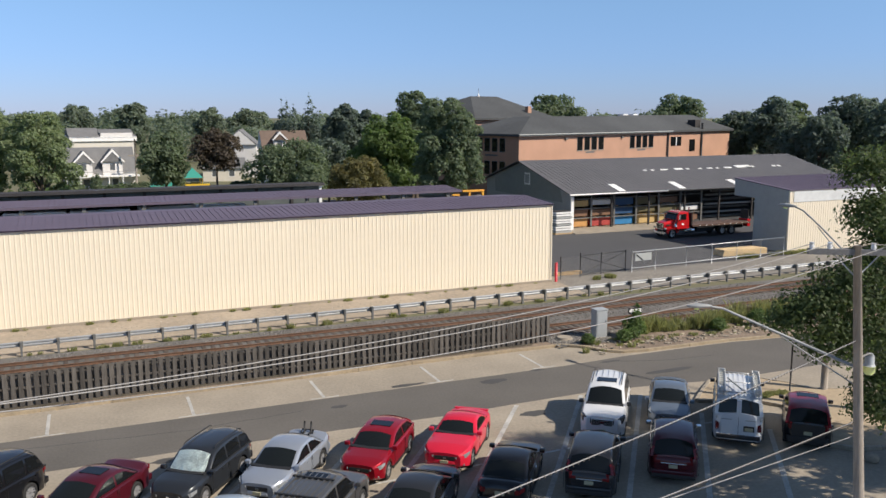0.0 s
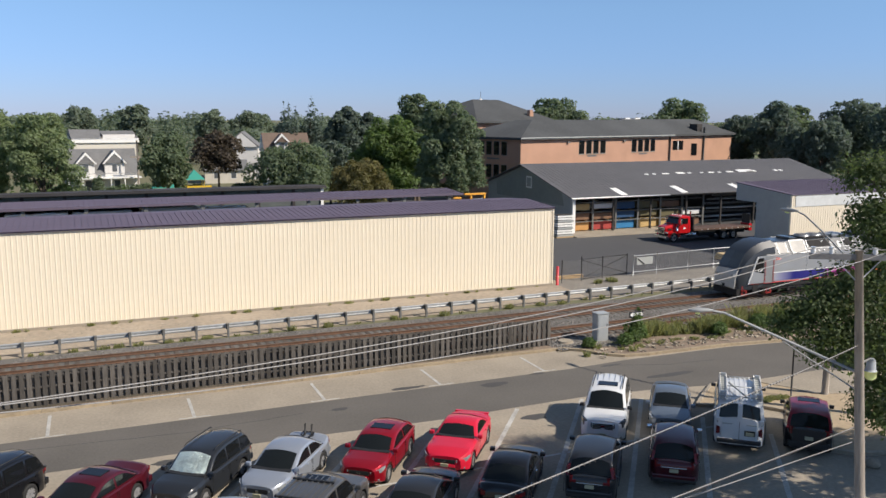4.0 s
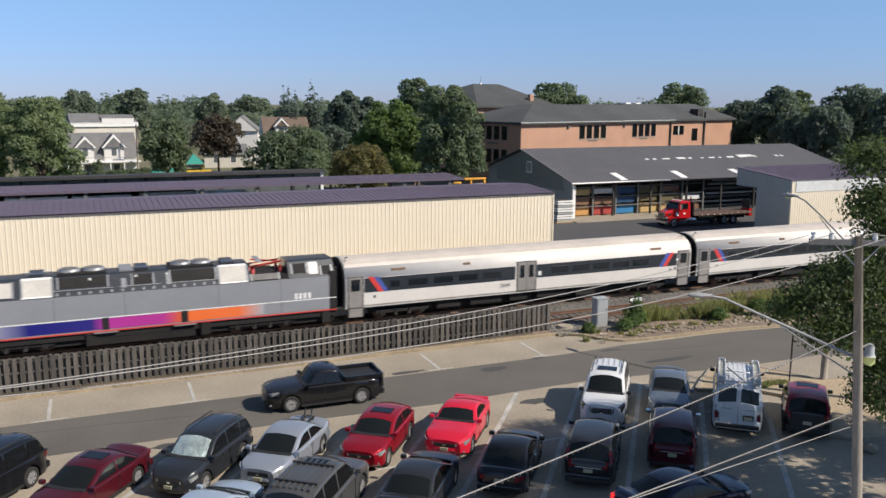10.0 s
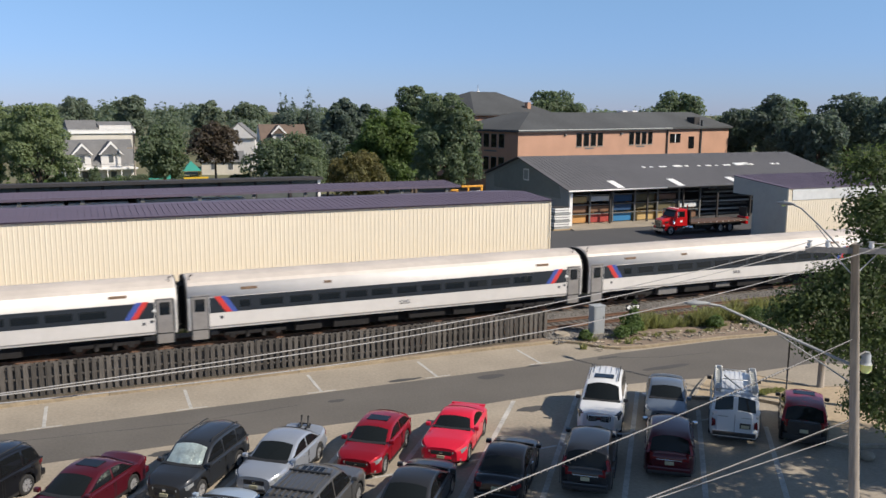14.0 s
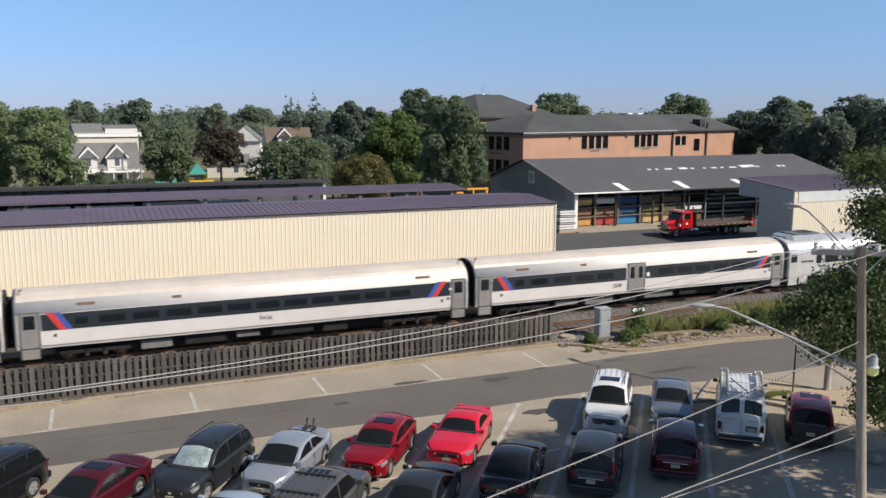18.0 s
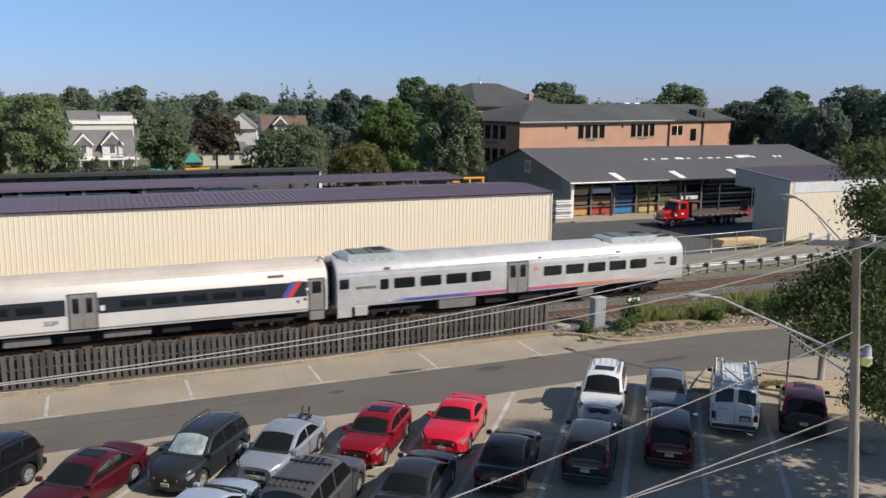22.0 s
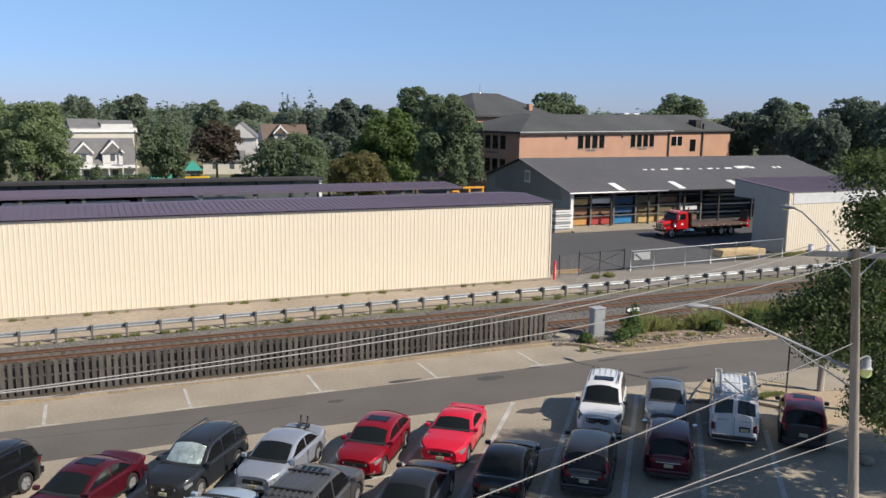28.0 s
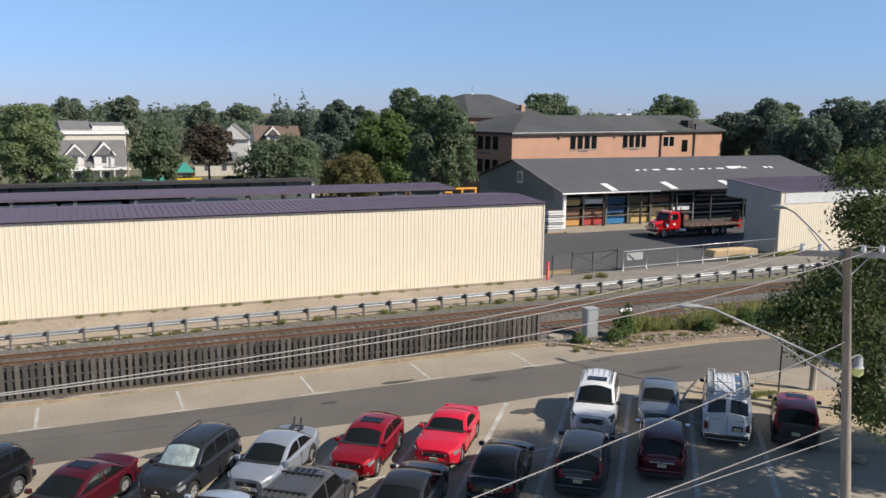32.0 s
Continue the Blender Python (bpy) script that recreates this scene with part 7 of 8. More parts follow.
# stacked white boards at the warehouse corner
stk = thing("board_stack", pose(49.4, 81.6, 0), "stack of white wrapped boards on a pallet", "board stack")
part("pallet", box(-0.1, 2.3, -0.1, 1.6, 0, 0.14), M["wood"], stk)
for i in range(9):
    part("board_pack", box(random.uniform(0, 0.12), 2.1 + random.uniform(0, 0.1), 0, 1.5, 0.14 + 0.27 * i, 0.34 + 0.27 * i, 0.02), M["white" if i % 3 else "greywall"], stk)
    # near-black sheet between packs stands in for the shaded gap
    part("bearer", box(0.1, 2.0, 0.1, 1.4, 0.34 + 0.27 * i, 0.41 + 0.27 * i), M["shade_black"], stk)
st2 = thing("board_stack", pose(47.4, 82.6, 0), "darker stack of wrapped boards", "board stack")
for i in range(8):
    part("board_pack", box(0, 1.7, 0, 1.4, 0.3 * i, 0.27 + 0.3 * i, 0.02), M["greywall"], st2)

# ---- flatbed truck in the yard ----
M["rim_bright"] = plain("polished_rim", (0.8, 0.8, 0.8), 0.35, 0.2)
M["truck_red"] = paint("truck_red", (0.50, 0.012, 0.015), 0.1)
tk = thing("flatbed_truck", pose(63.7, 75.0, 0, 0, 0, 180), "red flatbed truck with chrome lamps in the yard", "truck")
part("chassis", box(-6.2, 5.0, -0.5, 0.5, 0.6, 0.95), M["black"], tk)
part("deck", box(-6.6, 1.6, -1.25, 1.25, 1.15, 1.35, 0.02), mat("deck_boards", (0.13, 0.075, 0.055), 0.8, vary=0.2, scale=3, bump=0.2, stretch=(0.3, 4, 1)), tk, "brown boarded flat deck")
for i in range(11):
    part("deck_joint", box(-6.58, 1.58, -1.16 + 0.23 * i, -1.145 + 0.23 * i, 1.345, 1.354), M["black"], tk)
part("sun_visor", box(3.3, 3.75, -0.95, 0.95, 2.68, 2.74, 0.01), M["black"], tk)
for s in (-1, 1):
    part("mirror", box(3.35, 3.5, s * 1.32 - 0.1, s * 1.32 + 0.1, 1.95, 2.55, 0.03), M["chrome"], tk)
    part("mudguard", box(-5.2, -1.7, s * 1.0 - 0.22, s * 1.0 + 0.22, 1.08, 1.13), M["black"], tk)
    part("side_locker", box(-1.4, 0.9, s * 0.95 - 0.22, s * 0.95 + 0.22, 0.55, 1.1, 0.02), M["black"], tk)
for i in range(9):
    part("deck_lamp", box(-6.3 + 0.85 * i, -6.2 + 0.85 * i, 1.25, 1.28, 1.2, 1.28), M["white"], tk)
part("headboard", box(1.6, 1.75, -1.2, 1.2, 1.35, 2.7), M["black"], tk)
part("cab", loft([rounded_ring(1.95, 3.7, 1.12, 1.0, 0.15), rounded_ring(1.95, 3.7, 1.12, 1.95, 0.15), rounded_ring(2.0, 3.4, 1.02, 2.75, 0.2), rounded_ring(2.2, 3.1, 0.8, 2.85, 0.2)]), M["truck_red"], tk, "red cab")
pane(tk, "windscreen", (3.7, -0.95, 1.98), (3.7, 0.95, 1.98), (3.42, 0.85, 2.66), (3.42, -0.85, 2.66), M["glass"], proud=0.02)
for s in (-1, 1):
    part("side_window", box(2.4, 3.3, s * 1.07 - 0.06, s * 1.07 + 0.05, 1.95, 2.6, 0.02), M["glass"], tk)
    part("headlight", box(4.95, 5.15, s * 0.9 - 0.15, s * 0.9 + 0.15, 1.0, 1.2, 0.04), M["clear_lens"], tk)
    part("fuel_tank", tube([(1.3, s * 0.95, 0.75), (2.6, s * 0.95, 0.75)], 0.3, 10), M["chrome"], tk)
    part("fender", loft([[(4.2 + 0.62 * math.cos(a), yy, 0.55 + 0.62 * math.sin(a)) for a in [k * math.pi / 8 for k in range(9)]] + [(4.2 + 0.56 * math.cos(a), yy, 0.55 + 0.56 * math.sin(a)) for a in [k * math.pi / 8 for k in range(8, -1, -1)]] for yy in (s * 0.75, s * 1.18)]), M["truck_red"], tk)
    wheel(tk, 4.2, s * 1.0, 0.52, 0.3, rim=M["rim_bright"])
    for x in (-2.7, -4.05):
        wheel(tk, x, s * 1.0, 0.52, 0.3, rim=M["rim_bright"])
part("hood", loft([[(x, -w, 0.95), (x, -w, z - 0.2), (x, -w * 0.75, z), (x, w * 0.75, z), (x, w, z - 0.2), (x, w, 0.95)] for x, w, z in ((3.6, 0.85, 1.95), (4.6, 0.75, 1.8), (5.05, 0.7, 1.68))]), M["truck_red"], tk, "red engine hood")
part("grille", box(5.03, 5.12, -0.6, 0.6, 0.95, 1.62), M["chrome"], tk, "chrome grille")
part("grille_mesh", box(5.05, 5.135, -0.52, 0.52, 1.0, 1.56), M["black"], tk)
for k in range(5):
    part("grille_bar", box(5.1, 5.15, -0.5 + 0.24 * k, -0.46 + 0.24 * k, 1.0, 1.56), M["chrome"], tk)
for s in (-1, 1):
    part("door_gap", box(2.3, 2.32, s * 1.12 - 0.015, s * 1.12 + 0.006, 1.05, 1.95), M["black"], tk)
    part("door_gap", box(3.4, 3.42, s * 1.12 - 0.015, s * 1.12 + 0.006, 1.05, 1.95), M["black"], tk)
    part("door_emblem", box(2.7, 3.0, s * 1.12 - 0.01, s * 1.12 + 0.008, 1.4, 1.6), M["white"], tk, "pale emblem on the door")
    part("cab_step", box(2.5, 3.4, s * 1.05 - 0.15, s * 1.05 + 0.12, 0.45, 0.85, 0.03), M["chrome"], tk, "polished step box")
    part("hood_vent", box(4.3, 4.75, s * 0.79 - 0.04, s * 0.79 + 0.03, 1.35, 1.5), M["black"], tk)
    part("air_cleaner", tube([(3.75, s * 1.0, 1.25), (3.75, s * 1.0, 1.9)], 0.16, 10), M["chrome"], tk)
    part("wheel_hub_cover", tube([(4.2, s * 1.13, 0.52), (4.2, s * 1.2, 0.52)], 0.14, 10), M["chrome"], tk)
part("bumper", box(5.0, 5.3, -1.15, 1.15, 0.45, 0.75, 0.04), M["chrome"], tk)
for y in (-0.7, -0.35, 0, 0.35, 0.7):
    part("roof_lamp", box(3.0, 3.15, y - 0.05, y + 0.05, 2.84, 2.92, 0.01), M["white"], tk)
part("exhaust_stack", tube([(1.85, 0.8, 1.0), (1.85, 0.8, 3.3)], 0.07, 8), M["chrome"], tk)
part("crane_lift", box(-7.1, -6.65, -0.7, 0.7, 0.7, 1.55, 0.06), M["truck_red"], tk, "red piggyback forklift on the tail")
part("lift_mast", box(-6.9, -6.8, -0.6, 0.6, 1.2, 2.6), M["black"], tk)

# ---- gate, chain-link fence and bits by the yard ----
M["gate_black"] = plain("black_gate_tube", (0.03, 0.03, 0.032), 0.5)
gate = thing("sliding_gate", pose(43.5, 59.2, 0, 0, 0, 4.2), "long white-railed sliding gate of chain-link", "gate")
for z in (0.35, 1.75):
    part("gate_rail", tube([(0, 0, z), (18.6, 0, z)], 0.045, 6), M["steel"], gate)
M["link"] = mat("chain_link_wire", (0.35, 0.35, 0.34), 0.5, 0.5, vary=0.1, scale=5, bump=0)
for x in (0, 2.6, 6.2, 9.3, 12.4, 15.5, 18.6):
    part("gate_post", tube([(x, 0, -0.02), (x, 0, 1.9)], 0.035, 6), M["steel"], gate)
part("gate_sign", box(0.3, 2.1, -0.06, -0.04, 0.95, 1.6), M["greywall"], gate)
part("sign_brace", tube([(0.4, -0.07, 1.5), (1.1, -0.07, 1.0)], 0.05, 5), M["gate_black"], gate)


def links(parent, x0, x1, z0, z1, step=0.16):
    bm = bmesh.new()
    n = int((x1 - x0) / step)
    h = z1 - z0
    for i in range(-int(h / step), n + 1):
        for s in (1, -1):
            a, b = x0 + i * step, x0 + i * step + h
            za, zb = (z0, z1) if s > 0 else (z1, z0)
            if a < x0:
                za += s * (x0 - a)
                a = x0
            if b > x1:
                zb -= s * (b - x1)
                b = x1
            if b - a > 0.05:
                add_tube(bm, [(a, 0, za), (b, 0, zb)], 0.005, 3, False)
    return tagged(part("mesh_wire", bm, M["link"], parent), kind="stuff")


links(gate, 0, 18.6, 0.38, 1.72)
cf = thing("chain_link_fence", pose(36.2, 58.9, 0, 0, 0, 8), "dark chain-link fence panels beside the shed", "fence")
for x in (0, 2.1, 4.4, 7.2):
    part("fence_post", tube([(x, 0, -0.1), (x, 0, 2.05 if x == 2.1 else 1.9)], 0.045, 6), M["gate_black"], cf)
for z in (0.15, 1.8):
    part("fence_rail", tube([(2.1, 0, z), (7.2, 0, z)], 0.035, 5), M["gate_black"], cf)
part("brace", tube([(2.1, 0, 0.2), (7.2, 0, 1.75)], 0.026, 5), M["gate_black"], cf)
part("brace", tube([(2.1, 0, 1.75), (7.2, 0, 0.2)], 0.026, 5), M["gate_black"], cf)
links(cf, 0, 7.2, 0.15, 1.8)
bol = thing("bollard", pose(35.45, 58.35, 0), "red steel bollard at the shed corner", "bollard")
part("post", tube([(0, 0, -0.1), (0, 0, 1.5), (0, 0, 1.56)], [0.12, 0.12, 0.06], 12), plain("red_enamel", (0.5, 0.02, 0.03), 0.4), bol)
M["fresh_timber"] = mat("fresh_timber", (0.74, 0.54, 0.29), 0.8, vary=0.12, scale=6, bump=0.1, rand=0.12, stretch=(0.4, 3, 3))
lp = thing("lumber_pile", pose(56.2, 62.3, 0, 0, 0, -2), "pile of pale yellow timber beams by the gate", "lumber pile")
for i in range(5):
    for j in range(3):
        part("beam", box(0.1 * j, 5.3 - 0.15 * i, 0.3 * i, 0.3 * i + 0.26, 0.2 * j, 0.2 * j + 0.18, 0.01), M["fresh_timber"], lp)
tb = thing("timber_baulk", pose(36.6, 60.3, 0), "orange timber baulk lying on the yard", "timber")
part("beam", box(0, 2.6, 0, 0.3, 0, 0.28, 0.02), M["wood"], tb)

# ---- trackside cabinet, sign and weeds ----
M["cab_grey"] = mat("grey_cabinet_paint", (0.34, 0.36, 0.37), 0.5, vary=0.05, scale=3, bump=0.03)
cb = thing("signal_cabinet", pose(28.1, 41.75, 0.1), "grey metal signal cabinet beside the track", "cabinet")
part("housing", box(0.15, 0.92, 0, 0.6, 0.02, 1.7, 0.02), M["cab_grey"], cb)
part("cap", box(0.11, 0.96, -0.04, 0.64, 1.7, 1.76, 0.01), M["cab_grey"], cb)
part("door", box(0.21, 0.86, -0.02, 0.0, 0.15, 1.62, 0.005), M["cab_grey"], cb)
part("handle", box(0.78, 0.82, -0.05, -0.02, 0.9, 1.1), M["darkpost"], cb)
part("plinth", box(0.07, 1.0, -0.08, 0.68, -0.2, 0.04), M["concrete"], cb)
sg = thing("one_way_sign", pose(30.45, 41.0, 0.1), "one-way arrow sign on a steel post", "sign")
part("post", tube([(0, 0, -0.2), (0, 0, 1.95)], 0.035, 6), M["darkpost"], sg)
pl = part("sign_plate", box(-0.52, 0.47, -0.06, -0.035, 1.52, 1.88, 0.004), M["black"], sg)
part("arrow", prism([(-0.48, 1.70), (-0.26, 1.85), (-0.26, 1.80), (0.43, 1.80), (0.43, 1.60), (-0.26, 1.60), (-0.26, 1.55)], -0.066, -0.061, "y"), M["white"], pl, "white arrow pointing along the one-way street")
text(pl, "ONE WAY", 0.08, -0.068, 1.70, 0.14, M["black"], name="lettering")
structure(part("gravel_patch", slab([(25.2, 42.1), (27.0, 40.9), (29.9, 40.6), (30.4, 43.0), (25.2, 43.1)], 0.0, 0.125), M["ballast"]), "grey gravel patch at the fence end", "gravel")
mh = thing("manhole_riser", pose(26.4, 42.4, 0.1), "pale concrete manhole riser beside the fence end", "manhole")
part("ring", tube([(0, 0, -0.2), (0, 0, 0.1), (0, 0, 0.16)], [0.5, 0.5, 0.42], 16), M["concrete"], mh)


def tuft_mesh(name, spots, count, hgt, width, material, seed):
    """Grass blades rising from round patches."""
    rg = np.random.default_rng(seed)
    c = np.array(spots, float)
    i = rg.choice(len(c), count, p=c[:, 2] ** 2 / (c[:, 2] ** 2).sum())
    a = rg.uniform(0, 6.283, count)
    r = np.sqrt(rg.uniform(0, 1, count)) * c[i, 2]
    x, y = c[i, 0] + r * np.cos(a), c[i, 1] + r * np.sin(a) * 0.7
    h = hgt * c[i, 3] * rg.uniform(0.4, 1.1, count)
    b = rg.uniform(0, 6.283, count)
    lean = rg.normal(scale=0.25, size=(count, 2)) * h[:, None]
    w = width * rg.uniform(0.6, 1.4, count)
    v = np.empty((count, 4, 3))
    ux, uy = np.cos(b) * w, np.sin(b) * w
    z0 = np.full(count, 0.02)
    v[:, 0] = np.stack([x - ux, y - uy, z0], 1)
    v[:, 1] = np.stack([x + ux, y + uy, z0], 1)
    v[:, 2] = np.stack([x + lean[:, 0] + ux * 0.5, y + lean[:, 1] + uy * 0.5, h], 1)
    v[:, 3] = np.stack([x + lean[:, 0] - ux * 0.5, y + lean[:, 1] - uy * 0.5, h * 0.93], 1)
    me = bpy.data.meshes.new(name)
    me.vertices.add(count * 4)
    me.vertices.foreach_set("co", v.reshape(-1))
    me.loops.add(count * 4)
    me.loops.foreach_set("vertex_index", np.arange(count * 4))
    me.polygons.add(count)
    me.polygons.foreach_set("loop_start", np.arange(count) * 4)
    me.polygons.foreach_set("loop_total", np.full(count, 4))
    me.update(calc_edges=True)
    me.materials.append(material)
    return me


random.seed(12)
sp = [(31.5 + 0.42 * i + random.uniform(-0.3, 0.3), 41.7 + random.uniform(-0.7, 0.9), random.uniform(0.3, 0.75), random.uniform(0.5, 1.15)) for i in range(70)]
tagged(place("tall_grass", tuft_mesh("tall_grass", sp, 16000, 0.95, 0.02, M["weed"], 3), at=pose(0, 0, 0.1)), "tall dry grass and weeds between track and curb", "grass", kind="stuff")
sp = [(26.0 + random.uniform(0, 13), 39.6 + random.uniform(-0.4, 1.6), random.uniform(0.15, 0.35), random.uniform(0.3, 0.7)) for i in range(26)]
sp += [(-6 + 1.3 * i + random.uniform(-0.5, 0.5), 51.7 + 0.0157 * 1.3 * i + random.uniform(-0.2, 0.3), random.uniform(0.12, 0.4), random.uniform(0.2, 0.6)) for i in range(36) if i % 3 or i < 14]
sp += [(36.5 + random.uniform(0, 4), 58.0 + random.uniform(-0.5, 0.5), 0.4, 0.6) for i in range(3)] + [(56 + random.uniform(0, 12), 60.9 + random.uniform(-0.3, 0.3), 0.45, 0.6) for i in range(16)]
sp += [(-6 + 1.5 * i + random.uniform(-0.6, 0.6), 58.2, random.uniform(0.1, 0.35), random.uniform(0.15, 0.4)) for i in range(27)]
tagged(place("weeds", tuft_mesh("weeds", sp, 9000, 0.6, 0.025, M["weed"], 4)), "scattered weeds along the guardrail and shed", "weeds", kind="stuff")
vine = [(30.45, 40.9, 0.5, 0.7, 0.45, 0.5), (30.5, 40.95, 1.2, 0.38, 0.28, 0.55), (30.75, 41.2, 1.7, 0.2, 0.08, 0.35), (29.85, 40.7, 0.35, 0.55, 0.4, 0.35), (30.6, 41.0, 0.6, 0.55, 0.45, 0.6), (30.2, 40.7, 0.4, 0.5, 0.4, 0.4), (30.78, 41.2, 1.15, 0.26, 0.15, 0.5), (30.1, 41.2, 0.9, 0.35, 0.3, 0.35)]
ob = thing("creeper_bush", pose(0, 0, 0.1), "green creeper climbing the sign post", "bush")
place("leaves", leaf_mesh("creeper_leaves", vine, 2600, 0.085, M["leaf"], 71), ob)
for i, (x, y, r) in enumerate(((29.3, 40.4, 0.5), (27.1, 40.9, 0.4), (36.2, 40.2, 0.55), (39.5, 40.3, 0.7))):
    ob = thing("low_shrub", pose(x, y, 0.1), "low green shrub in the planting strip", "shrub")
    place("leaves", leaf_mesh("shrub_leaves", [(0, 0, r * 0.7, r, r * 0.8, r * 0.8), (r * 0.5, 0.1, r * 0.5, r * 0.6, r * 0.5, r * 0.5)], 900, 0.08, M["leaf"], 80 + i), ob)

rg2 = random.Random(41)
bm = bmesh.new()
for i in range(260):
    x, y, a = rg2.uniform(26.8, 46), rg2.uniform(39.0, 40.9), rg2.uniform(0, 3.14)
    l, w = rg2.uniform(0.04, 0.22), rg2.uniform(0.02, 0.06)
    c, s = math.cos(a), math.sin(a)
    lo = [bm.verts.new((x + p * c - q * s, y + p * s + q * c, 0.09)) for p, q in ((-l, -w), (l, -w), (l, w), (-l, w))]
    hi = [bm.verts.new((v.co.x, v.co.y, 0.13 + rg2.uniform(0, 0.06))) for v in lo]
    bm.faces.new(hi)
    for k in range(4):
        bm.faces.new((lo[k], lo[(k + 1) % 4], hi[(k + 1) % 4], hi[k]))
tagged(part("ground_litter", bm, mat("dry_litter", (0.42, 0.36, 0.28), 0.95, vary=0.25, scale=3, bump=0.1, island=0.5), None), "dry twigs, stones and litter on the planting strip", "litter", kind="stuff")

def stones(name, label, spots, count, lo_, hi_, material, seed):
    """Loose stones strewn over rectangles (x0, x1, y0, y1, z)."""
    rr = random.Random(seed)
    verts, faces = [], []
    for _ in range(count):
        x0, x1, y0, y1, z = spots[rr.randrange(len(spots))]
        x, y, r, a = rr.uniform(x0, x1), rr.uniform(y0, y1), rr.uniform(lo_, hi_), rr.uniform(0, 6.28)
        b = len(verts)
        for k in range(4):
            q = r * rr.uniform(0.7, 1.2)
            verts.append((x + q * math.cos(a + 1.57 * k), y + q * math.sin(a + 1.57 * k), z - 0.01))
        verts.append((x + rr.uniform(-0.3, 0.3) * r, y + rr.uniform(-0.3, 0.3) * r, z + r * rr.uniform(0.6, 1.1)))
        faces += [(b + k, b + (k + 1) % 4, b + 4) for k in range(4)]
    me = bpy.data.meshes.new(name)
    me.from_pydata(verts, [], faces)
    me.materials.append(material)
    tagged(place(name, me), label, "gravel", kind="stuff")


stones("loose_gravel", "loose grey gravel at the fence end", [(25.2, 30.2, 40.95, 43.1, 0.125)], 1500, 0.03, 0.085, mat("gravel_stone", (0.21, 0.195, 0.175), 0.95, vary=0.1, scale=5, bump=0.1, island=0.55), 61)
stones("ballast_stones", "crushed stone between guardrail and rails", [(-4, 48, 49.4, 51.1, 0.16), (-4, 48, 45.9, 47.0, 0.16), (24, 48, 42.95, 43.2, 0.1)], 9000, 0.035, 0.08, mat("ballast_stone", (0.19, 0.175, 0.16), 0.95, vary=0.1, scale=5, bump=0.1, island=0.55), 62)
stones("apron_grit", "pale grit and crumbs of stone on the worn apron", [(36, 62, 54.8, 58.0, 0.0), (-4, 36, 53.4, 57.5, -0.006)], 2500, 0.02, 0.06, mat("grit_stone", (0.36, 0.33, 0.28), 0.95, vary=0.1, scale=5, bump=0.1, island=0.5), 63)

# ---- paved island at the end of the bays ----
isl = [(26.35, 30.45), (27.7, 31.6), (29.05, 32.6), (30.7, 32.7), (31.5, 31.9), (32.3, 30.7), (32.7, 29.4), (38, 27.5), (60, 26), (60, 20), (34, 21.0), (29.4, 22.9), (28.3, 23.3), (27.75, 24.0), (29.6, 28.2), (29.0, 29.1)]
M["island_sand"] = mat("tan_island_sand", (0.42, 0.33, 0.22), 0.95, vary=0.14, scale=4, big=0.4, bump=0.4)
structure(part("island", slab(isl, -0.3, 0.13), M["island_sand"]), "sandy raised island with a concrete curb", "island")
ik = thing("island_curb", pose(0, 0, 0), "pale concrete curb round the island", "curb", kind="structure")
for a, b in zip(isl, isl[1:] + isl[:1]):
    d = Vector((b[0] - a[0], b[1] - a[1]))
    n = max(1, round(d.length / 2.0))
    for i in range(n):
        part("curb_stone", box(0.006, d.length / n - 0.006, -0.08, 0.1, -0.2, 0.16, 0.015), M["concrete"], ik, at=pose(a[0] + d.x * i / n, a[1] + d.y * i / n, 0, 0, 0, math.degrees(math.atan2(d.y, d.x))))
bo = thing("boulder", pose(27.95, 22.15, 0), "pale rounded boulder beside the retaining wall", "boulder")
bm = bmesh.new()
bmesh.ops.create_icosphere(bm, subdivisions=3, radius=0.28)
for v in bm.verts:
    v.co *= 1 + 0.1 * math.sin(5 * v.co.x + 3 * v.co.y) * math.cos(4 * v.co.z + 1)
    v.co.z = v.co.z * 0.8 + 0.16
part("stone", bm, M["concrete"], bo, smooth=True)
gp = thing("sign_post", pose(31.3, 29.6, 0.1), "thin black post on the island", "post")
part("post", tube([(0, 0, -0.2), (0, 0, 2.5)], 0.045, 6), M["black"], gp)
tagged(place("lawn_patch", tuft_mesh("lawn_patch", [(29.6 + 0.3 * i, 29.5 + 0.1 * (i % 3), 0.35, 0.5) for i in range(5)], 1500, 0.25, 0.02, M["weed"], 9), at=pose(0, 0, 0.12)), "small patch of grass on the island", "grass", kind="stuff")

# ---- utility poles, lamps and cables ----
M["lamp_grey"] = mat("lamp_housing", (0.29, 0.30, 0.30), 0.6, 0.0, vary=0.05, scale=4, bump=0.0)
M["lamp_glass"] = plain("lamp_globe", (0.74, 0.84, 0.34), 0.15, coat=0.5)
M["porcelain"] = plain("white_insulator", (0.75, 0.76, 0.76), 0.2, coat=0.6)


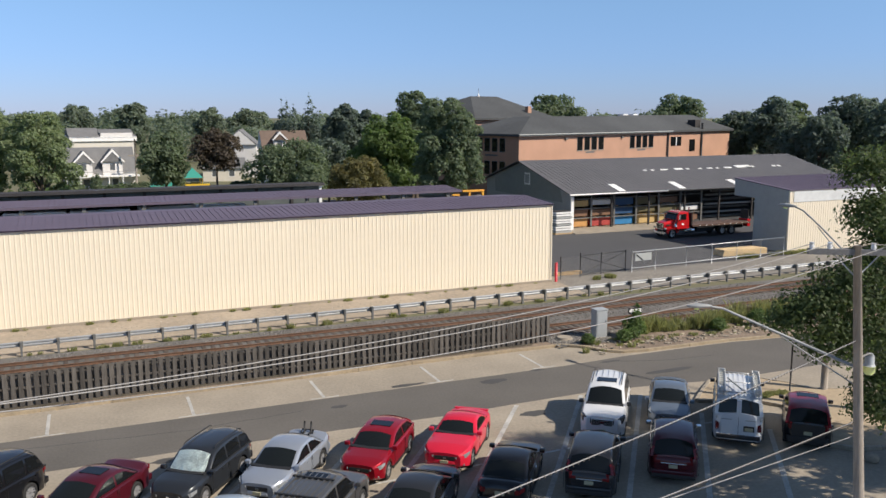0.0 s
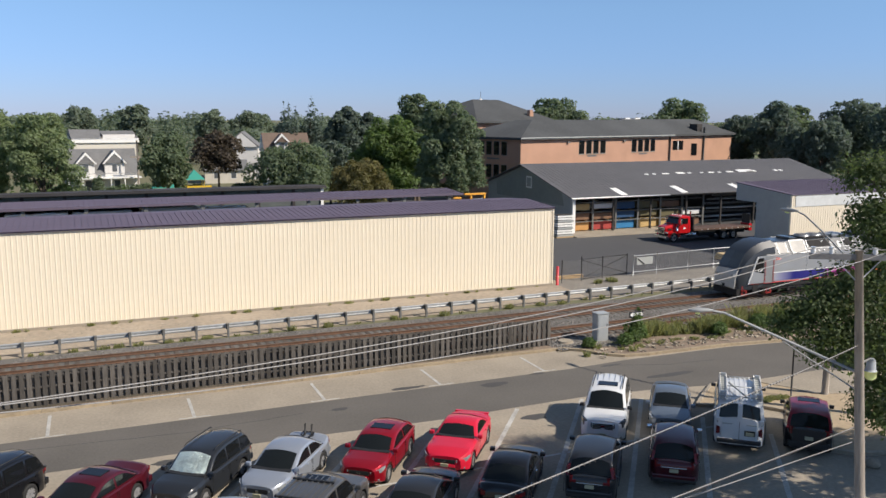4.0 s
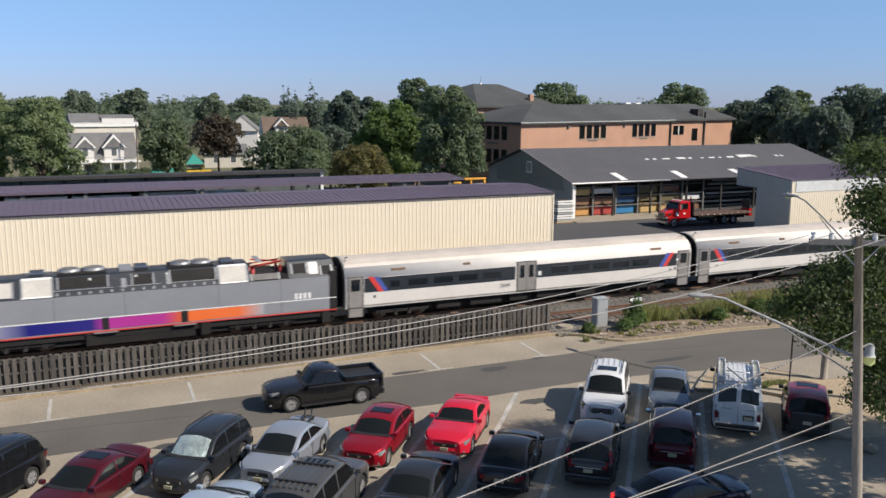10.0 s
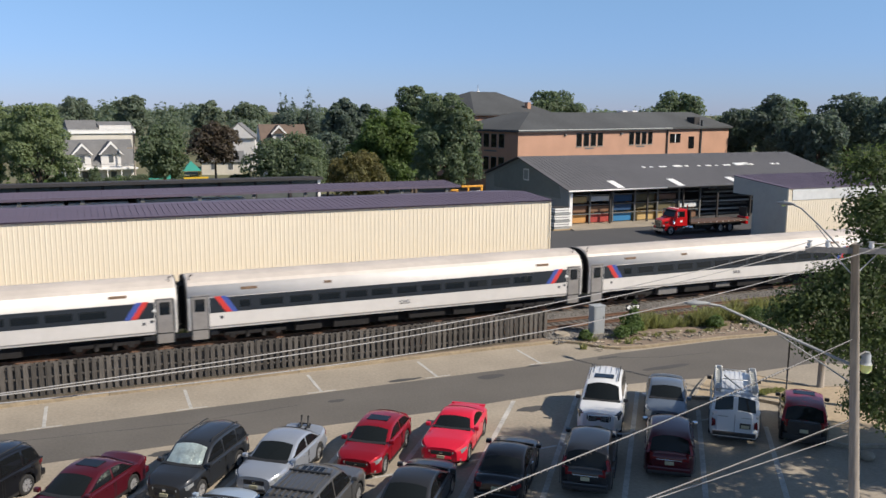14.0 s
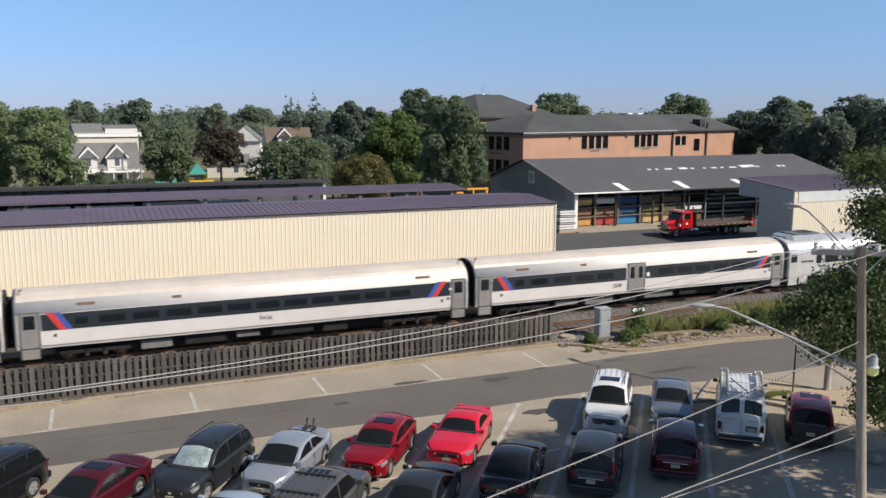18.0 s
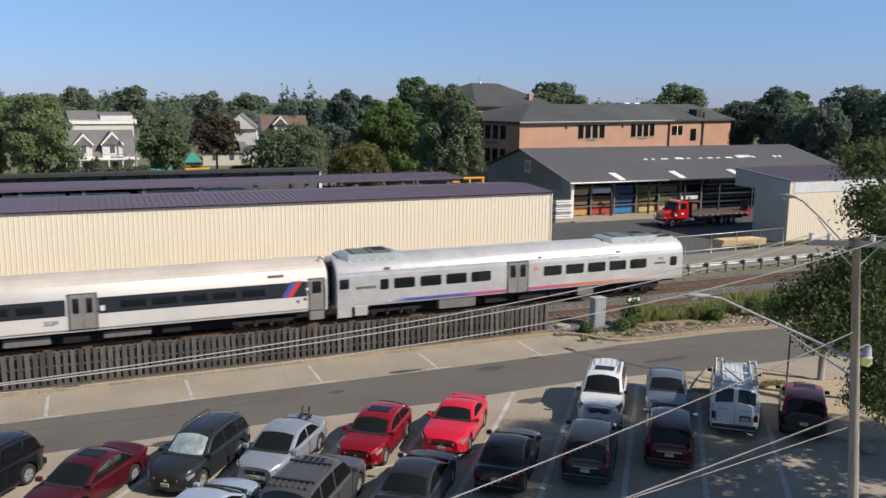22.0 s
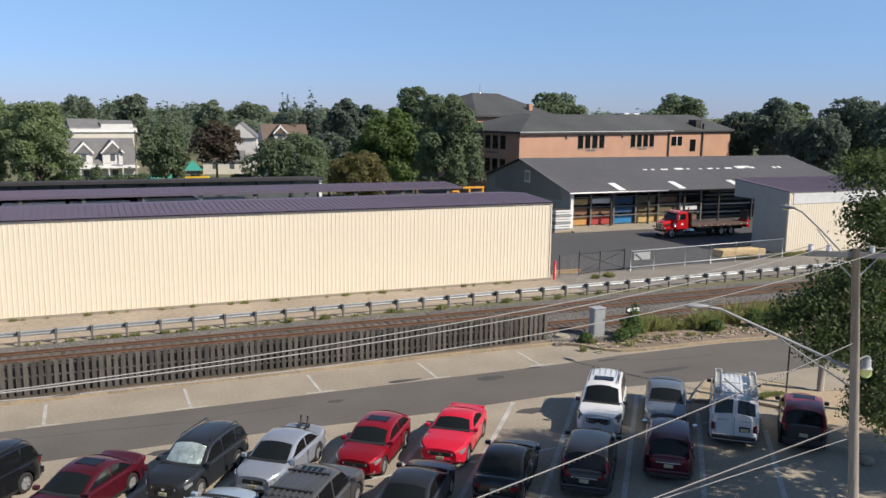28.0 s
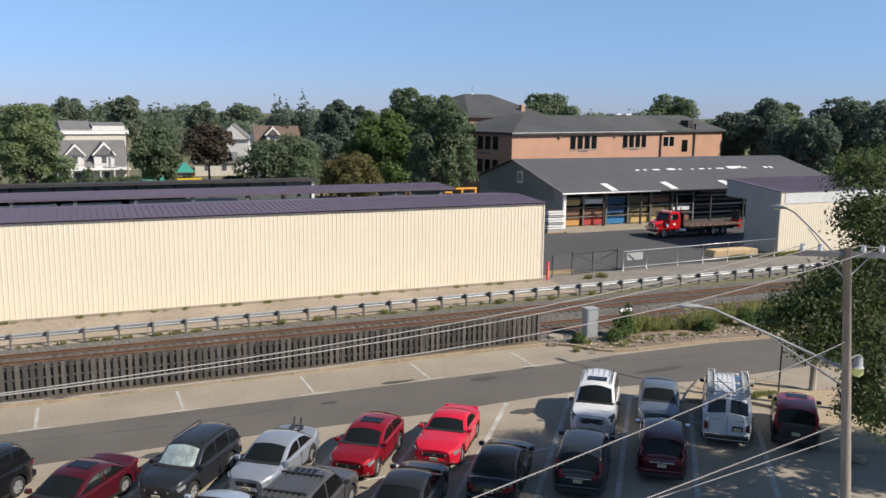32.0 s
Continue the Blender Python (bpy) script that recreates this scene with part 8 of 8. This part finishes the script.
def lamp_head(parent, e, d, name="lamp_head", size=1.0):
    """A cobra-head street lamp at e pointing along d."""
    d = Vector(d).normalized()
    rings = []
    up = Vector((0, 0, 1))
    sd = d.cross(up).normalized()
    for s, w, h in ((-0.15, 0.05, 0.05), (0.1, 0.11, 0.08), (0.4, 0.17, 0.11), (0.7, 0.13, 0.08), (0.85, 0.04, 0.03)):
        c = Vector(e) + d * s * size
        rings.append([tuple(c + sd * (size * w * math.cos(a)) + up * (size * h * math.sin(a))) for a in [k * math.pi / 5 for k in range(10)]])
    hd = part(name, loft(rings), M["lamp_grey"], parent, "grey street lamp head", smooth=True)
    c = Vector(e) + d * 0.45 * size
    part("lens", tube([c - up * 0.05 * size, c - up * 0.16 * size], [0.14 * size, 0.08 * size], 10), M["lamp_glass"], hd)
    part("photocell", tube([c + up * 0.1 * size, c + up * 0.2 * size], 0.04 * size, 6), M["lamp_grey"], hd)
    return hd


P1 = Vector((16.6, 13.76, 0))
M["crossarm"] = mat("weathered_crossarm", (0.22, 0.215, 0.21), 0.9, vary=0.15, scale=6, bump=0.3, stretch=(1, 3, 3))
up1 = thing("utility_pole", pose(*P1), "weathered wooden utility pole with crossarm, lamps and cables", "utility pole", "utility poles")
part("pole", tube([(0.584, -0.302, -0.3), (0.1, -0.06, 6.54), (-0.18, 0.08, 10.5)], [0.15, 0.112, 0.09], 14), M["pole"], up1, smooth=True)
ax = Vector((0.86, -0.51, 0)).normalized()
top = Vector((-0.18, 0.08, 10.34))
part("crossarm", loft([[tuple(top + ax * s + Vector((0, 0, z)) + Vector((0.51, 0.86, 0)) * w) for w, z in ((-0.05, -0.065), (0.05, -0.065), (0.05, 0.065), (-0.05, 0.065))] for s in (-1.08, 1.08)]), M["crossarm"], up1, "grey weathered crossarm")
INS = []
for s in (-1.0, -0.6, 0.36, 0.76, 1.04):
    p = top + ax * s
    part("insulator", tube([p + Vector((0, 0, 0.06)), p + Vector((0, 0, 0.11)), p + Vector((0, 0, 0.16)), p + Vector((0, 0, 0.22))], [0.03, 0.068, 0.048, 0.06], 10), M["porcelain"], up1)
    INS.append(P1 + p + Vector((0, 0, 0.18)))
for s in (-1, 1):
    part("arm_brace", tube([top + ax * 0.56 * s, top + Vector((0.03, -0.01, -0.6))], 0.016, 5), M["steel"], up1)
la = Vector((13.56, 15.44, 9.0)) - P1
arm = part("lamp_arm", tube([(0.04, 0.08, 7.58), (-1.52, 0.88, 8.35), (-2.72, 1.54, 8.94), (-3.04, 1.68, 9.0)], [0.035, 0.032, 0.029, 0.027], 8), M["lamp_grey"], up1, "long grey lamp arm")
part("arm_brace", tube([(0.0, 0.08, 7.18), (-1.52, 0.87, 8.3)], 0.018, 5), M["lamp_grey"], arm)
lamp_head(up1, la, (-0.9166, 0.4, 0.02), size=0.6)
fl = part("floodlight", tube([(0.12, 0.0, 7.82), (0.32, -0.04, 7.9), (0.37, -0.04, 7.82)], 0.028, 6), M["darkpost"], up1, "floodlight with a greenish lens")
part("housing", tube([(0.37, -0.04, 7.9), (0.37, -0.04, 7.82), (0.37, -0.04, 7.66), (0.37, -0.04, 7.6)], [0.07, 0.105, 0.112, 0.144], 12), M["cab_grey"], fl)
part("globe", tube([(0.37, -0.04, 7.6), (0.37, -0.04, 7.46), (0.37, -0.04, 7.39)], [0.15, 0.144, 0.08], 12), M["lamp_glass"], fl)

P2 = Vector((33.0, 25.8, 0))
up2 = thing("utility_pole", pose(*P2), "wooden pole with a street lamp on a long arm", "utility pole", "utility poles")
part("pole", tube([(0, 0, -0.2), (0, 0, 7.2)], [0.17, 0.13], 12), M["pole"], up2, smooth=True)
l2 = Vector((32.15, 30.9, 9.02)) - P2
part("lamp_arm", tube([(0, 0.1, 5.2), (l2.x * 0.4, l2.y * 0.4, 6.9), (l2.x * 0.72, l2.y * 0.72, 8.2), (l2.x * 0.9, l2.y * 0.9, 8.85), l2], 0.04, 6), M["lamp_grey"], up2)
part("arm_brace", tube([(0, 0.1, 4.6), (l2.x * 0.4, l2.y * 0.4, 6.45), (l2.x * 0.74, l2.y * 0.74, 8.15)], 0.026, 5), M["lamp_grey"], up2)
lamp_head(up2, l2, (-0.2, 0.97, 0))
wp = thing("wooden_post", pose(33.1, 29.2, 0.1), "grey weathered wooden post on the island", "post")
part("post", tube([(0, 0, -0.3), (0, 0, 2.3)], [0.17, 0.16], 12), M["pole"], wp, smooth=True)


def cable(a, b, sag, r, label, twisted=False):
    """A hanging cable between two points."""
    a, b = Vector(a), Vector(b)
    n = 26
    pts = [a.lerp(b, i / n) - Vector((0, 0, 4 * sag * (i / n) * (1 - i / n))) for i in range(n + 1)]
    t = thing("overhead_cable", pose(*a), label, "cable", "overhead cables")
    part("wire", tube([p - a for p in pts], r, 5), M["wire"], t)
    if twisted:
        bm = bmesh.new()
        m = 170
        for i in range(m):
            f = i / m
            p = a.lerp(b, f) - Vector((0, 0, 4 * sag * f * (1 - f))) - a
            bm_d = (b - a).normalized()
            add_tube(bm, [p + Vector((0, 0, -0.036)) - bm_d * 0.016, p + Vector((0, 0, 0.016)) + bm_d * 0.016], 0.01, 4, False)
        tagged(part("lashing", bm, M["lash"], t), kind="stuff")
    return t


E0 = Vector(EYE)


def along(dx, dy, dz, d):
    return E0 + Vector((dx, dy, dz)) * d


for k, (ins, end, sag) in enumerate(((INS[0], (-14.4, 8.36, 11.18), 0.8), (INS[1], (-14.4, 7.52, 11.74), 0.96), (INS[3], (-14.4, 8.6, 12.1), 1.36))):
    cable(ins, end, sag, 0.009, "bare overhead cable above the parking lot")
cable((16.56, 13.76, 8.26), (-4.0, 6.08, 8.98), 0.16, 0.01, "lashed telephone cable above the parking lot", twisted=True)
cable((16.56, 13.72, 6.26), (1.6, 6.88, 8.86), 0.016, 0.011, "thick telephone cable above the parking lot", twisted=True)
cable((16.56, 13.72, 5.9), (1.6, 7.76, 8.42), 0.016, 0.01, "telephone cable above the parking lot")
for ins in (INS[2], INS[4]):
    cable(ins, (44.8, 17.2, 10.14), 0.64, 0.009, "bare overhead cable leaving the pole")

# ---- street trees beside the lot ----
bt = thing("street_tree", pose(26.4, 14.88, 0), "large leafy green street tree overhanging the lot", "tree", "street trees")
part("trunk", tube([(0, 0, -0.3), (0, 0, 0.6), (-0.2, 0.1, 4.5), (-0.5, 0.1, 8.0), (-0.7, 0, 12.0)], [0.45, 0.3, 0.25, 0.17, 0.05], 10), M["bark"], bt)
CROWN = [(-8.08, 1.84, 7.98, 1.16), (-8.72, 2.08, 7.82, 0.64), (-7.2, 1.52, 8.62, 1.2), (-7.68, 1.52, 7.18, 0.92), (-6.72, 1.12, 7.42, 1.28), (-6.32, 1.2, 9.26, 1.2), (-6.4, 1.52, 10.7, 0.96), (-6.4, 1.76, 11.82, 0.96), (-5.12, 1.76, 11.98, 1.04), (-5.5, 1.5, 10.4, 1.25), (-4.85, 1.3, 8.3, 1.4), (-5.84, 0.64, 6.78, 1.36), (-6.64, 0.8, 6.06, 0.8), (-6.88, 0.88, 5.5, 0.64), (-6, 0.4, 5.26, 0.96)]
# mostly lobes out of view, placed to shape the shade on the bays
CROWN += [(-3.3, 1.12, 9.0, 1.2), (-3.1, 1.1, 11.0, 1.0), (-3.68, 0.64, 7.18, 1.84), (-1.5, 0.3, 9.2, 1.5), (0.9, 1.4, 11.0, 1.3), (-1.28, 1.12, 9.58, 1.76), (0.64, 1.28, 10.06, 1.84), (0, -0.48, 9.5, 1.52), (-1.44, -0.96, 9.9, 1.44), (2.32, 2.08, 10.14, 1.68), (4.48, 1.76, 9.9, 1.92), (-0.7, 4.2, 11.2, 1.4), (0.8, 4.4, 11.5, 1.7), (2.5, 4.0, 10.5, 1.7), (-1.2, 4.6, 9.3, 1.1), (4.5, 3.5, 11, 1.8)]
for k in (0, 2, 4, 7, 10, 11, 14, 16, 18):
    e = CROWN[k]
    part("limb", tube([(-0.2, 0.1, 4.0 + 0.35 * (k % 9)), (e[0] * 0.5, e[1] * 0.5, (4.2 + e[2]) / 2 + 0.4), e[:3]], [0.13, 0.08, 0.025], 6), M["bark"], bt)
place("crown", leaf_mesh("crown", [(a, b, c, r, r, r * 0.8) for a, b, c, r in CROWN], 125000, 0.06, M["leaf_street"], 91, inner=0.2), bt)
# two added trees out of view, set where their shade falls on the lot
tree("street_tree", "unseen green street tree added to shade the parking lot", 28.8, 13.6, 13.8, 9.0, 6.0, M["leaf"], 8500, 0.17, 95, group="street trees")
tree("street_tree", "unseen green street tree added to shade the parking lot", 36.5, 14.2, 14.0, 8.6, 5.5, M["leaf"], 11000, 0.17, 96, group="street trees")

# far street lamp and patches
fl2 = thing("street_lamp", pose(110.5, 79.5, 0), "distant grey street lamp above the trees", "street lamp")
part("pole", tube([(0, 0, 0), (0, 0, 9.2)], [0.12, 0.08], 8), M["lamp_grey"], fl2)
part("lamp_arm", tube([(0, 0, 9.1), (-1.4, 0.6, 9.9), (-2.6, 1.1, 10.1)], 0.06, 6), M["lamp_grey"], fl2)
lamp_head(fl2, (-2.6, 1.1, 10.1), (-0.9, 0.4, 0))


def blot(x, y, rx, ry, seed, z=0.008, material="patch"):
    """An irregular dark patch on the asphalt."""
    rr = random.Random(seed)
    n = 14
    ph = [rr.uniform(0.75, 1.15) for _ in range(n)]
    pts = [(x + rx * ph[k] * math.cos(2 * math.pi * k / n), y + ry * ph[k] * math.sin(2 * math.pi * k / n)) for k in range(n)]
    structure(part("asphalt_patch", slab(pts, -0.01, z), M[material]), "dark patch on the asphalt", "asphalt patch")


for x, y, rx, ry, sd in [(18.99, 37.18, 0.75, 0.35, 0), (18.56, 32.23, 0.7, 0.35, 1), (14.72, 38.36, 0.9, 0.2, 2), (21.99, 37.96, 0.5, 0.15, 3), (28.6, 35.05, 1.6, 0.3, 4), (26.47, 37.7, 0.7, 0.12, 5), (10.68, 36.68, 0.4, 0.2, 6), (2.77, 33.39, 0.8, 0.3, 7)]:
    blot(x, y, rx, ry, sd)


def crack(pts, w, seed):
    """A tarred crack wandering over the asphalt."""
    rr = random.Random(seed)
    a = []
    for p, q in zip(pts, pts[1:]):
        for k in range(6):
            f = k / 6
            a.append((p[0] + (q[0] - p[0]) * f + rr.uniform(-0.05, 0.05), p[1] + (q[1] - p[1]) * f + rr.uniform(-0.05, 0.05)))
    left = [(x, y + w * rr.uniform(0.3, 1)) for x, y in a]
    right = [(x, y - w * rr.uniform(0.3, 1)) for x, y in a]
    structure(part("asphalt_crack", slab(left + right[::-1], -0.01, 0.0075), M["patch"]), "dark tarred crack in the asphalt", "asphalt crack")


for i, pts in enumerate((((26.0, 37.9), (29.5, 36.6), (33.0, 36.3)), ((-3.0, 37.0), (4.0, 36.4), (10.0, 36.9)))):
    crack(pts, 0.03, i)


# ---- what moves ----
def motions():
    for ob, offset in TRAIN:
        walk(ob, [(0, pose(TRAIN_X0 + offset, TRACKS[1], 0.365)), (32, pose(TRAIN_X0 + offset - TRAIN_V * 32, TRACKS[1], 0.365))])
    walk(pick, [(0, pose(62, 29.3, 0.004, 0, 0, 175)), (3.5, pose(43.5, 31.2, 0.004, 0, 0, 171)), (5.0, pose(35.9, 32.7, 0.004, 0, 0, 165)), (6.0, pose(31.2, 34.0, 0.004, 0, 0, 164)), (7.5, pose(23.8, 35.3, 0.004, 0, 0, 174)), (9.0, pose(15.5, 35.75, 0.004, 0, 0, 178)), (11.0, pose(3.9, 36.1, 0.004, 0, 0, 179)), (14.0, pose(-14, 36.3, 0.004, 0, 0, 180)), (18.0, pose(-40, 36.3, 0.004, 0, 0, 180)), (32.0, pose(-58, 36.3, 0.004, 0, 0, 180))])
    walk(msed, [(0, pose(-30, 20.8, 0, 0, 0, 0)), (9.5, pose(15.2, 20.9, 0, 0, 0, 0)), (10.5, pose(20.4, 20.95, 0, 0, 0, 0)), (11.0, pose(23.0, 21.0, 0, 0, 0, 0)), (12.0, pose(27.7, 21.0, 0, 0, 0, 2)), (12.5, pose(29.7, 21.2, 0, 0, 0, 4)), (14.0, pose(35, 21.8, 0, 0, 0, 8)), (17.0, pose(46, 23.4, 0, 0, 0, 8)), (32.0, pose(70, 26.5, 0, 0, 0, 8))])


motions()
